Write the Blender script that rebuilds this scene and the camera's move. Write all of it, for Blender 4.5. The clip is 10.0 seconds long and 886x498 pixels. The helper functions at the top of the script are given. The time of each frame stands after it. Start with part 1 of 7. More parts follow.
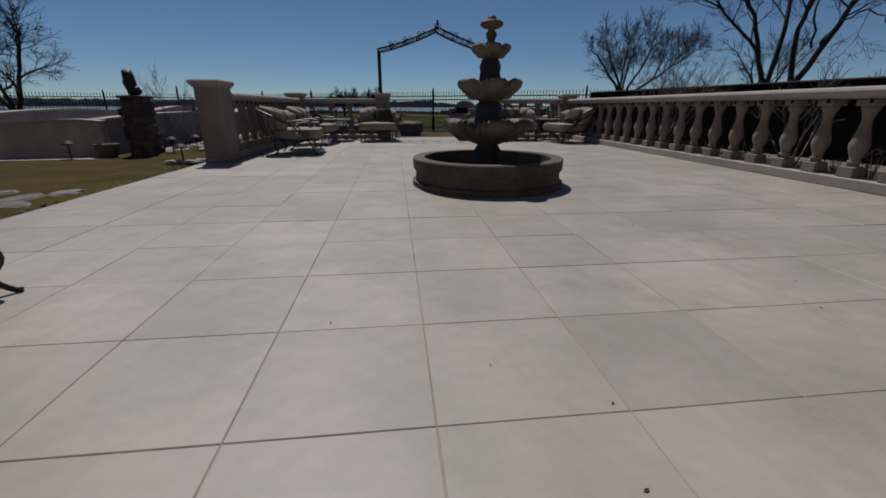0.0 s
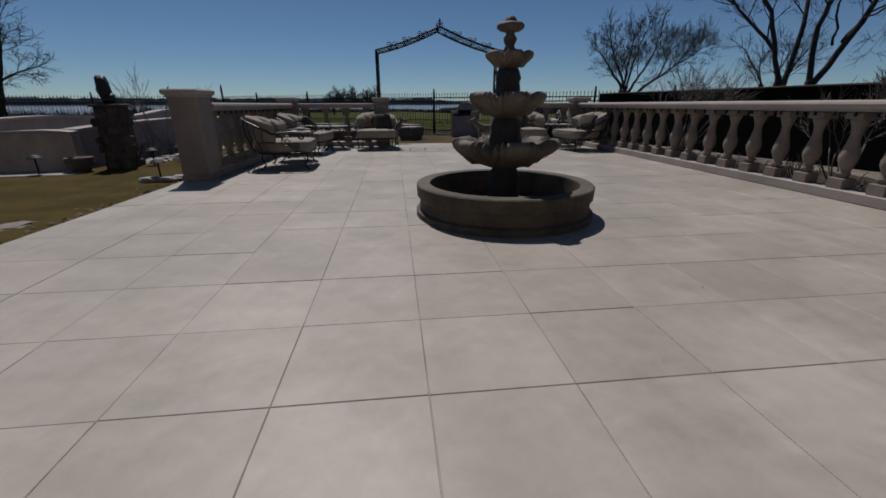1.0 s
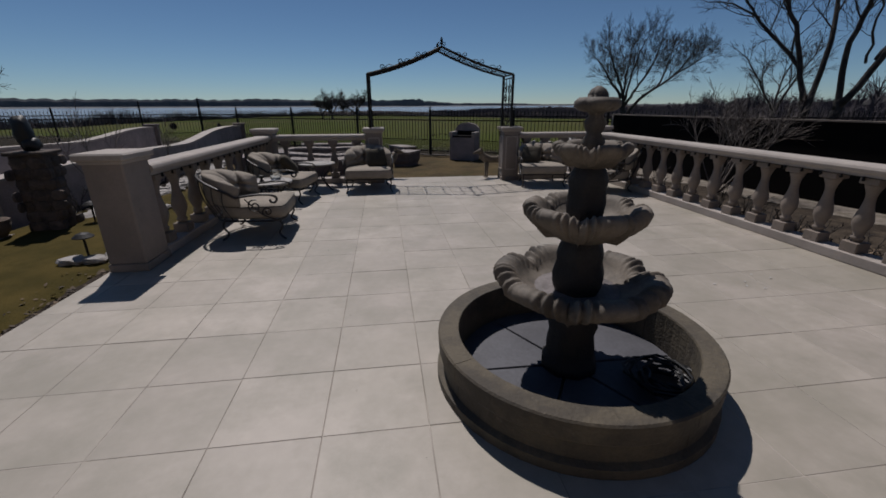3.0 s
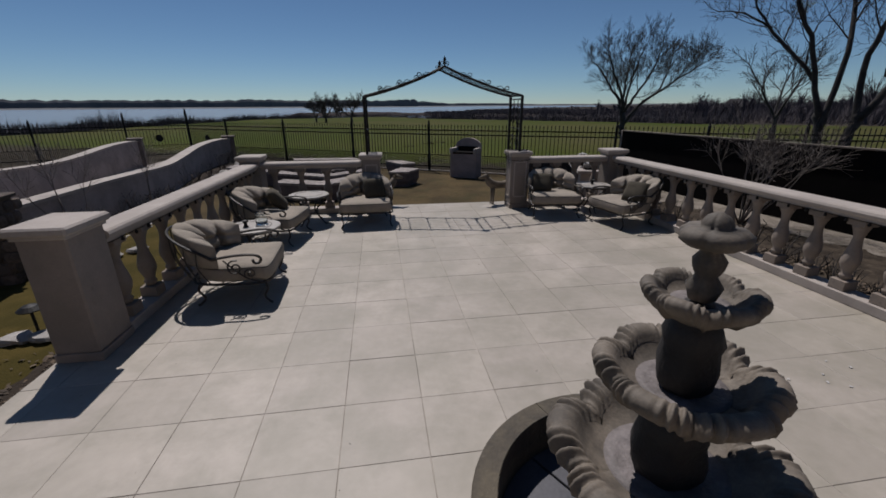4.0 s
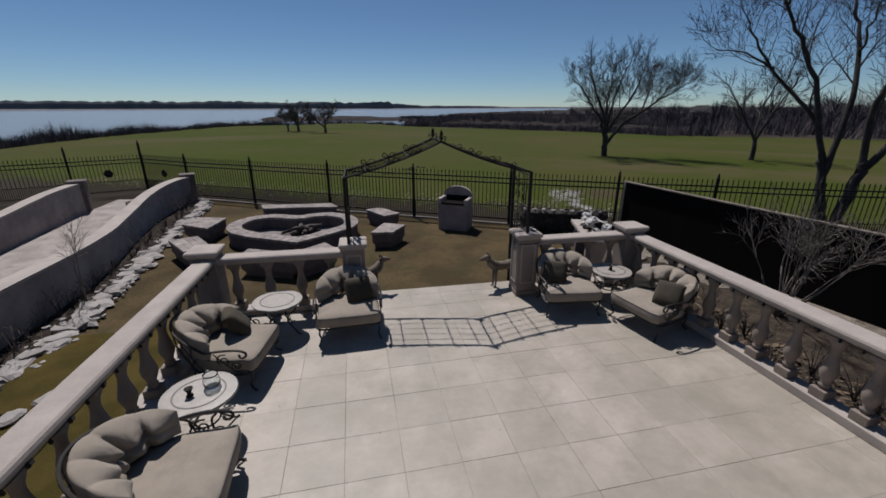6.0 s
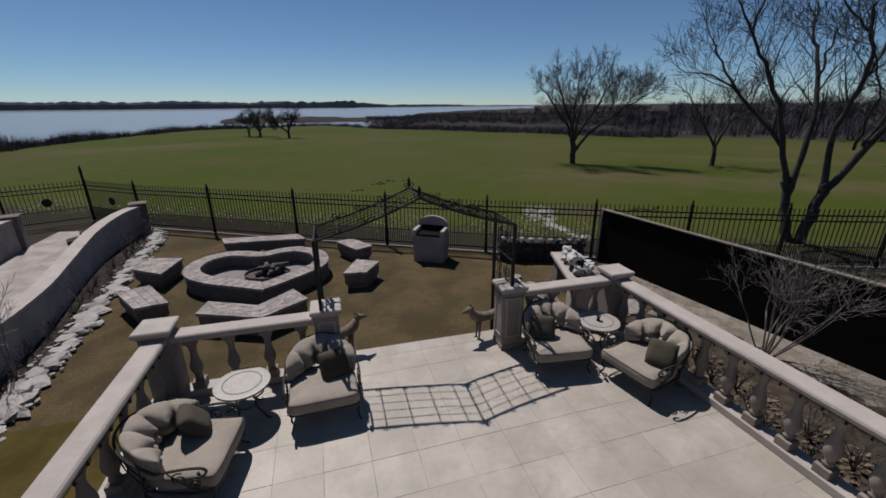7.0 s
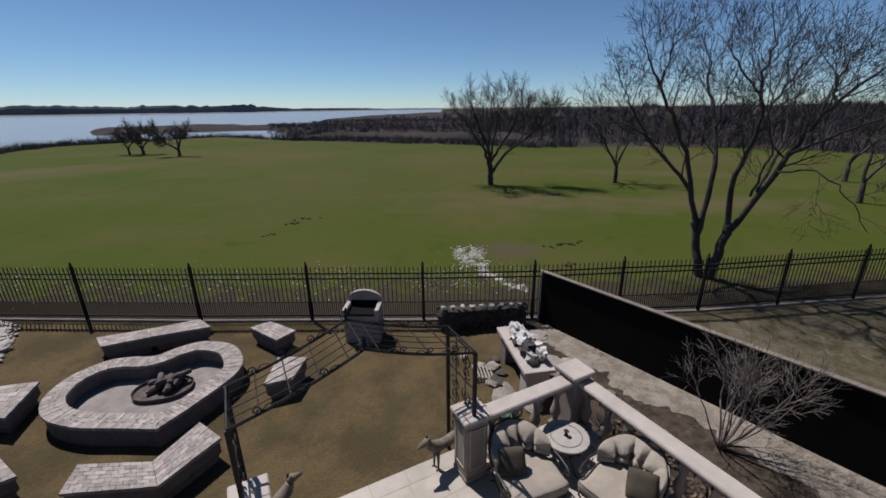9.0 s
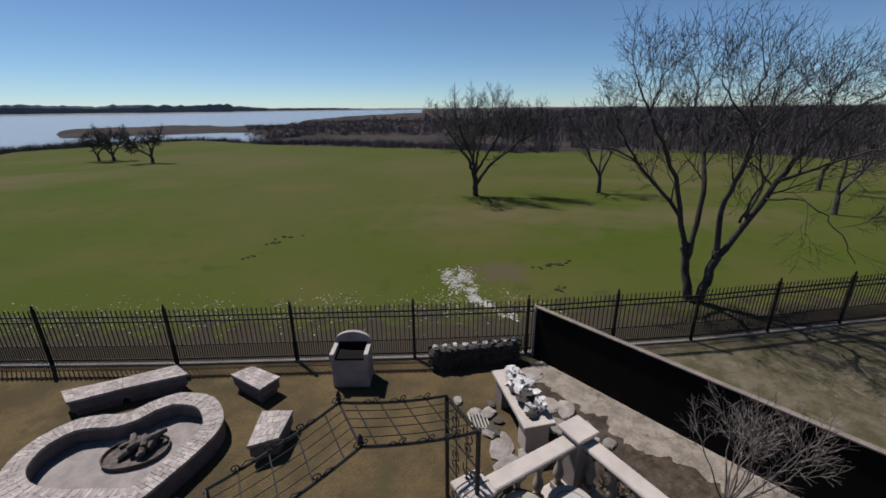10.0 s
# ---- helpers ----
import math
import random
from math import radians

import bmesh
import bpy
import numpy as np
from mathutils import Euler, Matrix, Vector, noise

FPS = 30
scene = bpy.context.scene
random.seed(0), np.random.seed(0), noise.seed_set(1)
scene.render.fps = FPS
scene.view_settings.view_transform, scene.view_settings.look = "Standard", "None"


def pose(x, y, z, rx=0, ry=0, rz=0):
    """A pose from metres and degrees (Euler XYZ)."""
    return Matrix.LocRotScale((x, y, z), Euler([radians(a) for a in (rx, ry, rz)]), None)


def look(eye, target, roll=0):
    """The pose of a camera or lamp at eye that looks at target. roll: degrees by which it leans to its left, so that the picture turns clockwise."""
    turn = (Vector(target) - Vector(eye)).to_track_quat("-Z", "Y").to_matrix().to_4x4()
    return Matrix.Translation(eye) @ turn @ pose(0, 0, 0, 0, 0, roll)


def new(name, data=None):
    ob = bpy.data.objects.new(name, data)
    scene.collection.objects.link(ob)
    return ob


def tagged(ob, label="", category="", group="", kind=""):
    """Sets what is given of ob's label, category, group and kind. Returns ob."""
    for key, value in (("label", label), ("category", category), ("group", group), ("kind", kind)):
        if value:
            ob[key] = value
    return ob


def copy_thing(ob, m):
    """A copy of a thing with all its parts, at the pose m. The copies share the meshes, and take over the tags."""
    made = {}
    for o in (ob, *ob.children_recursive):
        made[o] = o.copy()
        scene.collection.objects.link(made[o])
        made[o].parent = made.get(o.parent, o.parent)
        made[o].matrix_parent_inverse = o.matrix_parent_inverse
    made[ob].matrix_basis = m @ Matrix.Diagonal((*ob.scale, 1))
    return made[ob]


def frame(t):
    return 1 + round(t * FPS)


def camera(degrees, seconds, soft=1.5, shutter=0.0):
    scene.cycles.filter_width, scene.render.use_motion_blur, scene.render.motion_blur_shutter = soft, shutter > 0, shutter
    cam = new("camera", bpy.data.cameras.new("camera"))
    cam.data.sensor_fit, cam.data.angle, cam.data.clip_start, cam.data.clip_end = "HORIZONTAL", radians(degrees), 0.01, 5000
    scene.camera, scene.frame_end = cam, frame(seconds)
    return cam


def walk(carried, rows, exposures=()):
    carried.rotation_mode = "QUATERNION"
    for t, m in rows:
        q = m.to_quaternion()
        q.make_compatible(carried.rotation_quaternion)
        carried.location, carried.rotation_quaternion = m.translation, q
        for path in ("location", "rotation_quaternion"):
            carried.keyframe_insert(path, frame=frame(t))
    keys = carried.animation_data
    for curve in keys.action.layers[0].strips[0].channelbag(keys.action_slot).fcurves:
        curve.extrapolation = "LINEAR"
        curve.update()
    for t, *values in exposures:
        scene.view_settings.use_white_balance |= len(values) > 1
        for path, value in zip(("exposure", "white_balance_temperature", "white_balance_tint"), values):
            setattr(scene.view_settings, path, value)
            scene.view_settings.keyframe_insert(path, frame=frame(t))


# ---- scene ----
cam = camera(94.4, 10.0, soft=1.7)
PATH = [
    (0, (-0.022, 0.122, 0.797), (0.149, 2.004, 0.143), 0.12),
    (0.5, (-0.035, 0.505, 0.853), (0.140, 2.386, 0.196), 0.19),
    (1, (-0.042, 0.879, 0.967), (0.130, 2.758, 0.302), -0.15),
    (1.5, (-0.063, 1.299, 1.087), (0.121, 3.176, 0.420), -0.19),
    (2, (-0.085, 1.726, 1.246), (0.110, 3.601, 0.576), -0.33),
    (2.5, (-0.127, 2.115, 1.400), (0.081, 3.990, 0.738), -0.16),
    (4, (-0.220, 3.412, 1.994), (0.021, 5.284, 1.333), -0.31),
    (4.5, (-0.288, 3.801, 2.266), (-0.025, 5.670, 1.606), -0.04),
    (5, (-0.326, 4.184, 2.533), (-0.043, 6.052, 1.879), -0.04),
    (5.5, (-0.321, 4.686, 2.819), (-0.011, 6.551, 2.168), 0.05),
    (7, (-0.305, 5.890, 3.875), (0.189, 7.712, 3.215), -0.43),
    (7.5, (-0.302, 6.257, 4.226), (0.283, 8.053, 3.569), -0.44),
    (8, (-0.289, 6.602, 4.560), (0.397, 8.363, 3.906), -0.59),
    (8.5, (-0.293, 7.011, 4.910), (0.499, 8.729, 4.259), -0.61),
    (9, (-0.171, 7.431, 5.231), (0.692, 9.114, 4.580), -0.64),
    (9.5, (-0.088, 7.796, 5.589), (0.827, 9.452, 4.939), -0.66),
    (10, (-0.045, 8.096, 5.960), (0.893, 9.738, 5.308), -0.49),
]
walk(cam, [(t, look(eye, target, roll)) for t, eye, target, roll in PATH],
     exposures=[(0, -0.55), (2.5, -0.52), (4, -0.33), (5.5, -0.18), (7.5, -0.05), (10, 0.34)])

# ---- world and light ----
SUN_EL, SUN_AZ = 59.0, -16.7          # degrees; azimuth from +y towards +x
world = bpy.data.worlds.new("world")
scene.world = world
world.use_nodes = True
wn = world.node_tree.nodes
sky = wn.new("ShaderNodeTexSky")
sky.sky_type = "NISHITA"
sky.sun_disc = False
sky.sun_elevation = radians(SUN_EL)
sky.sun_rotation = radians(SUN_AZ)
sky.air_density, sky.dust_density, sky.ozone_density = 0.85, 0.05, 5.5
sky.altitude = 1600
wn["Background"].inputs["Strength"].default_value = 0.067
tint = wn.new("ShaderNodeMix")          # a clear, cold winter sky
tint.data_type, tint.blend_type = "RGBA", "MULTIPLY"
tint.inputs["Factor"].default_value = 1.0
tint.inputs["B"].default_value = (0.925, 1.0, 1.015, 1)
world.node_tree.links.new(sky.outputs[0], tint.inputs["A"])
world.node_tree.links.new(tint.outputs["Result"], wn["Background"].inputs[0])
sun_data = bpy.data.lights.new("sun", "SUN")
sun_data.energy, sun_data.angle, sun_data.color = 5.0, radians(0.55), (1.0, 0.95, 0.945)
sun = new("sun", sun_data)
ca, sa = math.cos(radians(SUN_EL)), math.sin(radians(SUN_EL))
SUNWARD = Vector((math.sin(radians(SUN_AZ)) * ca, math.cos(radians(SUN_AZ)) * ca, sa))
sun.matrix_world = look(SUNWARD * 60, (0, 0, 0))

GROUND = -0.15                          # the garden lies one step below the patio


# ---- materials ----
def material(name, col, col2, rough=0.85, big=1.2, fine=40.0, bump=0.15, metal=0.0, vary=0.0, mix=0.5, island=0.0, stain=None, spec=0.5, grain=0.5):
    """A surface with large patches between two colours, fine grain, relief and, for alike pieces, a tone of their own."""
    m = bpy.data.materials.new(name)
    m.use_nodes = True
    nt = m.node_tree
    n, ln = nt.nodes, nt.links
    b = n["Principled BSDF"]
    geo = n.new("ShaderNodeNewGeometry")
    n1 = n.new("ShaderNodeTexNoise")
    n1.inputs["Scale"].default_value, n1.inputs["Detail"].default_value = big, 5
    n1.inputs["Roughness"].default_value = 0.65
    n2 = n.new("ShaderNodeTexNoise")
    n2.inputs["Scale"].default_value, n2.inputs["Detail"].default_value = fine, 3
    for t in (n1, n2):
        ln.new(geo.outputs["Position"], t.inputs["Vector"])
    ramp = n.new("ShaderNodeMapRange")
    ramp.inputs[1].default_value, ramp.inputs[2].default_value = 0.5 - 0.2 * mix, 0.5 + 0.2 * mix
    ln.new(n1.outputs["Fac"], ramp.inputs[0])
    mx = n.new("ShaderNodeMix")
    mx.data_type = "RGBA"
    mx.inputs["A"].default_value, mx.inputs["B"].default_value = (*col, 1), (*col2, 1)
    ln.new(ramp.outputs[0], mx.inputs["Factor"])
    hsv = n.new("ShaderNodeHueSaturation")
    ln.new(mx.outputs["Result"], hsv.inputs["Color"])
    val = n.new("ShaderNodeMath")
    val.operation = "MULTIPLY_ADD"
    val.inputs[1].default_value, val.inputs[2].default_value = grain, 1 - grain / 2
    ln.new(n2.outputs["Fac"], val.inputs[0])
    last = val.outputs[0]
    if vary or island:
        src = n.new("ShaderNodeObjectInfo").outputs["Random"] if vary else geo.outputs["Random Per Island"]
        v2 = n.new("ShaderNodeMath")
        v2.operation = "MULTIPLY_ADD"
        v2.inputs[1].default_value, v2.inputs[2].default_value = (vary or island), -0.5 * (vary or island)
        ln.new(src, v2.inputs[0])
        add = n.new("ShaderNodeMath")
        add.operation = "ADD"
        ln.new(last, add.inputs[0])
        ln.new(v2.outputs[0], add.inputs[1])
        last = add.outputs[0]
    ln.new(last, hsv.inputs["Value"])
    colour = hsv.outputs["Color"]
    if stain:
        n3 = n.new("ShaderNodeTexNoise")
        n3.inputs["Scale"].default_value, n3.inputs["Detail"].default_value = stain[1], 8
        n3.inputs["Roughness"].default_value = 0.7
        ln.new(geo.outputs["Position"], n3.inputs["Vector"])
        r3 = n.new("ShaderNodeMapRange")
        r3.inputs[1].default_value, r3.inputs[2].default_value = stain[2], stain[2] + (stain[3] if len(stain) > 3 else 0.14)
        ln.new(n3.outputs["Fac"], r3.inputs[0])
        m3 = n.new("ShaderNodeMix")
        m3.data_type = "RGBA"
        m3.inputs["B"].default_value = (*stain[0], 1)
        ln.new(colour, m3.inputs["A"])
        ln.new(r3.outputs[0], m3.inputs["Factor"])
        colour = m3.outputs["Result"]
    ln.new(colour, b.inputs["Base Color"])
    b.inputs["Roughness"].default_value, b.inputs["Metallic"].default_value = rough, metal
    b.inputs["Specular IOR Level"].default_value = spec
    if bump:
        bp = n.new("ShaderNodeBump")
        bp.inputs["Strength"].default_value, bp.inputs["Distance"].default_value = bump, 0.02
        ln.new(n2.outputs["Fac"], bp.inputs["Height"])
        ln.new(bp.outputs[0], b.inputs["Normal"])
    return m


TILE = material("limestone_tile", (0.374, 0.328, 0.283), (0.266, 0.240, 0.196), 0.55, 0.75, 14, 0.05, vary=0.15, mix=0.9, stain=((0.232, 0.212, 0.170), 1.7, 0.43, 0.30), spec=0.38, grain=0.18)
GROUT = material("grout", (0.130, 0.112, 0.094), (0.360, 0.318, 0.278), 0.95, 0.9, 60, 0.2, mix=0.35)
CAST = material("cast_stone", (0.345, 0.303, 0.268), (0.29, 0.254, 0.225), 0.85, 2.0, 50, 0.12, stain=((0.1562, 0.138, 0.1224), 4.0, 0.66), grain=0.2)
# balusters and pillar shafts: cast stone darkened, their shade put into the colour
TURNED = material("shaded_turned_stone", (0.2187, 0.1797, 0.1484), (0.1719, 0.1406, 0.1146), 0.9, 3.0, 50, 0.15, stain=((0.1146, 0.0937, 0.0755), 5.0, 0.62), grain=0.25)
PILLARSTONE = material("shaded_pillar_stone", (0.2344, 0.1953, 0.1667), (0.1927, 0.1614, 0.1354), 0.9, 2.0, 50, 0.15, stain=((0.1302, 0.1068, 0.0859), 3.0, 0.64), grain=0.2)
SOIL = material("dark_soil", (0.0365, 0.0286, 0.0224), (0.0208, 0.0166, 0.0135), 0.97, 4, 40, 0.7, stain=((0.0833, 0.0677, 0.0521), 9.0, 0.62), spec=0.08)
LIME = material("lime_crust", (0.168, 0.147, 0.1428), (0.1008, 0.0882, 0.084), 0.7, 8, 60, 0.3)
FOUNT = material("fountain_stone", (0.150, 0.124, 0.096), (0.072, 0.060, 0.047), 0.75, 4, 90, 0.10, stain=((0.200, 0.170, 0.135), 6.0, 0.62))
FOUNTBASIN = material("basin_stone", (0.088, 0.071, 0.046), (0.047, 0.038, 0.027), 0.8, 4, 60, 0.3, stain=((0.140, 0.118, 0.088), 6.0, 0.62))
# near-black copy of the fountain stone; shade under the bowls put into its colour
FOUNTSHADE = material("shaded_fountain_stone", (0.024, 0.020, 0.017), (0.013, 0.011, 0.010), 0.7, 5, 60, 0.3, stain=((0.050, 0.042, 0.034), 7.0, 0.64))
PEDESTAL = material("brown_fieldstone", (0.105, 0.080, 0.064), (0.055, 0.043, 0.036), 0.95, 5, 30, 0.5, vary=0.6)
WHITEROCK = material("white_rock", (0.48, 0.465, 0.45), (0.32, 0.31, 0.295), 0.95, 6, 40, 0.5, vary=0.25)
IRON = material("black_iron", (0.0062, 0.0057, 0.0057), (0.0114, 0.0104, 0.0094), 0.6, 8, 90, 0.1, spec=0.25)
CHAIRIRON = material("bronze_iron", (0.0234, 0.0182, 0.0146), (0.0156, 0.013, 0.0114), 0.5, 8, 90, 0.1)
CUSHION = material("taupe_canvas", (0.270, 0.232, 0.188), (0.225, 0.195, 0.158), 0.95, 4, 220, 0.25)
PIPING = material("dark_piping", (0.0469, 0.0391, 0.0312), (0.0365, 0.0312, 0.026), 0.9, 4, 200, 0.1)
PILLOW = material("olive_canvas", (0.0511, 0.0417, 0.026), (0.0391, 0.0323, 0.0213), 0.95, 4, 220, 0.25)
TABLETOP = material("mosaic_stone", (0.3021, 0.276, 0.2448), (0.2604, 0.2396, 0.2135), 0.5, 10, 70, 0.1)
TABLERING = material("dark_mosaic", (0.0833, 0.0729, 0.0651), (0.125, 0.1094, 0.099), 0.6, 30, 120, 0.1)
STUCCO = material("white_stucco", (0.295, 0.250, 0.238), (0.212, 0.181, 0.174), 0.95, 1.5, 50, 0.3, stain=((0.1979, 0.1797, 0.1719), 1.6, 0.62))
PALESTUCCO = material("pale_stucco", (0.48, 0.380, 0.305), (0.37, 0.295, 0.24), 0.95, 1.5, 50, 0.3, stain=((0.22, 0.18, 0.15), 2.2, 0.62))
TERRA = material("brown_clay", (0.13, 0.095, 0.07), (0.09, 0.066, 0.05), 0.9, 6, 50, 0.3)
BRICKPALE = material("pale_brick", (0.2812, 0.2474, 0.2239), (0.1979, 0.1693, 0.1562), 0.9, 9, 60, 0.35, vary=0.5)
MORTAR = material("brick_mortar", (0.1719, 0.151, 0.138), (0.125, 0.1094, 0.099), 0.97, 6, 60, 0.3)
GRAVEL = material("pit_gravel", (0.2187, 0.1953, 0.1797), (0.1614, 0.1432, 0.1328), 0.97, 3, 80, 0.5)
BRICKSIDE = material("brown_brick", (0.146, 0.116, 0.1074), (0.1031, 0.086, 0.0817), 0.95, 4, 40, 0.5)
YARD = material("decomposed_granite", (0.0830, 0.0600, 0.0300), (0.0510, 0.0385, 0.0205), 0.97, 0.9, 26, 0.9, stain=((0.047, 0.042, 0.020), 1.5, 0.53), grain=0.9, spec=0.08)
GRASSDRY = material("dry_lawn", (0.068, 0.050, 0.014), (0.044, 0.035, 0.009), 0.97, 1.6, 60, 0.5, stain=((0.034, 0.029, 0.010), 3.5, 0.6), spec=0.08)
MULCH = material("mulch", (0.0600, 0.0470, 0.0350), (0.0290, 0.0230, 0.0180), 0.97, 4, 34, 0.9, stain=((0.115, 0.093, 0.070), 6.0, 0.58), spec=0.08)
SCREEN = material("black_mesh_cloth", (0.0052, 0.0047, 0.0042), (0.0073, 0.0062, 0.0057), 0.95, 2, 120, 0.1, spec=0.08)
WOOD = material("grey_wood", (0.1562, 0.1302, 0.1042), (0.1146, 0.0937, 0.0781), 0.9, 5, 40, 0.2)
BARK = material("grey_bark", (0.0547, 0.0464, 0.0417), (0.0302, 0.026, 0.0239), 0.97, 3, 30, 0.8)
TWIG = material("pale_twig", (0.1614, 0.1354, 0.1172), (0.1042, 0.0859, 0.0755), 0.9, 4, 40, 0.3)
ROCK = material("white_limestone", (0.3229, 0.3021, 0.2812), (0.25, 0.2344, 0.2187), 0.95, 4, 40, 0.5, island=0.3)
ROCKONE = material("limestone_piece", (0.3125, 0.2916, 0.2708), (0.2396, 0.2239, 0.2083), 0.95, 4, 40, 0.5, vary=0.3)
FLAG = material("grey_flagstone", (0.21, 0.185, 0.165), (0.13, 0.115, 0.10), 0.95, 5, 40, 0.6, vary=0.5)
DARKROCK = material("dark_fieldstone", (0.0521, 0.0443, 0.0391), (0.0312, 0.026, 0.0234), 0.95, 4, 30, 0.5, vary=0.4)
CHAR = material("charred_log", (0.0443, 0.0354, 0.0312), (0.1042, 0.0859, 0.0755), 0.95, 6, 30, 0.6)
BRONZE = material("dark_bronze", (0.0062, 0.0062, 0.0062), (0.0104, 0.0094, 0.0083), 0.55, 5, 40, 0.2)
FUR = material("painted_resin", (0.1562, 0.1276, 0.0963), (0.099, 0.0807, 0.0599), 0.9, 8, 60, 0.3)
CABLE = material("black_rubber", (0.0062, 0.0062, 0.0068), (0.0104, 0.0104, 0.0104), 0.5, 8, 90, 0)
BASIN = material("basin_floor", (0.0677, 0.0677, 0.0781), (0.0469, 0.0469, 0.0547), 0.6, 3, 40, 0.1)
CONCRETEOLD = material("old_concrete", (0.1562, 0.1354, 0.1198), (0.1146, 0.099, 0.0859), 0.95, 2.0, 60, 0.3, stain=((0.0625, 0.0521, 0.0417), 3.0, 0.6))
CONCRETE = material("pale_concrete", (0.31, 0.275, 0.25), (0.22, 0.195, 0.175), 0.95, 1.5, 60, 0.2, stain=((0.11, 0.095, 0.085), 1.8, 0.58))


# ---- building helpers ----
def thing(name, m, label, category, group="", kind=""):
    ob = new(name)
    ob.empty_display_size = 0.1
    ob.matrix_world = m
    return tagged(ob, label, category, group, kind)


def mesh_object(name, bm, mat, smooth=False):
    me = bpy.data.meshes.new(name)
    bm.to_mesh(me)
    bm.free()
    me.materials.append(mat)
    if smooth:
        me.polygons.foreach_set("use_smooth", [True] * len(me.polygons))
    return new(name, me)


def part(name, bm, mat, parent, label="", smooth=False):
    """One mesh under a thing or a part, in the parent's own space."""
    ob = mesh_object(name, bm, mat, smooth)
    ob.parent = parent
    return tagged(ob, label)


def piece(name, me, parent, m):
    ob = new(name, me)
    ob.parent = parent
    ob.matrix_basis = m
    return ob


def box(bm, c, s, rz=0.0, chamfer=0.0, tilt=None):
    """A box of size s round c, turned by rz degrees, with chamfered upright and top edges."""
    x, y, z = s[0] / 2, s[1] / 2, s[2] / 2
    k = min(chamfer, x * 0.45, y * 0.45, z * 0.45)
    m = Matrix.Translation(c) @ Matrix.Rotation(radians(rz), 4, "Z")
    if tilt:
        m = m @ Euler([radians(a) for a in tilt]).to_matrix().to_4x4()
    if k <= 0:
        v = [bm.verts.new(m @ Vector((a * x, b * y, e * z))) for e in (-1, 1) for a, b in ((-1, -1), (1, -1), (1, 1), (-1, 1))]
        rings = [v[:4], v[4:]]
    else:
        def octo(ex, ey, ez):
            pts = [(-ex + k, -ey), (ex - k, -ey), (ex, -ey + k), (ex, ey - k), (ex - k, ey), (-ex + k, ey), (-ex, ey - k), (-ex, -ey + k)]
            return [bm.verts.new(m @ Vector((a, b, ez))) for a, b in pts]
        def inner(ez):
            ex, ey = x - k, y - k
            h = k * 0.4
            pts = [(-ex + h, -ey), (ex - h, -ey), (ex, -ey + h), (ex, ey - h), (ex - h, ey), (-ex + h, ey), (-ex, ey - h), (-ex, -ey + h)]
            return [bm.verts.new(m @ Vector((a, b, ez))) for a, b in pts]
        rings = [inner(-z), octo(x, y, -z + k), octo(x, y, z - k), inner(z)]
    n = len(rings[0])
    for a, b in zip(rings, rings[1:]):
        for i in range(n):
            bm.faces.new((a[i], a[(i + 1) % n], b[(i + 1) % n], b[i]))
    bm.faces.new(rings[0][::-1])
    bm.faces.new(rings[-1])
    return bm


def lathe(bm, prof, seg=24, c=(0, 0, 0), wave=None, soft=False):
    """A turned body from (radius, height) pairs; wave(angle, index) scales the radius."""
    rings = []
    for j, (r, z) in enumerate(prof):
        ring = []
        for i in range(seg):
            a = 2 * math.pi * i / seg
            rr, dz = r, 0.0
            if wave:
                f, dz = wave(a, j)
                rr = r * f
            ring.append(bm.verts.new((c[0] + rr * math.cos(a), c[1] + rr * math.sin(a), c[2] + z + dz)))
        rings.append(ring)
    for a, b in zip(rings, rings[1:]):
        for i in range(seg):
            f = bm.faces.new((a[i], a[(i + 1) % seg], b[(i + 1) % seg], b[i]))
            f.smooth = soft
    bm.faces.new(rings[0][::-1])
    bm.faces.new(rings[-1])
    return bm


def tube(bm, pts, r, seg=6, closed=False, taper=None):
    """A round bar along pts; taper gives the radius at each point."""
    pts = [Vector(p) for p in pts]
    n = len(pts)
    rings, up = [], None
    for i, p in enumerate(pts):
        if closed:
            t = (pts[(i + 1) % n] - pts[i - 1])
        else:
            t = pts[min(i + 1, n - 1)] - pts[max(i - 1, 0)]
        t = t.normalized() if t.length > 1e-9 else Vector((0, 0, 1))
        if up is None:
            up = t.orthogonal().normalized()
        else:
            up = (up - t * up.dot(t))
            up = up.normalized() if up.length > 1e-6 else t.orthogonal().normalized()
        side = t.cross(up)
        rr = taper[i] if taper else r
        rings.append([bm.verts.new(p + rr * (math.cos(2 * math.pi * k / seg) * up + math.sin(2 * math.pi * k / seg) * side)) for k in range(seg)])
    pairs = list(zip(rings, rings[1:])) + ([(rings[-1], rings[0])] if closed else [])
    for a, b in pairs:
        for k in range(seg):
            bm.faces.new((a[k], a[(k + 1) % seg], b[(k + 1) % seg], b[k]))
    if not closed:
        bm.faces.new(rings[0][::-1])
        bm.faces.new(rings[-1])
    return bm


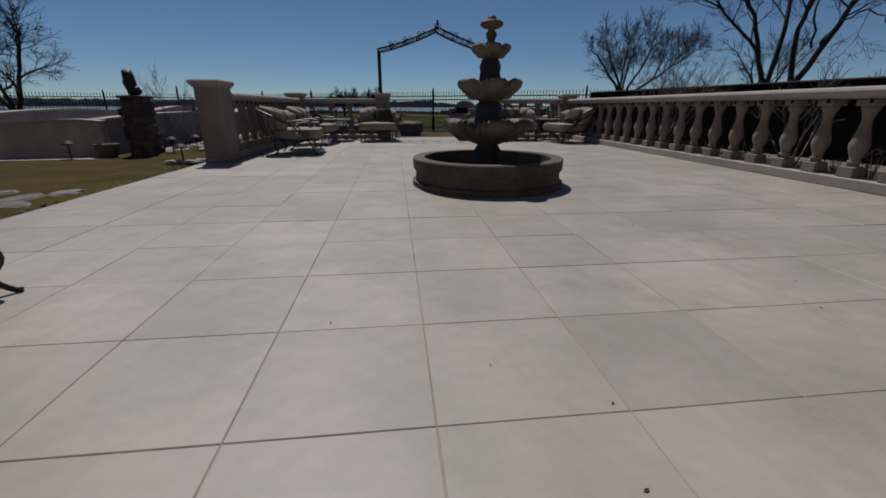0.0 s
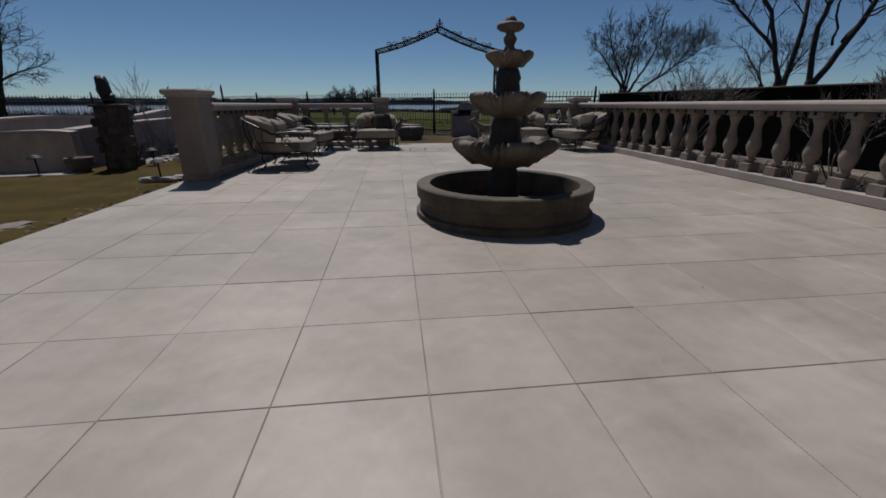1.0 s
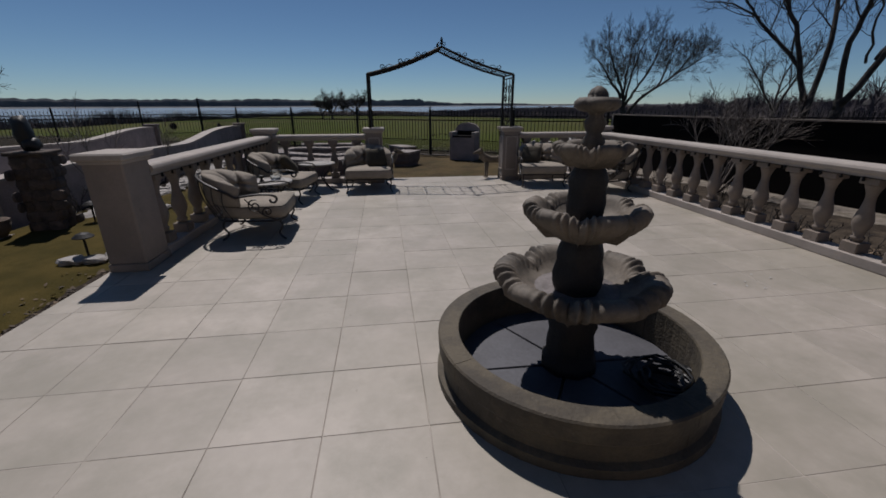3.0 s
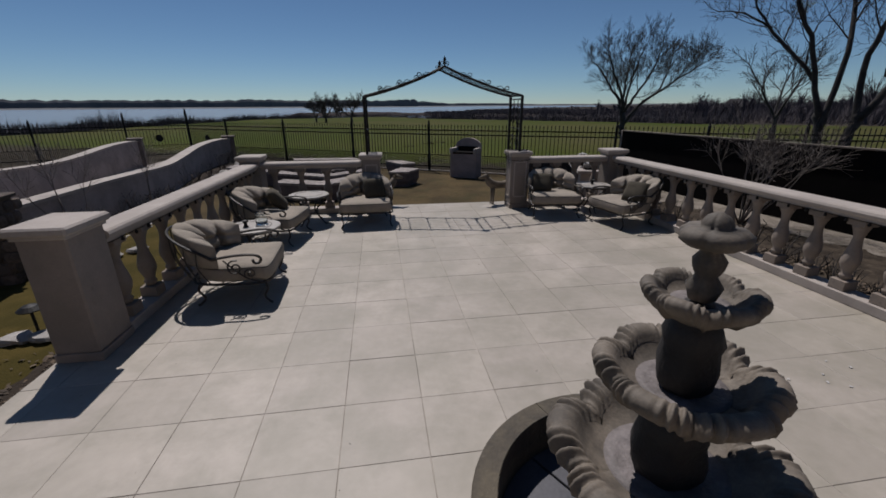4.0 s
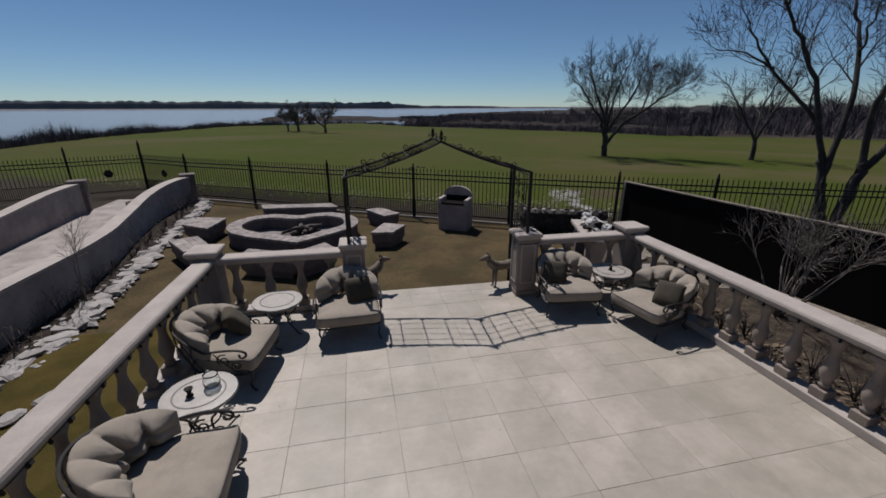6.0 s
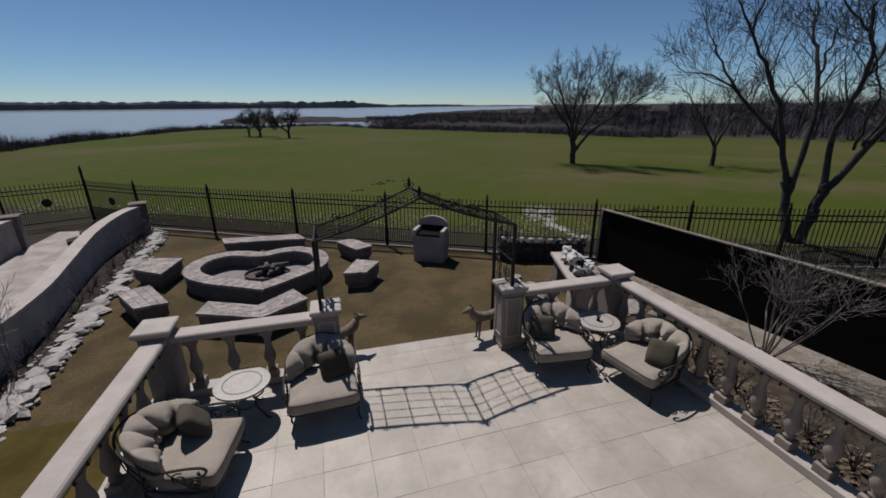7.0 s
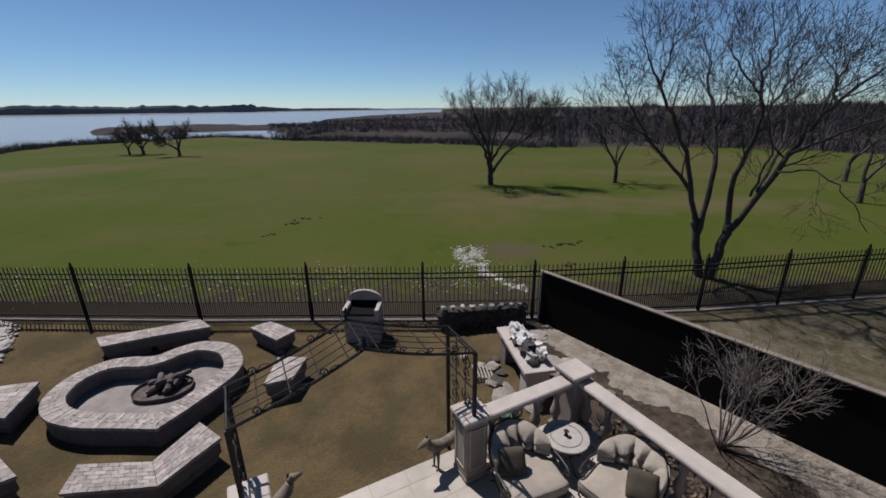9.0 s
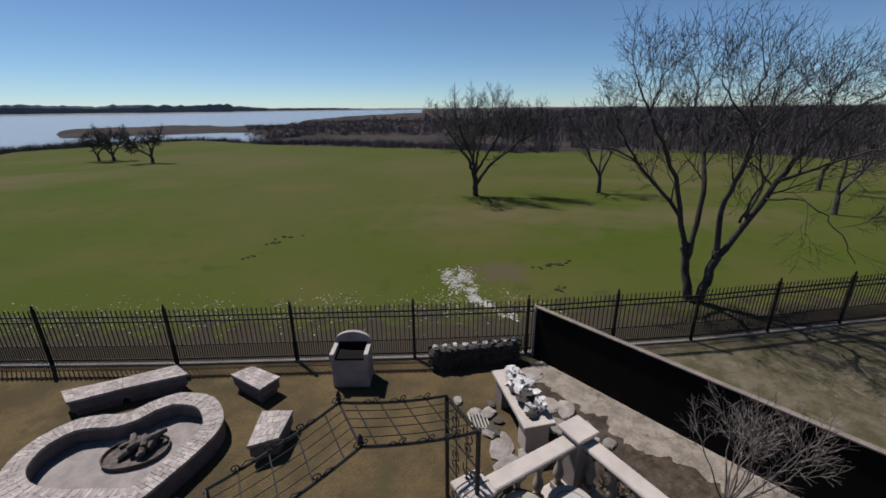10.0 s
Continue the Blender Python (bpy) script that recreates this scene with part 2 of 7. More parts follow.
def prism(bm, outline, z0, z1, chamfer=0.0):
    """A flat body with a plan outline (anticlockwise)."""
    n = len(outline)
    rings = [[bm.verts.new((x, y, z0)) for x, y in outline]]
    if chamfer:
        cx, cy = sum(p[0] for p in outline) / n, sum(p[1] for p in outline) / n
        rings.append([bm.verts.new((x, y, z1 - chamfer)) for x, y in outline])
        ins = []
        for x, y in outline:
            d = math.hypot(x - cx, y - cy) or 1
            ins.append(bm.verts.new((x - (x - cx) / d * chamfer, y - (y - cy) / d * chamfer, z1)))
        rings.append(ins)
    else:
        rings.append([bm.verts.new((x, y, z1)) for x, y in outline])
    for a, b in zip(rings, rings[1:]):
        for i in range(n):
            bm.faces.new((a[i], a[(i + 1) % n], b[(i + 1) % n], b[i]))
    bm.faces.new(rings[0][::-1])
    bm.faces.new(rings[-1])
    return bm


def blob(bm, c, s, seed, rough=0.25, rings=5, seg=8, m=None):
    """An uneven stone or clump."""
    rnd = random.Random(seed)
    m = m or Matrix.Rotation(rnd.uniform(0, 6.3), 4, "Z")
    off = Vector((rnd.uniform(-50, 50), rnd.uniform(-50, 50), rnd.uniform(-50, 50)))
    grid = []
    for j in range(1, rings):
        th = math.pi * j / rings
        row = []
        for i in range(seg):
            a = 2 * math.pi * i / seg
            d = Vector((math.sin(th) * math.cos(a), math.sin(th) * math.sin(a), math.cos(th)))
            k = 1 + rough * noise.noise(d * 1.6 + off) * 1.6
            # squarish, like broken stone
            q = Vector([math.copysign(abs(e) ** 0.75, e) for e in d]) * k
            row.append(bm.verts.new(Vector(c) + m @ Vector((q.x * s[0] / 2, q.y * s[1] / 2, q.z * s[2] / 2))))
        grid.append(row)
    top = bm.verts.new(Vector(c) + m @ Vector((0, 0, s[2] / 2)))
    bot = bm.verts.new(Vector(c) + m @ Vector((0, 0, -s[2] / 2)))
    for a, b in zip(grid, grid[1:]):
        for i in range(seg):
            bm.faces.new((a[i], b[i], b[(i + 1) % seg], a[(i + 1) % seg]))
    for i in range(seg):
        bm.faces.new((top, grid[0][i], grid[0][(i + 1) % seg]))
        bm.faces.new((bot, grid[-1][(i + 1) % seg], grid[-1][i]))
    return bm


def smooth_line(pts, per=6, closed=False):
    """A rounded line through the given plan points."""
    pts = [Vector(p) for p in pts]
    n = len(pts)
    out = []
    for i in range(n if closed else n - 1):
        p0, p1 = pts[(i - 1) % n if closed else max(i - 1, 0)], pts[i]
        p2, p3 = pts[(i + 1) % n], pts[(i + 2) % n if closed else min(i + 2, n - 1)]
        for k in range(per):
            t = k / per
            out.append(0.5 * (2 * p1 + (p2 - p0) * t + (2 * p0 - 5 * p1 + 4 * p2 - p3) * t * t + (3 * p1 - p0 - 3 * p2 + p3) * t ** 3))
    if not closed:
        out.append(pts[-1])
    return out

# ---- the lie of the land ----
SHORE = [(-180, 70), (-60, 52), (-37, 58), (-14, 110), (0, 116), (8, 92), (21, 77), (40, 64), (60, 75), (180, 75)]


def shore(az):
    """How far off the mown field ends, by azimuth."""
    for (a, p), (b, q) in zip(SHORE, SHORE[1:]):
        if a <= az <= b:
            return p + (q - p) * (az - a) / (b - a)
    return 70


def past_shore(x, y):
    az = math.degrees(math.atan2(x, y - 8))
    return math.hypot(x, y - 8) - shore(az) + 3 * noise.noise((x * 0.05, y * 0.05, 9)), az


def land(x, y):
    """The height of the ground."""
    d = math.hypot(x, y - 8)
    z = GROUND - 0.02
    if d > 22:
        t = min((d - 22) / 75, 1)
        z -= 0.75 * t * t * (3 - 2 * t)
    z += 0.10 * noise.noise((x * 0.06, y * 0.06, 0)) * min(max((d - 20) / 20, 0), 1)
    over, az = past_shore(x, y)
    if over > 0 and abs(az) < 100:
        wet = 1.0 if az < 3 else max(0.0, 1 - (az - 3) / 9)
        z -= 2.3 * min(over / 25, 1) * wet
        if -16 < az < 14:
            # a reedy spit beyond the inlet
            rise = min(max((d - 158 + 5 * noise.noise((az * 0.3, 1, 6))) / 14, 0), 1) * (1 - min(max((d - 250 + 20 * noise.noise((az * 0.2, 2, 6))) / 25, 0), 1))
            z += 1.75 * wet * rise * min((az + 16) / 5, 1)
        if over > 12 and az >= 2:
            z += 0.9 * noise.noise((x * 0.018, y * 0.03, 4)) * min(over / 40, 1)
            if az < 27:
                z -= 2.6 * min(max((over - 130 - max(az - 10, 0) * 26) / 40, 0), 1)
        if az > 27:
            z += min(max((d - 120) / 400, 0), 1) * 1.2 * min((az - 27) / 20, 1) * (1 + 0.3 * noise.noise((az * 0.12, d * 0.01, 3)))
    return z


def ground_sheet():
    bm = bmesh.new()
    rs = [0.0]
    r = 1.5
    while r < 4200:
        rs.append(r)
        r *= 1.06 if r > 25 else 1.16
    seg = 300
    rows = []
    for r in rs[1:]:
        row = []
        for i in range(seg):
            a = 2 * math.pi * i / seg
            x, y = r * math.sin(a), 8 + r * math.cos(a)
            row.append(bm.verts.new((x, y, land(x, y))))
        rows.append(row)
    c = bm.verts.new((0, 8, land(0, 8)))
    for i in range(seg):
        bm.faces.new((c, rows[0][(i + 1) % seg], rows[0][i]))
    for a, b in zip(rows, rows[1:]):
        for i in range(seg):
            bm.faces.new((a[i], a[(i + 1) % seg], b[(i + 1) % seg], b[i]))
    return bm


def field_material():
    m = bpy.data.materials.new("field")
    m.use_nodes = True
    n, ln = m.node_tree.nodes, m.node_tree.links
    b = n["Principled BSDF"]
    geo = n.new("ShaderNodeNewGeometry")

    def noise_tex(scale, detail):
        t = n.new("ShaderNodeTexNoise")
        t.inputs["Scale"].default_value, t.inputs["Detail"].default_value = scale, detail
        ln.new(geo.outputs["Position"], t.inputs["Vector"])
        return t.outputs["Fac"]

    def mixed(fac, a, c, lo=0.4, hi=0.6):
        r = n.new("ShaderNodeMapRange")
        r.inputs[1].default_value, r.inputs[2].default_value = lo, hi
        ln.new(fac, r.inputs[0])
        x = n.new("ShaderNodeMix")
        x.data_type = "RGBA"
        for key, v in (("A", a), ("B", c)):
            if isinstance(v, tuple):
                x.inputs[key].default_value = (*v, 1)
            else:
                ln.new(v, x.inputs[key])
        ln.new(r.outputs[0], x.inputs["Factor"])
        return x.outputs["Result"]

    def near_fence():
        # worn ground along the fence line, broken up by grass
        sx = n.new("ShaderNodeSeparateXYZ")
        ln.new(geo.outputs["Position"], sx.inputs[0])
        q = n.new("ShaderNodeMath")
        q.operation = "MULTIPLY_ADD"
        q.inputs[1].default_value, q.inputs[2].default_value = 0.5, -18.45
        ln.new(sx.outputs["X"], q.inputs[0])
        w = n.new("ShaderNodeMath")
        w.operation = "ADD"
        ln.new(q.outputs[0], w.inputs[0])
        ln.new(sx.outputs["Y"], w.inputs[1])
        f = n.new("ShaderNodeMapRange")
        f.inputs[1].default_value, f.inputs[2].default_value, f.inputs[3].default_value, f.inputs[4].default_value = 0.6, 4.4, 0.56, 0.0
        ln.new(w.outputs[0], f.inputs[0])
        a = n.new("ShaderNodeMath")
        a.operation = "ADD"
        ln.new(f.outputs[0], a.inputs[0])
        ln.new(noise_tex(2.2, 8), a.inputs[1])
        return a.outputs[0]

    def worn(cx, cy, rx, ry, turn, scale):
        # thin dry grass, thinning out unevenly from a middle
        mp = n.new("ShaderNodeMapping")
        mp.vector_type = "TEXTURE"
        mp.inputs["Location"].default_value = (cx, cy, 0)
        mp.inputs["Rotation"].default_value = (0, 0, radians(turn))
        mp.inputs["Scale"].default_value = (rx, ry, 100)
        ln.new(geo.outputs["Position"], mp.inputs["Vector"])
        d = n.new("ShaderNodeVectorMath")
        d.operation = "LENGTH"
        ln.new(mp.outputs[0], d.inputs[0])
        f = n.new("ShaderNodeMath")
        f.operation = "SUBTRACT"
        ln.new(noise_tex(scale, 6), f.inputs[0])
        g = n.new("ShaderNodeMath")
        g.operation = "MULTIPLY"
        g.inputs[1].default_value = 0.42
        ln.new(d.outputs["Value"], g.inputs[0])
        ln.new(g.outputs[0], f.inputs[1])
        return f.outputs[0]

    green = mixed(noise_tex(0.06, 3), (0.0375, 0.0540, 0.0062), (0.0510, 0.0560, 0.0130), 0.3, 0.7)
    green = mixed(noise_tex(0.13, 2), green, (0.0650, 0.0590, 0.0200), 0.48, 0.80)
    green = mixed(noise_tex(0.9, 3), (0.0275, 0.0430, 0.0080), green, 0.15, 0.42)
    green = mixed(noise_tex(0.022, 2), green, (0.0690, 0.0585, 0.0250), 0.47, 0.70)
    green = mixed(near_fence(), green, (0.0350, 0.0290, 0.0205), 0.66, 0.88)
    for cx, cy, rx, ry, turn, scale in ((16.0, 26.6, 8.5, 3.4, -32, 0.45), (24.5, 21.0, 7.0, 2.6, -28, 0.5), (33.0, 30.0, 9.0, 2.0, -35, 0.4), (-20.0, 62.0, 14.0, 6.0, 20, 0.2)):
        green = mixed(worn(cx, cy, rx, ry, turn, scale), green, (0.0700, 0.0620, 0.0270), -0.02, 0.46)
    green = mixed(worn(9.3, 20.0, 1.5, 1.2, -30, 1.5), green, (0.0600, 0.0490, 0.0300), 0.04, 0.40)
    # past the mown field the ground is brown scrub and reed
    wild = n.new("ShaderNodeAttribute")
    wild.attribute_name = "wild"
    brown = mixed(noise_tex(0.06, 5), (0.024, 0.0195, 0.0175), (0.042, 0.034, 0.030))
    col = mixed(wild.outputs["Fac"], green, brown, 0.2, 0.8)
    ln.new(col, b.inputs["Base Color"])
    b.inputs["Roughness"].default_value = 0.97
    b.inputs["Specular IOR Level"].default_value = 0.05
    bp = n.new("ShaderNodeBump")
    bp.inputs["Strength"].default_value, bp.inputs["Distance"].default_value = 0.12, 0.05
    ln.new(noise_tex(6, 2), bp.inputs["Height"])
    ln.new(bp.outputs[0], b.inputs["Normal"])
    return m


field = mesh_object("ground", ground_sheet(), field_material(), True)
mask = field.data.attributes.new("wild", "FLOAT", "POINT")
mask.data.foreach_set("value", [min(max(0.5 + past_shore(v.co.x, v.co.y)[0] / 6, 0), 1) for v in field.data.vertices])
tagged(field, "wide mown green field running down to a lake", "ground", kind="structure")


def water_material():
    m = bpy.data.materials.new("lake_water")
    m.use_nodes = True
    n, ln = m.node_tree.nodes, m.node_tree.links
    b = n["Principled BSDF"]
    b.inputs["Base Color"].default_value = (0.17, 0.185, 0.195, 1)
    b.inputs["Roughness"].default_value = 0.25
    geo = n.new("ShaderNodeNewGeometry")
    t = n.new("ShaderNodeTexNoise")
    t.inputs["Scale"].default_value, t.inputs["Detail"].default_value = 0.8, 4
    ln.new(geo.outputs["Position"], t.inputs["Vector"])
    bp = n.new("ShaderNodeBump")
    bp.inputs["Strength"].default_value, bp.inputs["Distance"].default_value = 0.24, 0.3
    ln.new(t.outputs["Fac"], bp.inputs["Height"])
    ln.new(bp.outputs[0], b.inputs["Normal"])
    return m


bm = bmesh.new()
prism(bm, [(-3500, 40), (3500, 40), (3500, 4000), (-3500, 4000)], -2.6, -1.9)
tagged(mesh_object("lake", bm, water_material()), "wide calm grey-blue lake under a clear sky", "water", kind="structure")

# ---- ground inside the fence ----
bm = bmesh.new()
prism(bm, [(-5.6, 9.0), (-3.4, 9.0), (-2.9, 11.6), (6.0, 11.6), (6.35, 14.9), (-6.3, 21.9), (-5.7, 19.8), (-5.3, 16.4), (-4.95, 13.0)], -0.25, GROUND)
tagged(mesh_object("garden_ground", bm, YARD), "tan decomposed granite ground round the fire pit", "ground", kind="structure")
bm = bmesh.new()
prism(bm, [(-5.6, -6.0), (-3.02, -6.0), (-3.02, 7.3), (-2.95, 11.5), (-5.0, 11.5), (-5.6, 9.2)], -0.22, GROUND + 0.05)
tagged(mesh_object("lawn", bm, GRASSDRY), "patchy dormant brown lawn beside the patio", "lawn", kind="structure")
bm = bmesh.new()
prism(bm, [(4.5, -6.0), (9.9, -6.0), (7.55, 9.0), (6.4, 14.9), (5.4, 14.9), (4.6, 11.9)], -0.25, GROUND + 0.008)
tagged(mesh_object("planting_bed", bm, MULCH), "dry mulch and leaf bed behind the balustrade", "flower bed", kind="structure")
bm = bmesh.new()
near, far_side = [], []
for i in range(300):
    y = 3.0 + 11.6 * i / 299
    s = 7.62 + (9.0 - y) * 0.1935
    near.append((s - 0.86 - 0.35 * noise.noise((y * 0.9, 3, 1)) - 0.22 * noise.noise((y * 3.1, 7, 1)) - 0.12 * noise.noise((y * 9.3, 5, 1)), y))
    far_side.append((s - 0.02, y))
for (a, y0), (c, _), (b, y1), (d, _) in zip(near, far_side, near[1:], far_side[1:]):
    bm.faces.new([bm.verts.new((x, y, GROUND + 0.016)) for x, y in ((a, y0), (c, y0), (d, y1), (b, y1))])
bmesh.ops.remove_doubles(bm, verts=bm.verts, dist=0.001)
tagged(mesh_object("gravel_strip", bm, material("pale_dirt", (0.215, 0.187, 0.156), (0.135, 0.117, 0.096), 0.97, 4, 30, 0.9, stain=((0.0651, 0.0521, 0.0375), 2.6, 0.56), grain=0.8, spec=0.08)), "pale bare dirt along the foot of the screen wall", "ground", kind="structure")

# ---- patio ----
EDGE_L, EDGE_END = -3.03, 12.02
def right_x(y):
    """The centre line of the balustrade on the planted side."""
    return 4.74 - 0.0245 * (y + 1)


bm = bmesh.new()
prism(bm, [(EDGE_L, -6.0), (right_x(-6) + 0.14, -6.0), (right_x(11.75) + 0.14, 11.75), (2.62, 11.78), (2.62, EDGE_END), (-0.82, EDGE_END), (-0.82, 11.78), (EDGE_L, 11.78)], -0.3, -0.0026)
patio = tagged(mesh_object("patio_floor", bm, GROUT), "pale limestone patio paved with square tiles", "patio", kind="structure")


# unseen house wall assumed behind the patio, added to bounce warm light
bm = bmesh.new()
box(bm, (1.0, -6.2, 2.4), (26.0, 0.35, 5.4))
tagged(mesh_object("bounce_wall_house", bm, PALESTUCCO), "tall unseen pale stucco house wall bouncing light onto the patio", "wall", kind="structure")

# ---- balustrades ----
BALUSTER = [(0.062, 0.0), (0.062, 0.075), (0.045, 0.085), (0.040, 0.10), (0.052, 0.115), (0.052, 0.13), (0.038, 0.145), (0.052, 0.20), (0.071, 0.26),
            (0.075, 0.31), (0.064, 0.38), (0.050, 0.44), (0.041, 0.50), (0.038, 0.55), (0.042, 0.59), (0.050, 0.63), (0.060, 0.66), (0.066, 0.68), (0.068, 0.70)]
KERB, RAIL0, RAIL1 = 0.11, 0.885, 1.0


def baluster_mesh():
    bm = bmesh.new()
    h = RAIL0 - KERB
    box(bm, (0, 0, 0.055), (0.165, 0.165, 0.11), chamfer=0.006)
    prof = [(r * 1.14, 0.11 + (z - 0.075) * (h - 0.18) / 0.625) for r, z in BALUSTER[2:]]
    lathe(bm, prof, 16, soft=True)
    box(bm, (0, 0, h - 0.035), (0.178, 0.178, 0.07), chamfer=0.006)
    me = bpy.data.meshes.new("baluster")
    bm.to_mesh(me)
    bm.free()
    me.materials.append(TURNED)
    return me


BALUSTER_MESH = baluster_mesh()


def balustrade(a, b, label, spacing=0.395, lead=0.2, shift=0.0):
    """Kerb, turned balusters and a moulded handrail from plan point a to b."""
    a, b = Vector((*a, 0)), Vector((*b, 0))
    ln = (b - a).length
    m = Matrix.Translation(a) @ Matrix.Rotation(math.atan2(b.y - a.y, b.x - a.x), 4, "Z")
    t = thing("balustrade", m, label, "balustrade", "balustrades round the patio")
    bm = bmesh.new()
    box(bm, (ln / 2, 0, KERB / 2), (ln, 0.22, KERB), chamfer=0.01)
    part("kerb", bm, CAST, t)
    bm = bmesh.new()
    prof = [(-0.10, RAIL0), (0.10, RAIL0), (0.105, RAIL0 + 0.03), (0.135, RAIL0 + 0.045), (0.145, RAIL0 + 0.075), (0.135, RAIL0 + 0.10), (0.115, RAIL1), (-0.115, RAIL1),
            (-0.135, RAIL0 + 0.10), (-0.145, RAIL0 + 0.075), (-0.135, RAIL0 + 0.045), (-0.105, RAIL0 + 0.03)]
    n = max(2, int(ln / 0.6))
    rows = [[bm.verts.new((ln * i / n, y, z)) for y, z in prof] for i in range(n + 1)]
    for p, q in zip(rows, rows[1:]):
        for k in range(len(prof)):
            bm.faces.new((p[k], p[(k + 1) % len(prof)], q[(k + 1) % len(prof)], q[k]))
    bm.faces.new(rows[0][::-1])
    bm.faces.new(rows[-1])
    part("handrail", bm, CAST, t)
    k = int((ln - 2 * lead) / spacing) + 1
    gap = (ln - 2 * lead) / max(k - 1, 1)
    for i in range(k):
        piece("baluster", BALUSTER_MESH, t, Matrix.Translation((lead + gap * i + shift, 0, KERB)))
    return t


def pillar(x, y, w, h, label, panel=False, rz=0.0, d=None):
    d = d or w
    t = thing("pillar", pose(x, y, 0, 0, 0, rz), label, "pillar", "patio pillars")
    bm = bmesh.new()
    box(bm, (0, 0, 0.04), (w + 0.016, d + 0.016, 0.08), chamfer=0.006)
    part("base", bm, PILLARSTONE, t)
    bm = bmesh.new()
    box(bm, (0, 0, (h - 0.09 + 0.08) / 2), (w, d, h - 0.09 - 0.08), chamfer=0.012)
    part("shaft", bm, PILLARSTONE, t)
    bm = bmesh.new()
    box(bm, (0, 0, h - 0.085), (w + 0.04, d + 0.04, 0.03), chamfer=0.006)
    box(bm, (0, 0, h - 0.035), (w + 0.10, d + 0.10, 0.07), chamfer=0.02)
    part("cap", bm, CAST, t)
    if panel:
        for sx, sy, ww, dd in ((0, -1, w - 0.12, 0.012), (-1, 0, 0.012, d - 0.12)):
            bm = bmesh.new()
            cx, cy = sx * (w / 2 + 0.004), sy * (d / 2 + 0.004)
            z0, z1 = 0.24, h - 0.2
            for zz in (z0, z1):
                box(bm, (cx, cy, zz), (max(ww, 0.012), max(dd, 0.012), 0.025))
            for e in (-1, 1):
                off = (ww if sx == 0 else dd) / 2 * e
                box(bm, (cx + (off if sx == 0 else 0), cy + (off if sy == 0 else 0), (z0 + z1) / 2), (0.025 if sx == 0 else 0.012, 0.025 if sy == 0 else 0.012, z1 - z0 - 0.025))
            part("panel_moulding", bm, CAST, t)
    return t


P_LEFT, P_CL, P_CR = (-2.83, 6.90), (-2.76, 11.58), (4.40, 11.58)
P_GL, P_GR = (-0.56, 11.56), (2.36, 11.54)
pillar(*P_LEFT, 0.35, 1.16, "plain cast-stone pillar with a moulded cap at the patio's side", d=0.44)
pillar(*P_CL, 0.36, 1.13, "cast-stone corner pillar with a square cap", )
pillar(*P_CR, 0.36, 1.13, "cast-stone corner pillar with a square cap")
pillar(*P_GL, 0.34, 1.13, "cast-stone gate pillar beside the iron arch", panel=True)
pillar(*P_GR, 0.36, 1.13, "panelled cast-stone gate pillar beside the iron arch", panel=True)
balustrade((P_LEFT[0] + 0.05, 7.13), (P_CL[0] + 0.02, 11.4), "cast-stone balustrade with turned balusters along the lawn side")
balustrade((P_CL[0] + 0.18, 11.56), (P_GL[0] - 0.17, 11.56), "short cast-stone balustrade beside the gateway")
balustrade((P_GR[0] + 0.18, 11.56), (P_CR[0] - 0.18, 11.56), "short cast-stone balustrade beside the gateway")
balustrade((right_x(-5.5), -5.5), (right_x(11.4) , 11.4), "long cast-stone balustrade along the planting bed", shift=0.085)


def light_string(a, b, off, label, step=0.21):
    """Small dark lamps clipped under a handrail."""
    a, b = Vector((*a, 0)), Vector((*b, 0))
    ln = (b - a).length
    m = Matrix.Translation(a) @ Matrix.Rotation(math.atan2(b.y - a.y, b.x - a.x), 4, "Z")
    t = thing("light_string", m, label, "string lights", "light strings under the handrails")
    n = int(ln / step)
    bm = bmesh.new()
    tube(bm, [(ln * i / (4 * n), off, RAIL0 - 0.002 - 0.006 * math.sin(math.pi * (i % 4) / 4)) for i in range(4 * n + 1)], 0.004, 4)
    part("cable", bm, IRON, t)
    me = bpy.data.meshes.new("bulb")
    bm = bmesh.new()
    lathe(bm, [(0.008, -0.040), (0.014, -0.034), (0.016, -0.022), (0.010, -0.008), (0.010, 0.006)], 8)
    bm.to_mesh(me)
    bm.free()
    me.materials.append(IRON)
    for i in range(1, n):
        piece("bulb", me, t, Matrix.Translation((ln * i / n, off, RAIL0 - 0.004)))


light_string((P_LEFT[0] + 0.05, 7.13), (P_CL[0] + 0.02, 11.4), -0.108, "small dark string lights clipped under the lawn-side handrail")
light_string((right_x(1.0), 1.0), (right_x(11.4), 11.4), 0.108, "small dark string lights clipped under the bed-side handrail")

t = thing("fairy_lights", pose(*P_GR, 0), "dark string-light cord wound round the gate pillar's cap", "string lights", "light strings under the handrails")
for k in range(3):
    bm = bmesh.new()
    r = 0.235
    z0 = 1.136 if k < 2 else 0.98
    if k < 2:
        o = -0.07 + 0.15 * k
        pts = [(-r, o - 0.05, 0.93), (-r, o - 0.04, 1.08), (-r + 0.01, o, z0), (0.0, o + 0.03, z0 + 0.002), (r - 0.01, o + 0.05, z0), (r, o + 0.05, 1.07), (r - 0.03, o + 0.07, 0.90), (r - 0.01, o + 0.16, 0.72)]
    else:
        e = 0.192
        pts = [(-e, -e, 0.97), (0, -e, 0.945), (e, -e, 0.98), (e + 0.004, 0, 0.95), (e, e, 0.97)]
    tube(bm, smooth_line(pts, 5), 0.005, 5)
    part("cord", bm, IRON, t)

# ---- iron arch over the gateway ----
AX0, AX1, AY0, AY1, EAVE, RIDGE = -0.62, 2.34, 11.42, 12.2, 2.16, 2.66


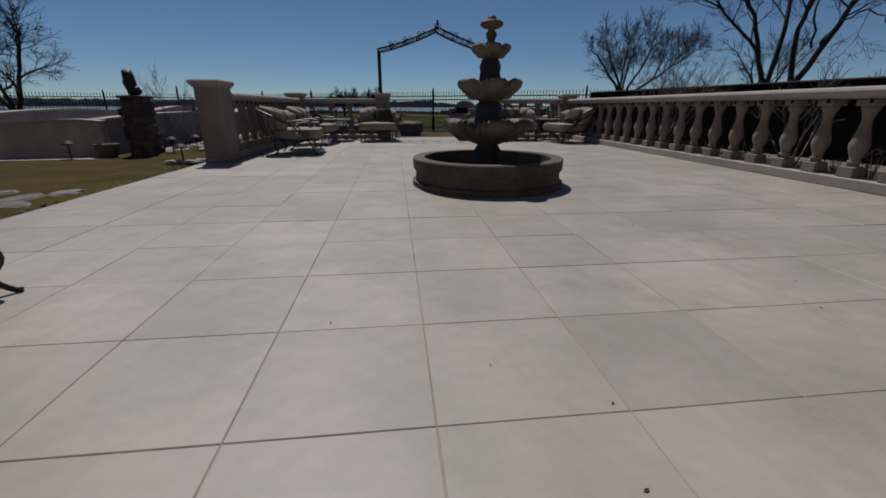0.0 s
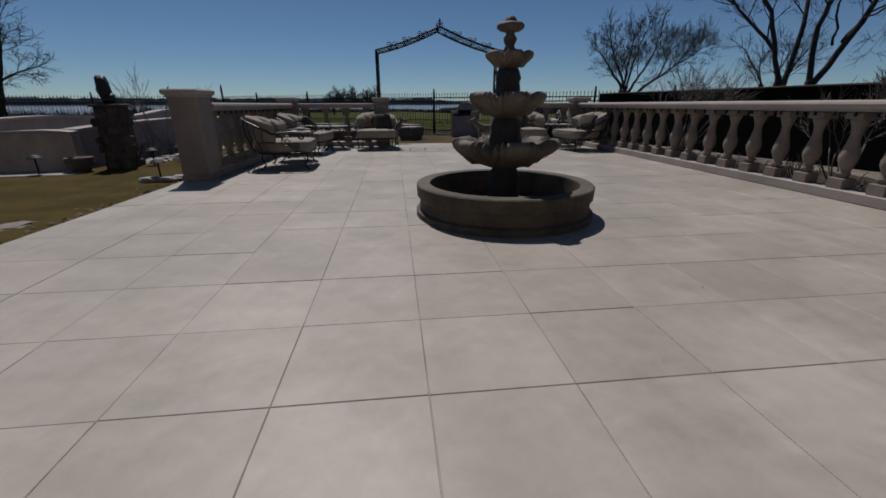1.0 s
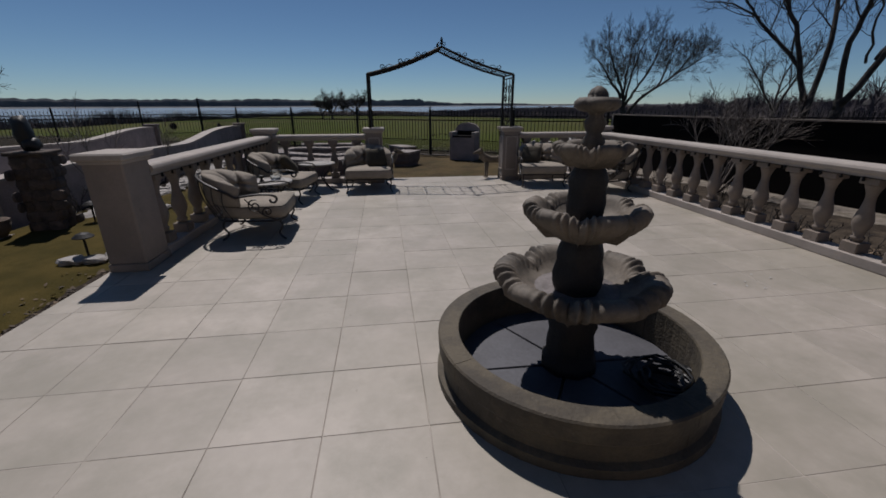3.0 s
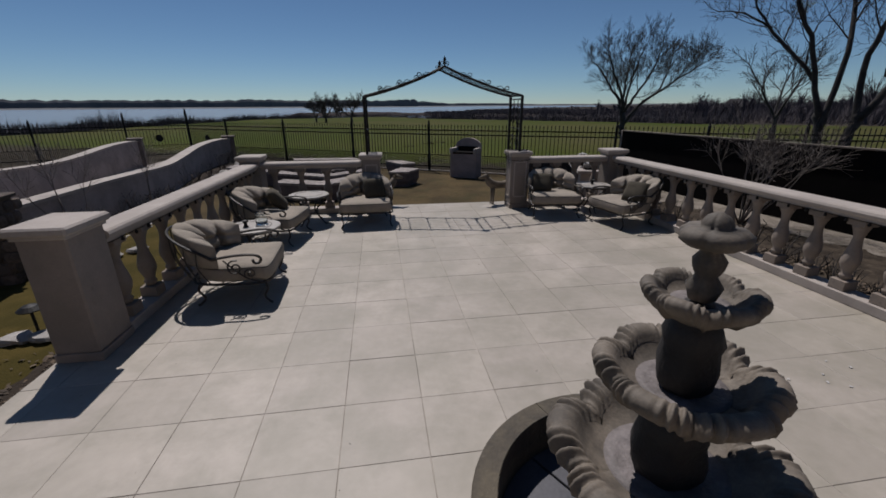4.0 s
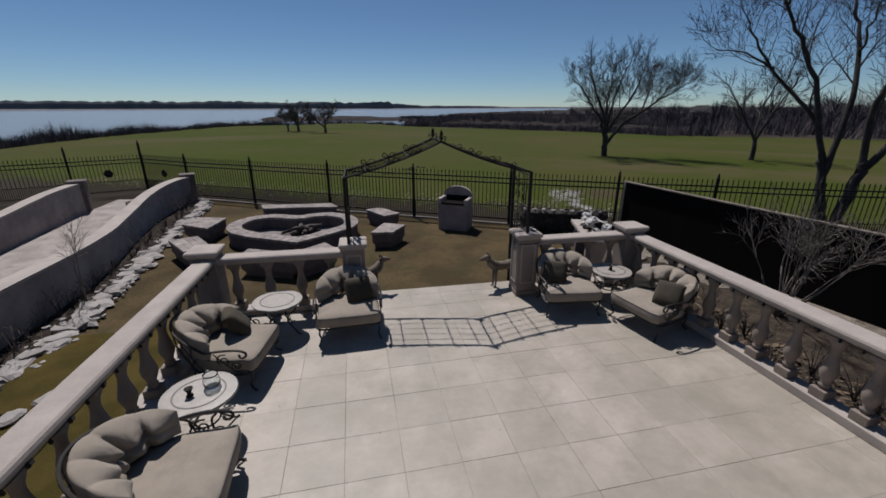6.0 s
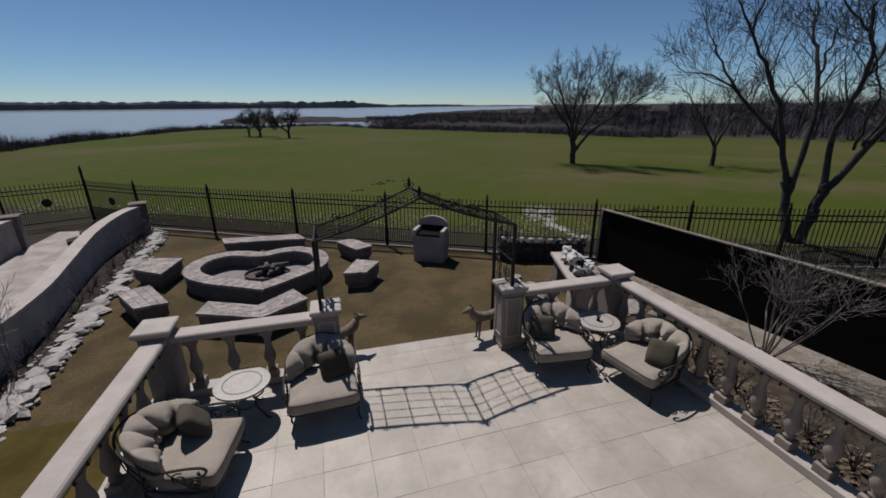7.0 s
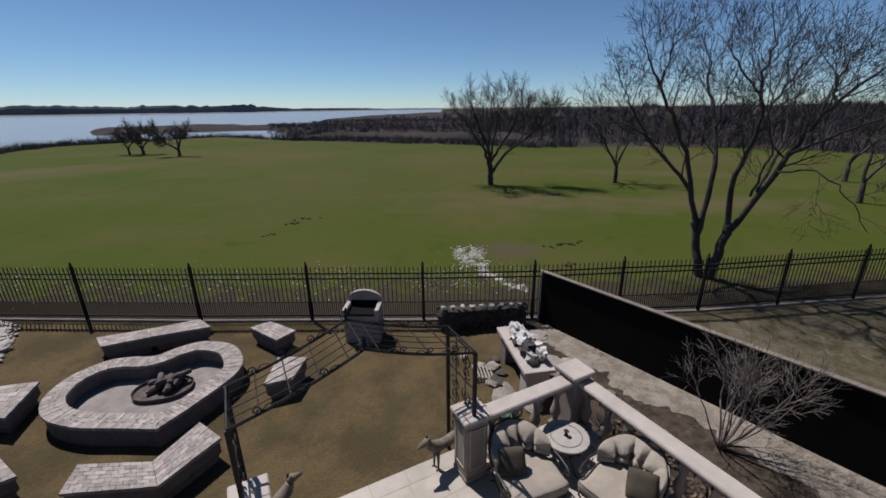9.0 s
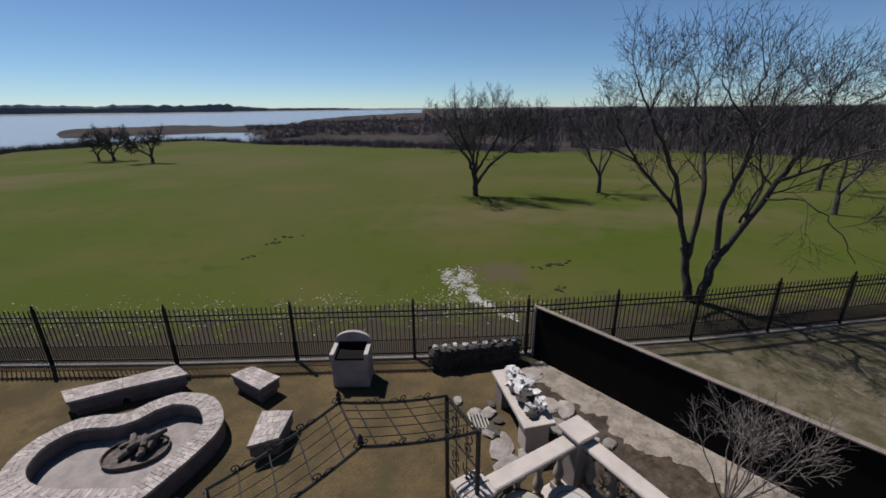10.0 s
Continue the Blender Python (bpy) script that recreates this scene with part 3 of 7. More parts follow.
def scroll(c, r, turns=1.3, start=0.0, flip=1, axis="xz", n=18):
    """A flat spiral of points round c."""
    out = []
    for i in range(n + 1):
        t = i / n
        a = start + flip * turns * 2 * math.pi * t
        rr = r * (1 - 0.8 * t)
        u, v = rr * math.cos(a), rr * math.sin(a)
        out.append((c[0] + u, c[1], c[2] + v) if axis == "xz" else (c[0], c[1] + u, c[2] + v) if axis == "yz" else (c[0] + u, c[1] + v, c[2]))
    return out


def roof_line(t):
    """Eave to ridge and down again, slightly dished; t from 0 to 1."""
    x = AX0 + (AX1 - AX0) * t
    u = 1 - abs(2 * t - 1)
    return x, EAVE + (RIDGE - EAVE) * (0.62 * u + 0.38 * u * u)


def garden_arch():
    t = thing("garden_arch", pose(0, 0, 0), "black wrought-iron arch with a gabled lattice roof over the gateway", "garden arch")
    for x in (AX0, AX1):
        for y in (AY0, AY1):
            bm = bmesh.new()
            foot = GROUND if y > EDGE_END else -0.012
            box(bm, (x, y, (EAVE + foot) / 2), (0.045, 0.045, EAVE - foot))
            part("post", bm, IRON, t)
        for z in (0.35, 0.95, 1.55, 2.1):
            bm = bmesh.new()
            tube(bm, [(x, AY0, z), (x, AY1, z)], 0.012)
            part("side_rail", bm, IRON, t)
        for k in (0.33, 0.67):
            yy = AY0 + (AY1 - AY0) * k
            bm = bmesh.new()
            tube(bm, [(x, yy, 0.35), (x, yy, 2.1)], 0.008, 5)
            part("side_bar", bm, IRON, t)
        for z in (0.62, 1.22, 1.82):
            bm = bmesh.new()
            for e in (-1, 1):
                tube(bm, scroll((x, (AY0 + AY1) / 2 + e * 0.17, z + 0.08), 0.13, 1.4, 0.5, e, "yz"), 0.009, 5)
                tube(bm, scroll((x, (AY0 + AY1) / 2 + e * 0.17, z - 0.12), 0.11, 1.4, 3.6, -e, "yz"), 0.009, 5)
            part("side_scroll", bm, IRON, t)
    n = 20
    for y in (AY0, AY1):
        bm = bmesh.new()
        tube(bm, [(roof_line(i / n)[0], y, roof_line(i / n)[1]) for i in range(n + 1)], 0.02)
        part("gable_bar", bm, IRON, t)
        for s in (0.10, 0.22, 0.34, 0.66, 0.78, 0.90):
            bm = bmesh.new()
            x, z = roof_line(s)
            f = 1 if s < 0.5 else -1
            tube(bm, scroll((x, y, z + 0.055), 0.055, 1.3, -1.4, f), 0.008, 5)
            tube(bm, [(x + 0.05 * f, y, z + 0.03), (x + 0.12 * f, y, z + 0.1), (x + 0.2 * f, y, z + 0.09)], 0.007, 5)
            part("gable_scroll", bm, IRON, t)
        bm = bmesh.new()
        x, z = roof_line(0.5)
        lathe(bm, [(0.012, 0), (0.014, 0.03), (0.035, 0.045), (0.028, 0.06), (0.012, 0.075), (0.03, 0.10), (0.022, 0.13), (0.006, 0.17)], 10, (x, y, z))
        for e in (-1, 1):
            tube(bm, scroll((x + e * 0.04, y, z + 0.05), 0.04, 1.2, -1.5, e), 0.007, 5)
        part("finial", bm, IRON, t)
    bm = bmesh.new()
    for s in (0.0, 0.11, 0.22, 0.33, 0.44, 0.56, 0.67, 0.78, 0.89, 1.0, 0.5):
        x, z = roof_line(s)
        tube(bm, [(x, AY0, z), (x, AY1, z)], 0.009 if s not in (0.0, 1.0, 0.5) else 0.014, 5)
    for k in (0.2, 0.4, 0.6, 0.8):
        y = AY0 + (AY1 - AY0) * k
        tube(bm, [(roof_line(i / n)[0], y, roof_line(i / n)[1]) for i in range(n + 1)], 0.006, 5)
    part("roof_lattice", bm, IRON, t)
    return t


garden_arch()


# ---- iron fence ----


PICKET = bpy.data.meshes.new("picket")
bm = bmesh.new()
box(bm, (0, 0, 0.75), (0.017, 0.017, 1.42))
lathe(bm, [(0.006, 1.46), (0.020, 1.485), (0.012, 1.51), (0.002, 1.555)], 5)
bm.to_mesh(PICKET)
bm.free()
PICKET.materials.append(IRON)
SHORT = bpy.data.meshes.new("short_picket")
bm = bmesh.new()
box(bm, (0, 0, 0.30), (0.015, 0.015, 0.50))
bm.to_mesh(SHORT)
bm.free()
SHORT.materials.append(IRON)


def fence_panel(a, b, group, post_h=1.56, leaf=False):
    a, b = Vector((a[0], a[1], GROUND)), Vector((b[0], b[1], GROUND))
    ln = (b - a).length
    m = Matrix.Translation(a) @ Matrix.Rotation(math.atan2(b.y - a.y, b.x - a.x), 4, "Z")
    t = thing("gate" if leaf else "fence_panel", m, "black iron gate leaf with an oval medallion" if leaf else "black iron fence panel with spear-topped pickets", "gate" if leaf else "fence", group)
    bm = bmesh.new()
    box(bm, (0, 0, post_h / 2), (0.07, 0.07, post_h), chamfer=0.004)
    lathe(bm, [(0.045, post_h), (0.045, post_h + 0.015), (0.02, post_h + 0.03), (0.035, post_h + 0.06), (0.02, post_h + 0.10), (0.004, post_h + 0.14)], 8)
    part("post", bm, IRON, t)
    for z in (0.16, 1.22, 1.36):
        bm = bmesh.new()
        box(bm, (ln / 2, 0, z), (ln - 0.06, 0.035, 0.035))
        part("rail", bm, IRON, t)
    k = int(ln / 0.115)
    for i in range(1, k):
        piece("picket", PICKET, t, Matrix.Translation((ln * i / k, 0, 0)))
    for i in range(k):
        piece("short_picket", SHORT, t, Matrix.Translation((ln * (i + 0.5) / k, 0, 0)))
    bm = bmesh.new()
    box(bm, (ln / 2, 0, 0.55), (ln - 0.06, 0.02, 0.02))
    part("rail", bm, IRON, t)
    if leaf:
        bm = bmesh.new()
        lathe(bm, [(0.02, -0.02), (0.13, -0.015), (0.15, 0), (0.13, 0.015), (0.02, 0.02)], 16)
        bmesh.ops.rotate(bm, verts=bm.verts, matrix=Matrix.Rotation(radians(90), 3, "X"))
        bmesh.ops.translate(bm, verts=bm.verts, vec=(ln / 2, 0, 0.85))
        part("medallion", bm, IRON, t)
    return t


def footing(pts):
    """A pale concrete strip under a run of fence."""
    bm = bmesh.new()
    for a, b in zip(pts, pts[1:]):
        a, b = Vector(a), Vector(b)
        c = (a + b) / 2
        box(bm, (c.x, c.y, GROUND - 0.005), ((b - a).length, 0.17, 0.06), math.degrees(math.atan2(b.y - a.y, b.x - a.x)), 0.006)
    tagged(mesh_object("fence_footing", bm, CONCRETEOLD), "weathered concrete strip under the iron fence", "kerb", kind="structure")


def fence_run(pts, group, **kw):
    for a, b in zip(pts, pts[1:]):
        fence_panel(a, b, group, **kw)


FIELD_FENCE = [(-6.9, 22.25), (-4.25, 20.75), (-1.5, 19.2), (1.17, 17.8), (3.82, 16.38), (6.42, 15.1)]
fence_run(FIELD_FENCE, "fence along the field")
footing(FIELD_FENCE)
BED_FENCE = [(6.42, 15.1), (8.62, 14.18), (10.7, 13.26), (12.98, 12.42), (15.3, 11.58), (17.6, 10.75), (19.9, 9.9), (22.2, 9.05), (24.5, 8.2)]
fence_run(BED_FENCE, "fence beside the field")
footing(BED_FENCE)
fence_panel((-9.1, 23.9), (-6.95, 22.3), "gate leaves", post_h=1.95, leaf=True)
fence_panel((-11.2, 23.0), (-9.1, 23.9), "gate leaves", post_h=1.8, leaf=True)
fence_run([(-22.0, 18.4), (-19.3, 19.5), (-16.6, 20.6), (-13.9, 21.8), (-11.2, 23.0)], "fence beyond the path")


# ---- screen wall ----
def screen_wall():
    pts = [(6.5, 14.85), (7.62, 9.0), (8.78, 3.0), (9.94, -3.0), (10.5, -6.0)]
    t = thing("screen_wall", pose(0, 0, 0), "tall privacy wall covered in black cloth with a pale timber top", "screen wall", kind="structure")
    for a, b in zip(pts, pts[1:]):
        a, b = Vector(a), Vector(b)
        ln, c = (b - a).length, (a + b) / 2
        rz = math.degrees(math.atan2(b.y - a.y, b.x - a.x))
        bm = bmesh.new()
        box(bm, (c.x, c.y, (1.27 + GROUND) / 2 - 0.05), (ln, 0.06, 1.27 - GROUND + 0.1), rz)
        part("cloth_panel", bm, SCREEN, t)
        bm = bmesh.new()
        box(bm, (c.x, c.y, 1.285), (ln + 0.01, 0.12, 0.03), rz, 0.004)
        part("top_board", bm, WOOD, t)
    bm = bmesh.new()
    box(bm, (6.49, 14.9, 0.58), (0.05, 0.05, 1.44))
    part("end_post", bm, CONCRETE, t)


screen_wall()

# ---- fountain ----
def fountain():
    cx, cy = 0.865, 4.61
    t = thing("fountain", pose(cx, cy, 0) @ Matrix.Diagonal((0.97, 0.97, 0.97, 1)), "dry three-tiered stone fountain in a round basin", "fountain")
    # basin ring in four curved blocks
    for q in range(4):
        bm = bmesh.new()
        n = 14
        prof = [(0.70, 0.0), (0.835, 0.0), (0.835, 0.055), (0.80, 0.07), (0.80, 0.16), (0.825, 0.19), (0.83, 0.29), (0.82, 0.30), (0.705, 0.30), (0.70, 0.29)]
        rows = []
        for i in range(n + 1):
            a = math.pi / 2 * (q + (i + 0.02 * (1 - 2 * i / n)) / n) + 0.35
            rows.append([bm.verts.new((r * math.cos(a), r * math.sin(a), z)) for r, z in prof])
        m = len(prof)
        for p, s in zip(rows, rows[1:]):
            for k in range(m):
                bm.faces.new((p[k], s[k], s[(k + 1) % m], p[(k + 1) % m]))
        bm.faces.new(rows[0])
        bm.faces.new(rows[-1][::-1])
        bm.normal_update()
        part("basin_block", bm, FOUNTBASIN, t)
    for q in range(6):
        bm = bmesh.new()
        pts = [(0.02 * math.cos(math.pi / 3 * (q + .5)), 0.02 * math.sin(math.pi / 3 * (q + .5)))]
        pts += [(0.698 * math.cos(math.pi / 3 * (q + k / 6 * 0.985 + 0.008)), 0.698 * math.sin(math.pi / 3 * (q + k / 6 * 0.985 + 0.008))) for k in range(7)]
        prism(bm, pts, 0.0, 0.045, 0.004)
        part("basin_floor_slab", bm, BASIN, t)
    bm = bmesh.new()
    lathe(bm, [(0.17, 0.04), (0.17, 0.10), (0.145, 0.12), (0.15, 0.20), (0.135, 0.30), (0.15, 0.36), (0.11, 0.43), (0.10, 0.50)], 24, wave=lambda a, j: (1 + 0.04 * math.cos(8 * a), 0))
    part("pedestal", bm, FOUNTSHADE, t, smooth=True)

    def bowl(name, r, z, h, lobes):
        bm = bmesh.new()
        prof = [(0.24, -1.0), (0.48, -0.82), (0.74, -0.55), (0.92, -0.32), (1.02, -0.12), (1.05, 0.06), (1.01, 0.20), (0.93, 0.27), (0.84, 0.24), (0.77, 0.12), (0.73, -0.05), (0.60, -0.22), (0.40, -0.32), (0.2, -0.34)]
        prof = [(a * r, z + b * h) for a, b in prof]
        k = (0, 0.03, 0.06, 0.09, 0.11, 0.12, 0.12, 0.12, 0.12, 0.11, 0.10, 0.05, 0.02, 0)

        def wave(a, j):
            ph = (lobes * a / 2) % math.pi
            fl = abs(math.sin(ph)) ** 0.5
            near = math.exp(-((min(ph, math.pi - ph) - 0.60) / 0.42) ** 2)
            rib = 0.036 * near * math.cos(lobes * 9 * a) * (1 if 2 <= j <= 9 else 0)
            sag = (fl - 0.75) * h * 0.34 if 2 <= j <= 10 else 0.0
            return 1 - k[j] * 1.3 + 1.75 * k[j] * fl + rib, sag + (rib * r * 1.1 if 5 <= j <= 9 else 0)
        lathe(bm, prof, 432 if r > 0.25 else 216, wave=wave)
        b = part(name, bm, FOUNT, t, smooth=True)
        bm = bmesh.new()
        lathe(bm, [(0.18 * r, z - 0.40 * h), (0.42 * r, z - 0.36 * h), (0.54 * r, z - 0.29 * h), (0.54 * r, z - 0.23 * h), (0.42 * r, z - 0.28 * h), (0.18 * r, z - 0.30 * h)], 40)
        part("lime_crust", bm, LIME, b, "pale lime crust", smooth=True)

    bowl("lower_bowl", 0.455, 0.63, 0.20, 6)
    bm = bmesh.new()
    lathe(bm, [(0.10, 0.52), (0.12, 0.56), (0.145, 0.62), (0.15, 0.68), (0.13, 0.76), (0.135, 0.80), (0.12, 0.86), (0.075, 0.91), (0.07, 0.96)], 24, wave=lambda a, j: (1 + 0.05 * math.cos(6 * a), 0))
    part("middle_stem", bm, FOUNTSHADE, t, smooth=True)
    bowl("middle_bowl", 0.315, 1.04, 0.17, 6)
    bm = bmesh.new()
    lathe(bm, [(0.07, 0.98), (0.10, 1.02), (0.11, 1.10), (0.10, 1.18), (0.11, 1.22), (0.09, 1.28), (0.055, 1.33), (0.05, 1.36)], 20, wave=lambda a, j: (1 + 0.05 * math.cos(6 * a), 0))
    part("upper_stem", bm, FOUNTSHADE, t, smooth=True)
    bowl("upper_bowl", 0.19, 1.39, 0.11, 6)
    bm = bmesh.new()
    lathe(bm, [(0.045, 1.38), (0.06, 1.43), (0.035, 1.47), (0.05, 1.50), (0.055, 1.53), (0.035, 1.56), (0.04, 1.575), (0.085, 1.585), (0.112, 1.605), (0.112, 1.63), (0.09, 1.65), (0.05, 1.652), (0.05, 1.665), (0.035, 1.69), (0.01, 1.705)], 60,
          wave=lambda a, j: (0.92 + 0.13 * abs(math.sin(2.5 * a)) ** 0.5, 0))
    part("top_finial", bm, FOUNT, t, smooth=True)
    # pump cable coiled in the basin
    c = thing("cable_coil", pose(cx + 0.46, cy - 0.28, 0.047), "tangled black pump cable coiled in the fountain basin", "cable")
    bm = bmesh.new()
    rnd = random.Random(5)
    pts = []
    for i in range(130):
        a = i * 0.55
        r = 0.10 + 0.035 * math.sin(i * 0.37) + rnd.uniform(-0.012, 0.012)
        r *= 1.45
        pts.append((r * math.cos(a) * (1 + 0.2 * math.sin(i * 0.1)), r * math.sin(a), 0.012 + 0.05 * abs(math.sin(i * 0.23)) + 0.03 * (i / 130)))
    tube(bm, pts, 0.008, 5)
    part("coil", bm, CABLE, c)


fountain()


# ---- patio furniture ----
def chair():
    """A deep round-backed lounge chair: iron frame, thick seat pad, tufted back pad. It faces +x."""
    t = thing("lounge_chair", pose(0, 0, 0), "black wrought-iron lounge chair with plump taupe cushions", "chair", "patio lounge chairs")
    w, d = 0.44, 0.40
    # back hoop runs from arm to arm round the back
    hoop, low = [], []
    for i in range(25):
        s = -1 + 2 * i / 24
        a = math.pi / 2 + math.pi * (0.5 + 0.5 * s) * 1.0
        x = -0.08 + 0.42 * math.cos(a) if abs(s) < 1 else -0.08
        y = 0.47 * math.sin(a)
        lift = math.cos(s * math.pi / 2)
        hoop.append((x - 0.10 * lift, y, 0.54 + 0.235 * lift ** 0.8))
        low.append((x + 0.03, y * 0.88, 0.26))
    def arm(e):
        pts = [Vector(hoop[0 if e > 0 else -1])]
        pts += [Vector((0.06, e * 0.475, 0.565)), Vector((0.22, e * 0.47, 0.575)), Vector((0.34, e * 0.46, 0.56)), Vector((0.385, e * 0.455, 0.52)), Vector((0.36, e * 0.455, 0.475)), Vector((0.315, e * 0.455, 0.48)), Vector((0.305, e * 0.455, 0.515))]
        return smooth_line(pts, 4)
    bm = bmesh.new()
    tube(bm, hoop, 0.015, 7)
    part("back_hoop", bm, CHAIRIRON, t)
    for i in range(2, 23, 2):
        h, l = Vector(hoop[i]), Vector(low[i])
        mid = (h + l) / 2 + Vector((-0.05, 0, 0))
        bm = bmesh.new()
        tube(bm, smooth_line([l, mid, h], 4), 0.007, 5)
        part("back_bar", bm, CHAIRIRON, t)
    for e in (-1, 1):
        bm = bmesh.new()
        tube(bm, arm(e), 0.014, 7)
        part("arm", bm, CHAIRIRON, t)
        bm = bmesh.new()
        tube(bm, scroll((0.12, e * 0.45, 0.43), 0.085, 1.5, 1.2, 1), 0.009, 5)
        tube(bm, scroll((0.26, e * 0.45, 0.36), 0.06, 1.4, 3.6, -1), 0.008, 5)
        tube(bm, smooth_line([(0.38, e * 0.45, 0.25), (0.20, e * 0.455, 0.33), (0.02, e * 0.455, 0.52)], 6), 0.008, 5)
        part("arm_scroll", bm, CHAIRIRON, t)
    bm = bmesh.new()
    rim = [(0.40, -0.42, 0.25), (0.42, 0.0, 0.255), (0.40, 0.42, 0.25), (0.0, 0.43, 0.25), (-0.32, 0.33, 0.25), (-0.40, 0.0, 0.25), (-0.32, -0.33, 0.25), (0.0, -0.43, 0.25)]
    tube(bm, smooth_line(rim, 4, True), 0.014, 6, True)
    for y in (-0.2, 0, 0.2):
        tube(bm, [(0.41, y, 0.25), (-0.36, y, 0.25)], 0.008, 5)
    part("seat_frame", bm, CHAIRIRON, t)
    for x, y, fx in ((0.37, 0.40, 1), (0.37, -0.40, 1), (-0.27, 0.34, -1), (-0.27, -0.34, -1)):
        bm = bmesh.new()
        e = 1 if y > 0 else -1
        tube(bm, smooth_line([(x, y, 0.26), (x + 0.03 * fx, y + 0.015 * e, 0.17), (x - 0.015 * fx, y, 0.08), (x + 0.03 * fx, y + 0.02 * e, 0.02), (x + 0.06 * fx, y + 0.03 * e, 0.012)], 4), 0.013, 6)
        part("leg", bm, CHAIRIRON, t)

    # seat pad: a rounded cushion
    def pad_outline(g):
        base = [(0.44, -0.40), (0.455, 0.0), (0.44, 0.40), (0.30, 0.425), (-0.05, 0.42), (-0.30, 0.28), (-0.34, 0.0), (-0.30, -0.28), (-0.05, -0.42), (0.30, -0.425)]
        return [(p.x, p.y) for p in smooth_line([(x * g, y * g, 0) for x, y in base], 4, True)]
    bm = bmesh.new()
    rings = []
    for g, z in ((0.90, 0.262), (0.98, 0.28), (1.0, 0.32), (1.0, 0.38), (0.985, 0.41), (0.93, 0.43), (0.7, 0.443), (0.35, 0.447)):
        rings.append([bm.verts.new((x, y, z)) for x, y in pad_outline(g)])
    n = len(rings[0])
    for a, b in zip(rings, rings[1:]):
        for i in range(n):
            bm.faces.new((a[i], a[(i + 1) % n], b[(i + 1) % n], b[i]))
    bm.faces.new(rings[0][::-1])
    bm.faces.new(rings[-1])
    seat = part("seat_cushion", bm, CUSHION, t, smooth=True)
    bm = bmesh.new()
    tube(bm, [(x, y, 0.412) for x, y in pad_outline(0.982)], 0.006, 5, True)
    part("piping", bm, PIPING, seat)
    # back pad: four plump segments bent round the hoop
    bm = bmesh.new()
    nu, nv = 96, 24
    front, back = [], []
    for i in range(nu + 1):
        s = -1 + 2 * i / nu
        a = math.pi + s * 1.62
        seam = abs(math.sin(s * math.pi * 2.5 + math.pi / 2 + 0.12 * math.sin(9 * s))) ** 0.55
        fr, bk = [], []
        for j in range(nv + 1):
            v = j / nv
            lift = math.cos(s * 1.25)
            top = 0.575 + 0.215 * max(lift, 0) ** 0.8 + 0.022 * seam * max(lift, 0.2)
            z = 0.43 + (top - 0.43) * v
            lean = 0.10 * v * max(lift, 0)
            ease = math.sin(math.pi * min(max(v, 0), 1)) ** 0.45 if 0 < v < 1 else 0.0
            side = (1 - abs(s) ** 4) ** 0.5 if abs(s) < 1 else 0.0
            tuft = 1 - 0.5 * math.exp(-((v - 0.47) / 0.16) ** 2) * (1 - seam) - 0.34 * math.exp(-((v - 0.47 - 0.05 * math.sin(7 * s)) / 0.075) ** 2)
            th = (0.02 + 0.225 * ease * (0.42 + 0.58 * seam) * tuft + 0.02 * ease * noise.noise((s * 9, v * 6, 2)) + 0.008 * ease * noise.noise((s * 30, v * 9, 5))) * max(side, 0.04)
            rx, ry = 0.385 + lean, 0.425 + lean * 0.25
            ox = -0.06
            px, py = ox + rx * math.cos(a), ry * math.sin(a)
            nx, ny = -math.cos(a), -math.sin(a)
            fr.append(bm.verts.new((px + nx * th, py + ny * th, z)))
            bk.append(bm.verts.new((px - nx * 0.035 * ease * seam, py - ny * 0.035 * ease * seam, z)))
        front.append(fr)
        back.append(bk)
    for i in range(nu):
        for j in range(nv):
            bm.faces.new((front[i][j], front[i][j + 1], front[i + 1][j + 1], front[i + 1][j]))
            bm.faces.new((back[i][j], back[i + 1][j], back[i + 1][j + 1], back[i][j + 1]))
        bm.faces.new((front[i][nv], back[i][nv], back[i + 1][nv], front[i + 1][nv]))
        bm.faces.new((front[i][0], front[i + 1][0], back[i + 1][0], back[i][0]))
    for i in (0, nu):
        for j in range(nv):
            f = (front[i][j], back[i][j], back[i][j + 1], front[i][j + 1])
            bm.faces.new(f if i == 0 else f[::-1])
    part("back_cushion", bm, CUSHION, t, "tufted taupe back cushion", smooth=True)
    return t


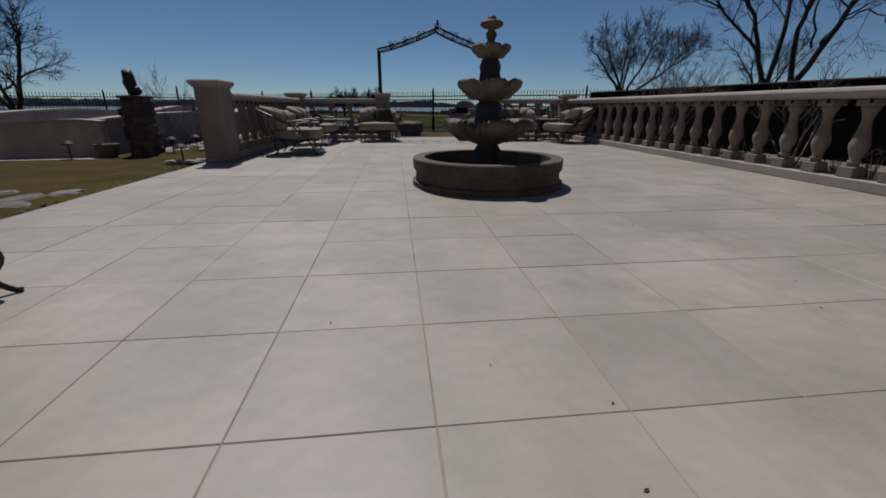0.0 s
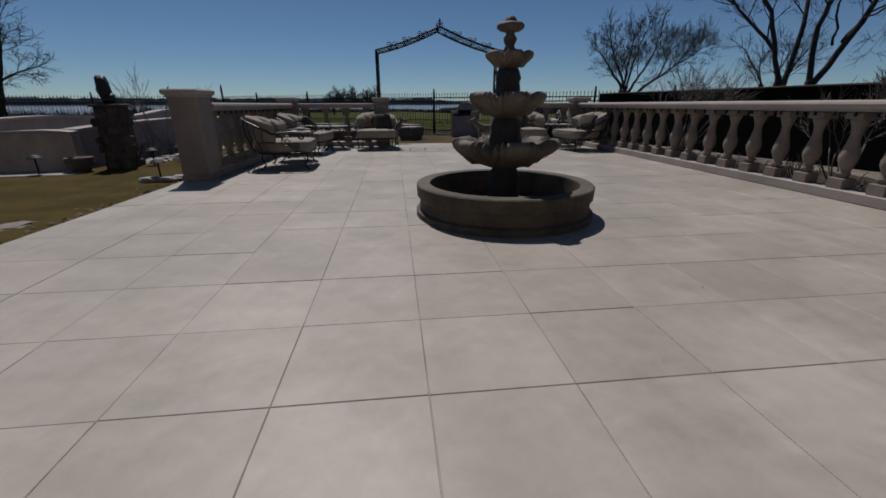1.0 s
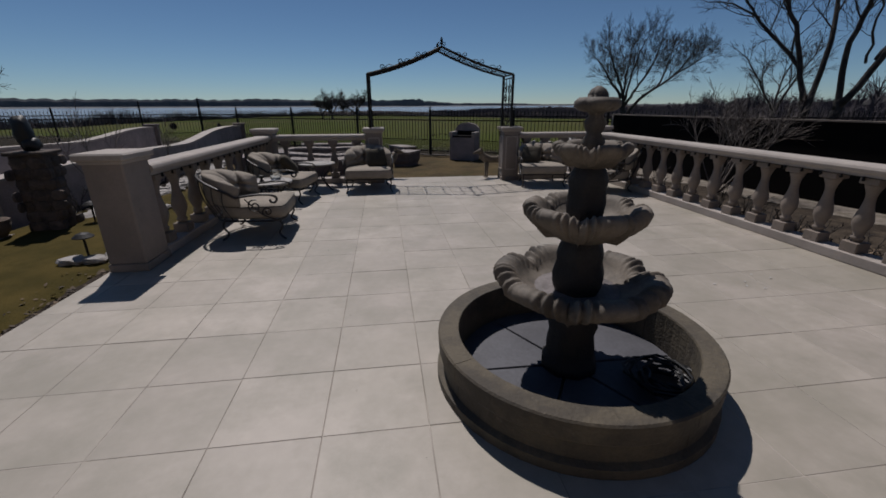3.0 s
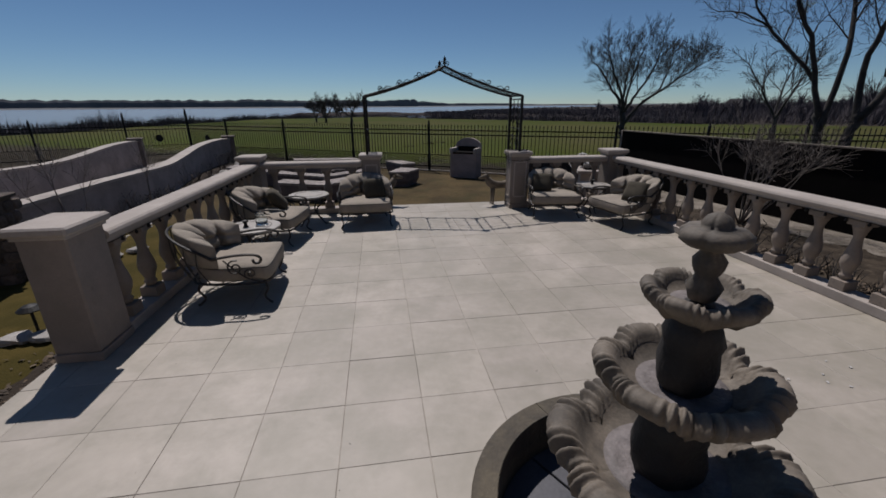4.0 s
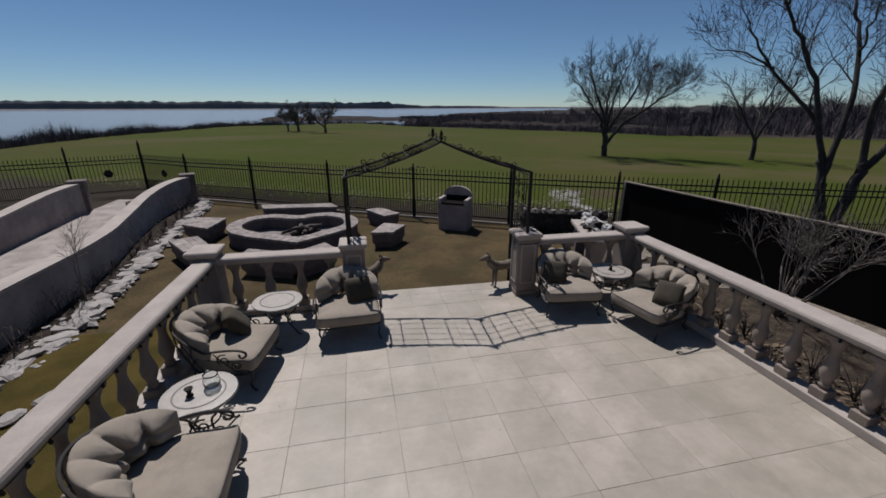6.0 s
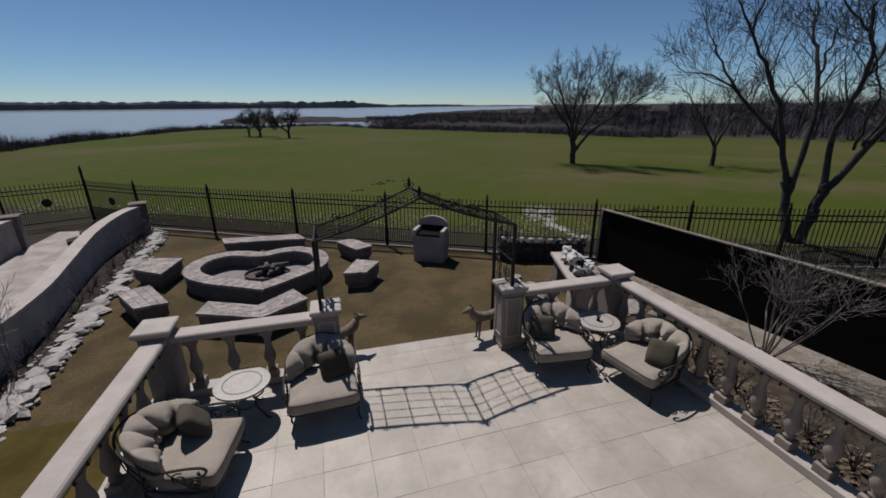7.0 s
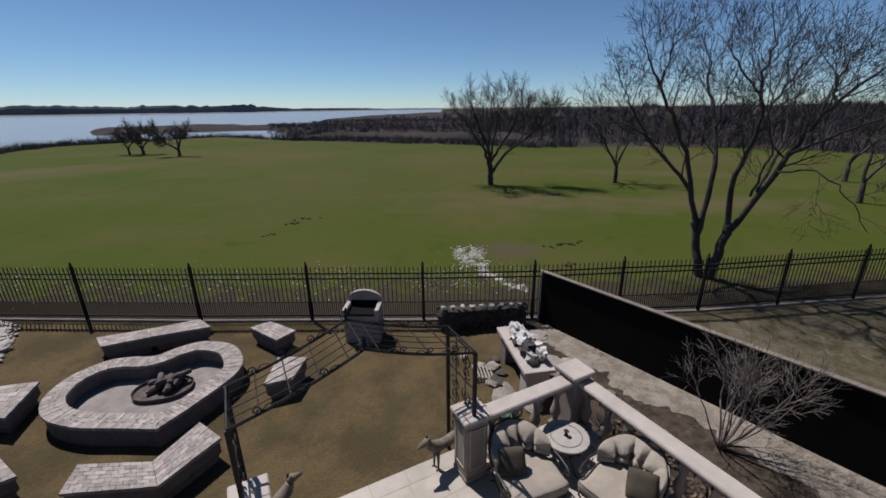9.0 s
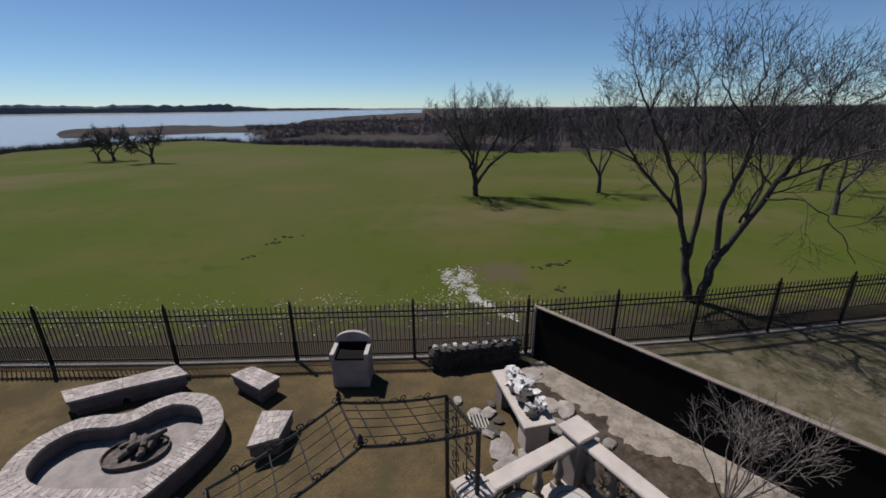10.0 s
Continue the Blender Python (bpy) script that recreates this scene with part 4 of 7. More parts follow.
def pillow(m, label):
    t = thing("throw_pillow", m, label, "cushion", "throw pillows")
    bm = bmesh.new()
    n = 14
    lay = []
    for sgn in (1, -1):
        g = []
        for i in range(n + 1):
            row = []
            for j in range(n + 1):
                u, v = -1 + 2 * i / n, -1 + 2 * j / n
                edge = max(0.0, (1 - u ** 4) * (1 - v ** 4)) ** 0.55
                pin = 1 - 0.05 * (1 - abs(u)) * abs(v) ** 3 - 0.05 * (1 - abs(v)) * abs(u) ** 3 - 0.10 * (u * v) ** 2
                row.append(bm.verts.new((0.20 * u * pin, 0.20 * v * pin, sgn * (0.004 + 0.09 * edge) + 0.006 * noise.noise((u * 2, v * 2, 3)))))
            g.append(row)
        lay.append(g)
    for g, rev in ((lay[0], False), (lay[1], True)):
        for i in range(n):
            for j in range(n):
                f = (g[i][j], g[i + 1][j], g[i + 1][j + 1], g[i][j + 1])
                bm.faces.new(f[::-1] if rev else f)
    rim = [(i, 0) for i in range(n)] + [(n, j) for j in range(n)] + [(i, n) for i in range(n, 0, -1)] + [(0, j) for j in range(n, 0, -1)]
    for (a, b), (c, d) in zip(rim, rim[1:] + rim[:1]):
        bm.faces.new((lay[0][a][b], lay[1][a][b], lay[1][c][d], lay[0][c][d]))
    part("cover", bm, PILLOW, t, smooth=True)
    return t


CHAIRS = [(-1.98, 8.0, 3), (-2.06, 9.98, -9), (-0.66, 10.78, -88), (2.86, 10.88, -97), (3.88, 10.06, 193)]
first = chair()
for k, (x, y, rz) in enumerate(CHAIRS):
    ob = first if k == 0 else copy_thing(first, pose(x, y, 0, 0, 0, rz))
    if k == 0:
        ob.matrix_world = pose(x, y, 0, 0, 0, rz)
for k, (u, v, tilt, spin) in {1: (0.0, 0.20, 50, 25), 2: (-0.06, 0.16, 62, 12), 3: (-0.03, -0.20, 56, -14), 4: (0.02, 0.23, 50, 24)}.items():
    x, y, rz = CHAIRS[k]
    m = pose(x, y, 0, 0, 0, rz) @ pose(u, v, 0.585, 0, tilt, spin)
    pillow(m, "square olive canvas throw pillow on a patio lounge chair")


def side_table():
    t = thing("side_table", pose(0, 0, 0), "round stone-topped side table on scrolled iron legs", "table", "round side tables")
    bm = bmesh.new()
    lathe(bm, [(0.30, 0.485), (0.34, 0.487), (0.345, 0.50), (0.34, 0.515), (0.30, 0.518), (0.02, 0.518)], 40)
    top = part("tabletop", bm, TABLETOP, t)
    bm = bmesh.new()
    n = 40
    for r0, r1 in ((0.225, 0.24),):
        a = [[bm.verts.new((r * math.cos(2 * math.pi * i / n), r * math.sin(2 * math.pi * i / n), z)) for i in range(n)] for r, z in ((r0, 0.519), (r0, 0.5215), (r1, 0.5215), (r1, 0.519))]
        for p, q in zip(a, a[1:]):
            for i in range(n):
                bm.faces.new((p[i], q[i], q[(i + 1) % n], p[(i + 1) % n]))
    part("inlay_ring", bm, TABLERING, top, "dark mosaic ring")
    bm = bmesh.new()
    tube(bm, [(0.30 * math.cos(2 * math.pi * i / 28), 0.30 * math.sin(2 * math.pi * i / 28), 0.475) for i in range(28)], 0.011, 6, True)
    tube(bm, [(0.14 * math.cos(2 * math.pi * i / 20), 0.14 * math.sin(2 * math.pi * i / 20), 0.20) for i in range(20)], 0.009, 6, True)
    part("ring_frame", bm, CHAIRIRON, t)
    for k in range(4):
        bm = bmesh.new()
        a = math.pi / 4 + k * math.pi / 2
        c, s = math.cos(a), math.sin(a)
        tube(bm, [(r * c, r * s, z) for r, z in [(p.x, p.y) for p in smooth_line([(0.29, 0.475, 0), (0.27, 0.40, 0), (0.15, 0.28, 0), (0.14, 0.18, 0), (0.24, 0.06, 0), (0.29, 0.012, 0), (0.33, 0.012, 0)], 4)]], 0.012, 6)
        part("leg", bm, CHAIRIRON, t)
    return t


TABLES = [(-2.03, 8.86), (-1.66, 10.86), (3.72, 11.0)]
tab = side_table()
for k, (x, y) in enumerate(TABLES):
    if k == 0:
        tab.matrix_world = pose(x, y, 0)
    else:
        copy_thing(tab, pose(x, y, 0, 0, 0, 20 * k))
GLASSM = bpy.data.materials.new("clear_glass")
GLASSM.use_nodes = True
gb = GLASSM.node_tree.nodes["Principled BSDF"]
gb.inputs["Transmission Weight"].default_value, gb.inputs["Roughness"].default_value, gb.inputs["IOR"].default_value = 1.0, 0.03, 1.45
gb.inputs["Base Color"].default_value = (0.92, 0.95, 0.95, 1)


def candle_cup(x, y):
    t = thing("votive_cup", pose(x, y, 0.5185), "small black flared votive cup on a side table", "candle holder", "black votive cups")
    bm = bmesh.new()
    lathe(bm, [(0.035, 0), (0.03, 0.012), (0.018, 0.03), (0.022, 0.05), (0.042, 0.085), (0.038, 0.085), (0.016, 0.05)], 14)
    part("cup", bm, IRON, t, smooth=True)


candle_cup(-2.10, 8.82)
candle_cup(3.72, 11.0)
t = thing("glass_jar", pose(-1.93, 8.93, 0.5185), "clear glass hurricane jar on the side table", "jar")
bm = bmesh.new()
lathe(bm, [(0.06, 0), (0.075, 0.02), (0.08, 0.08), (0.065, 0.13), (0.07, 0.15), (0.066, 0.15), (0.061, 0.13), (0.075, 0.08), (0.07, 0.025), (0.01, 0.012)], 24)
part("jar_body", bm, GLASSM, t, smooth=True)


# dead leaves and specks blown about the patio
bm = bmesh.new()
rnd = random.Random(27)
for k in range(60):
    x, y = rnd.uniform(-2.7, 4.2), rnd.uniform(0.3, 11.4)
    if math.hypot(x - 0.865, y - 4.61) < 0.9:
        continue
    a, s = rnd.uniform(0, 6.283), rnd.uniform(0.003, 0.010)
    d, w = Vector((math.cos(a), math.sin(a), 0.15)) * s, Vector((-math.sin(a), math.cos(a), 0.25)) * s * 0.5
    q = Vector((x, y, 0.004))
    bm.faces.new([bm.verts.new(v) for v in (q - d, q + w, q + d, q - w + Vector((0, 0, s * 0.3)))])
tagged(mesh_object("leaf_bits", bm, DARKROCK), "tiny dead leaves strewn over the patio tiles", "leaves", kind="stuff")

ob = copy_thing(first, pose(-2.13, 1.50, 0, 0, 0, 8))
tagged(ob, "black wrought-iron lounge chair near the patio's lawn edge", "chair", "patio lounge chairs")
bm = bmesh.new()
for x, y in ((3.25, 5.85), (3.36, 5.75), (2.99, 5.61), (3.11, 5.54), (2.73, 5.68), (3.05, 5.70)):
    a, s = rnd.uniform(0, 6.283), rnd.uniform(0.012, 0.022)
    d, w = Vector((math.cos(a), math.sin(a), 0.1)) * s, Vector((-math.sin(a), math.cos(a), 0.3)) * s * 0.6
    q = Vector((x, y, 0.004))
    bm.faces.new([bm.verts.new(v) for v in (q - d, q + w, q + d, q - w + Vector((0, 0, s * 0.4)))])
tagged(mesh_object("paint_flakes", bm, WHITEROCK), "small white flakes lying on the patio tiles", "flakes", kind="stuff")

# a ragged strip of bare earth and dead leaves where the lawn meets the patio
bm = bmesh.new()
ring_in, ring_out = [], []
for i in range(160):
    y = -1.0 + 8.0 * i / 159
    ring_in.append(bm.verts.new((EDGE_L - 0.004, y, GROUND + 0.056)))
    ring_out.append(bm.verts.new((EDGE_L - 0.24 - 0.12 * noise.noise((y * 1.1, 4, 2)) - 0.08 * noise.noise((y * 4.7, 8, 2)), y, GROUND + 0.056)))
for i in range(159):
    bm.faces.new((ring_out[i], ring_in[i], ring_in[i + 1], ring_out[i + 1]))
tagged(mesh_object("lawn_edge", bm, SOIL), "ragged strip of bare brown earth along the patio edge", "ground", kind="structure")
bm = bmesh.new()
for k in range(900):
    y = rnd.uniform(-0.5, 7.2)
    q = Vector((EDGE_L - abs(rnd.gauss(0.02, 0.22)), y, GROUND + 0.06))
    a = rnd.uniform(0, 6.283)
    d = Vector((math.cos(a), math.sin(a), rnd.uniform(0.0, 0.5))) * rnd.uniform(0.02, 0.07)
    w = Vector((-d.y, d.x, rnd.uniform(-.02, .02))) * rnd.uniform(0.2, 0.45)
    bm.faces.new([bm.verts.new(v) for v in (q, q + d * 0.5 + w, q + d, q + d * 0.5 - w)])
tagged(mesh_object("lawn_leaves", bm, material("brown_leaf", (0.10, 0.068, 0.040), (0.05, 0.036, 0.024), 0.9, 3, 30, 0.2, island=0.7)), "dead brown leaves gathered at the lawn's edge", "leaves", kind="stuff")
for k, (x, y, w, d) in enumerate([(-3.94, 4.64, 0.42, 0.30), (-3.72, 4.92, 0.36, 0.28), (-3.80, 4.28, 0.40, 0.34), (-4.35, 4.45, 0.38, 0.30), (-4.40, 4.95, 0.30, 0.24)]):
    bm = bmesh.new()
    blob(bm, (0, 0, 0), (w, d, 0.05), 950 + k, 0.2, 4, 10)
    o = tagged(mesh_object("flagstone", bm, FLAG), "flat grey flagstone sunk in the brown lawn", "stone", "stones on the lawn")
    o.location = (x, y, GROUND + 0.048)

# ---- fire pit and benches ----
HEART = [(-1.93, 14.48), (-1.25, 15.0), (-0.70, 15.55), (-0.55, 16.05), (-0.72, 16.75), (-1.28, 17.22), (-1.78, 17.22), (-2.22, 17.06), (-2.68, 17.26),
         (-3.15, 17.32), (-3.68, 16.98), (-3.90, 16.35), (-3.72, 15.72), (-3.20, 15.20), (-2.55, 14.83)]


def heart_line(inset):
    """The fire pit's outline, pointed at its tip, drawn in by inset."""
    pts = [Vector((x, y, 0)) for x, y in HEART]
    loop = smooth_line(pts + [pts[0] + Vector((0, 0.0, 0))], 7)[:-1]
    out = []
    n = len(loop)
    for i, p in enumerate(loop):
        t = (loop[(i + 1) % n] - loop[i - 1]).normalized()
        e = (loop[(i + 1) % n] - p).normalized()
        out.append(p + Vector((-t.y, t.x, 0)) * inset / max(t.dot(e), 0.6))
    return out


def ring_wall(bm, outer, inner, z0, z1):
    rows = []
    for o, i in zip(outer, inner):
        rows.append([bm.verts.new((o.x, o.y, z0)), bm.verts.new((o.x, o.y, z1)), bm.verts.new((i.x, i.y, z1)), bm.verts.new((i.x, i.y, z0))])
    n = len(rows)
    for k in range(n):
        a, b = rows[k], rows[(k + 1) % n]
        for j in range(4):
            bm.faces.new((a[j], b[j], b[(j + 1) % 4], a[(j + 1) % 4]))
    return bm


def slab_piece(quad, z0, z1, mat, parent, name="brick", gap=0.006):
    """One brick cut to four plan corners."""
    c = Vector((sum(p[0] for p in quad) / 4, sum(p[1] for p in quad) / 4))
    pts = []
    for p in quad:
        v = Vector(p[:2]) - c
        pts.append((v * (1 - gap / max(v.length, 0.02) * 1.2)))
    bm = bmesh.new()
    prism(bm, [(v.x, v.y) for v in pts], 0, z1 - z0, 0.004)
    ob = part(name, bm, mat, parent)
    ob.location = (c.x, c.y, z0)
    return ob


def fire_pit():
    t = thing("fire_pit", pose(0, 0, 0), "heart-shaped brick fire pit with a pale brick coping", "fire pit")
    top = 0.25
    bm = ring_wall(bmesh.new(), heart_line(0.03), heart_line(0.33), GROUND, top - 0.06)
    part("wall", bm, BRICKSIDE, t, "brown brick wall")
    bm = ring_wall(bmesh.new(), heart_line(0.008), heart_line(0.362), top - 0.062, top - 0.011)
    part("mortar_bed", bm, MORTAR, t)
    bm = bmesh.new()
    prism(bm, [(p.x, p.y) for p in heart_line(0.33)], GROUND - 0.02, GROUND + 0.05)
    part("pit_floor", bm, GRAVEL, t, "pale gravel floor")
    o, i = heart_line(0.0), heart_line(0.37)
    # lay the coping course brick by brick along the outline
    n = len(o)
    acc = [0.0]
    for k in range(n):
        acc.append(acc[-1] + ((o[(k + 1) % n] - o[k]).length + (i[(k + 1) % n] - i[k]).length) / 2)
    count = int(acc[-1] / 0.066)

    def at(line, s):
        k = max(j for j in range(n) if acc[j] <= s + 1e-9)
        f = (s - acc[k]) / max(acc[k + 1] - acc[k], 1e-6)
        return line[k].lerp(line[(k + 1) % n], min(f, 1))
    rnd = random.Random(11)
    for b in range(count):
        s0, s1 = acc[-1] * b / count, acc[-1] * (b + 1) / count
        q = [at(o, s0), at(o, s1 - 1e-6), at(i, s1 - 1e-6), at(i, s0)]
        z = top + rnd.uniform(-0.004, 0.004)
        f = (0.36 if b % 2 else 0.62) + rnd.uniform(-0.05, 0.05)
        m0, m1 = q[0].lerp(q[3], f), q[1].lerp(q[2], f)
        slab_piece([q[0], q[1], m1, m0], top - 0.06, z, BRICKPALE, t, gap=0.003)
        slab_piece([m0, m1, q[2], q[3]], top - 0.06, z + rnd.uniform(-0.003, 0.003), BRICKPALE, t, gap=0.003)
    # iron fire ring with logs
    r = thing("log_set", pose(-2.05, 16.15, GROUND + 0.05, 0, 0, -15), "charred logs heaped on an oval iron burner pan", "firewood")
    bm = bmesh.new()
    lathe(bm, [(0.36, 0), (0.46, 0.02), (0.47, 0.09), (0.455, 0.09), (0.44, 0.03), (0.02, 0.03)], 30, wave=lambda a, j: (1 + 0.18 * math.cos(2 * a), 0))
    part("pan", bm, CHAR, r)
    rnd = random.Random(3)
    for k in range(13):
        bm = bmesh.new()
        a, x, y = rnd.uniform(0.4, 1.9), -0.12 + 0.034 * k + rnd.uniform(-0.05, 0.05), rnd.uniform(-0.12, 0.16)
        ln, z = rnd.uniform(0.24, 0.42), 0.085 + 0.07 * (k % 3)
        d = Vector((math.cos(a), math.sin(a), rnd.uniform(-0.1, 0.1))) * ln / 2
        c = Vector((x, y, z))
        tube(bm, [c - d, c - d * 0.4 + Vector((0, 0, 0.02)), c + d * 0.3, c + d], 0.05, 8, taper=[0.05, 0.062, 0.06, 0.05])
        part("log", bm, CHAR, r)


fire_pit()


def bench(quads, label, cells, height=0.45):
    """A brick bench whose top is laid with bricks over each plan quad."""
    t = thing("brick_bench", pose(0, 0, 0), label, "bench", "brick benches round the fire pit")
    for k, q in enumerate(quads):
        c = Vector((sum(p[0] for p in q) / 4, sum(p[1] for p in q) / 4))
        bm = bmesh.new()
        ring = []
        for m, p in enumerate(q):
            joined = (k == 0 and len(quads) > 1 and m in (1, 2)) or (k == 1 and m in (0, 3))
            mate = Vector(q[{0: 3, 3: 0, 1: 2, 2: 1}[m]])
            ring.append(tuple(Vector(p).lerp(mate, 0.06) if joined else c + (Vector(p) - c) * 0.93))
        low = [tuple(c + (Vector(v) - c) * 0.86) for v in ring]
        rows = [[bm.verts.new((*v, z)) for v in line] for line, z in ((low, GROUND), (low, GROUND + 0.07), (ring, GROUND + 0.16), (ring, GROUND + height - 0.056))]
        for u, v in zip(rows, rows[1:]):
            for m in range(4):
                bm.faces.new((u[m], u[(m + 1) % 4], v[(m + 1) % 4], v[m]))
        bm.faces.new(rows[0][::-1])
        bm.faces.new(rows[-1])
        mb = bmesh.new()
        prism(mb, [tuple(c + (Vector(p) - c) * 0.985) for p in q], GROUND + height - 0.055, GROUND + height - 0.009)
        part("mortar_bed", mb, MORTAR, t)
        part("base", bm, BRICKSIDE, t, "dark brown brick base")
        nu, nv = int(cells[k][0] * 1.3), int(cells[k][1] * 1.4)
        rnd = random.Random(k + int(abs(c.x) * 100))

        def g(u, v):
            a, b, e, d = [Vector(p) for p in q]
            return a.lerp(b, u).lerp(d.lerp(e, u), v)
        for i in range(nu):
            for j in range(nv):
                sh = 0.0 if j % 2 == 0 else 0.5 / nu
                u0, u1 = min(max(i / nu - sh, 0), 1), min((i + 1) / nu - sh, 1)
                if j % 2 and i == nu - 1:
                    slab_piece([g(u1, j / nv), g(1, j / nv), g(1, (j + 1) / nv), g(u1, (j + 1) / nv)], GROUND + height - 0.055, GROUND + height, BRICKPALE, t, gap=0.0018)
                slab_piece([g(u0, j / nv), g(u1, j / nv), g(u1, (j + 1) / nv), g(u0, (j + 1) / nv)], GROUND + height - 0.055, GROUND + height + rnd.uniform(-0.003, 0.003), BRICKPALE, t, gap=0.0018)


H = 0.42
bench([[(-2.97, 13.64), (-1.77, 13.15), (-1.89, 13.70), (-2.88, 14.16)], [(-1.77, 13.15), (-0.97, 13.74), (-1.29, 14.31), (-1.89, 13.70)]], "chevron brick bench with a pale herringbone top", [(6, 5), (5, 5)], H)
bench([[(-3.36, 18.03), (-2.41, 18.00), (-2.46, 18.46), (-3.55, 18.57)], [(-2.41, 18.00), (-1.17, 17.87), (-1.42, 18.42), (-2.46, 18.46)]], "curved brick bench with a pale brick top by the fence", [(5, 4), (6, 4)], H)
bench([[(-0.34, 17.36), (0.16, 16.44), (0.62, 16.70), (0.13, 17.46)]], "small wedge-shaped brick seat with a pale top", [(4, 4)], H)
bench([[(-0.25, 14.86), (0.28, 14.80), (0.66, 15.42), (0.12, 15.72)]], "small wedge-shaped brick seat with a pale top", [(4, 4)], H)
bench([[(-5.08, 16.55), (-4.28, 15.99), (-4.12, 17.05), (-4.95, 17.28)]], "small wedge-shaped brick seat with a pale top", [(4, 5)], H)
bench([[(-4.83, 15.12), (-4.17, 14.20), (-3.60, 14.31), (-4.29, 15.37)]], "small wedge-shaped brick seat with a pale top", [(5, 3)], H)


def oven():
    """A stone outdoor grill with an arched back."""
    t = thing("stone_grill", pose(2.18, 16.3, GROUND, 0, 0, -30), "pale stone outdoor grill with an arched back and open black grate", "grill")
    bm = bmesh.new()
    box(bm, (0, 0, 0.37), (0.84, 0.56, 0.74), chamfer=0.01)
    part("body", bm, STUCCO, t)
    for e in (-1, 1):
        bm = bmesh.new()
        box(bm, (e * 0.385, -0.04, 0.82), (0.10, 0.54, 0.16), chamfer=0.01)
        part("side_wall", bm, CAST, t)
    # grate and fireback coloured near-black in place of a deep, shaded firebox
    bm = bmesh.new()
    box(bm, (0, -0.05, 0.76), (0.66, 0.49, 0.05))
    part("grate", bm, SCREEN, t, "black iron grate")
    bm = bmesh.new()
    box(bm, (0, 0.186, 0.85), (0.66, 0.02, 0.15))
    part("fireback", bm, SCREEN, t, "near-black shaded fireback")
    bm = bmesh.new()
    n = 14
    pts = [(-0.42, 0.74), (0.42, 0.74)] + [(0.42 * math.cos(math.pi * k / n), 0.92 + 0.26 * math.sin(math.pi * k / n)) for k in range(n + 1)]
    fr = [bm.verts.new((x, 0.20, z)) for x, z in pts]
    bk = [bm.verts.new((x, 0.29, z)) for x, z in pts]
    m = len(pts)
    for k in range(m):
        bm.faces.new((fr[k], fr[(k + 1) % m], bk[(k + 1) % m], bk[k]))
    bm.faces.new(fr[::-1])
    bm.faces.new(bk)
    part("arched_back", bm, STUCCO, t)


oven()


def dry_wall():
    t = thing("stone_wall", pose(0, 0, 0), "low dry-stacked wall of dark fieldstone with pale stones along its top", "stone wall")
    a, b = Vector((3.95, 15.75)), Vector((6.05, 14.98))
    rnd = random.Random(8)
    for row in range(5):
        k = 13 if row < 4 else 9
        for i in range(k):
            p = a.lerp(b, (i + 0.5 + 0.25 * (row % 2)) / k)
            bm = bmesh.new()
            s = (rnd.uniform(0.20, 0.30), rnd.uniform(0.25, 0.36), rnd.uniform(0.17, 0.24)) if row < 4 else (rnd.uniform(0.08, 0.16), rnd.uniform(0.1, 0.2), rnd.uniform(0.06, 0.12))
            blob(bm, (0, 0, 0), s, row * 40 + i, 0.3, m=Matrix.Rotation(math.atan2(b.y - a.y, b.x - a.x) + rnd.uniform(-.3, .3), 4, "Z"))
            o = part("stone", bm, ROCKONE if row == 4 else DARKROCK, t)
            o.location = (p.x, p.y, GROUND + 0.08 + row * 0.14 - (0.04 if row == 4 else 0))


dry_wall()


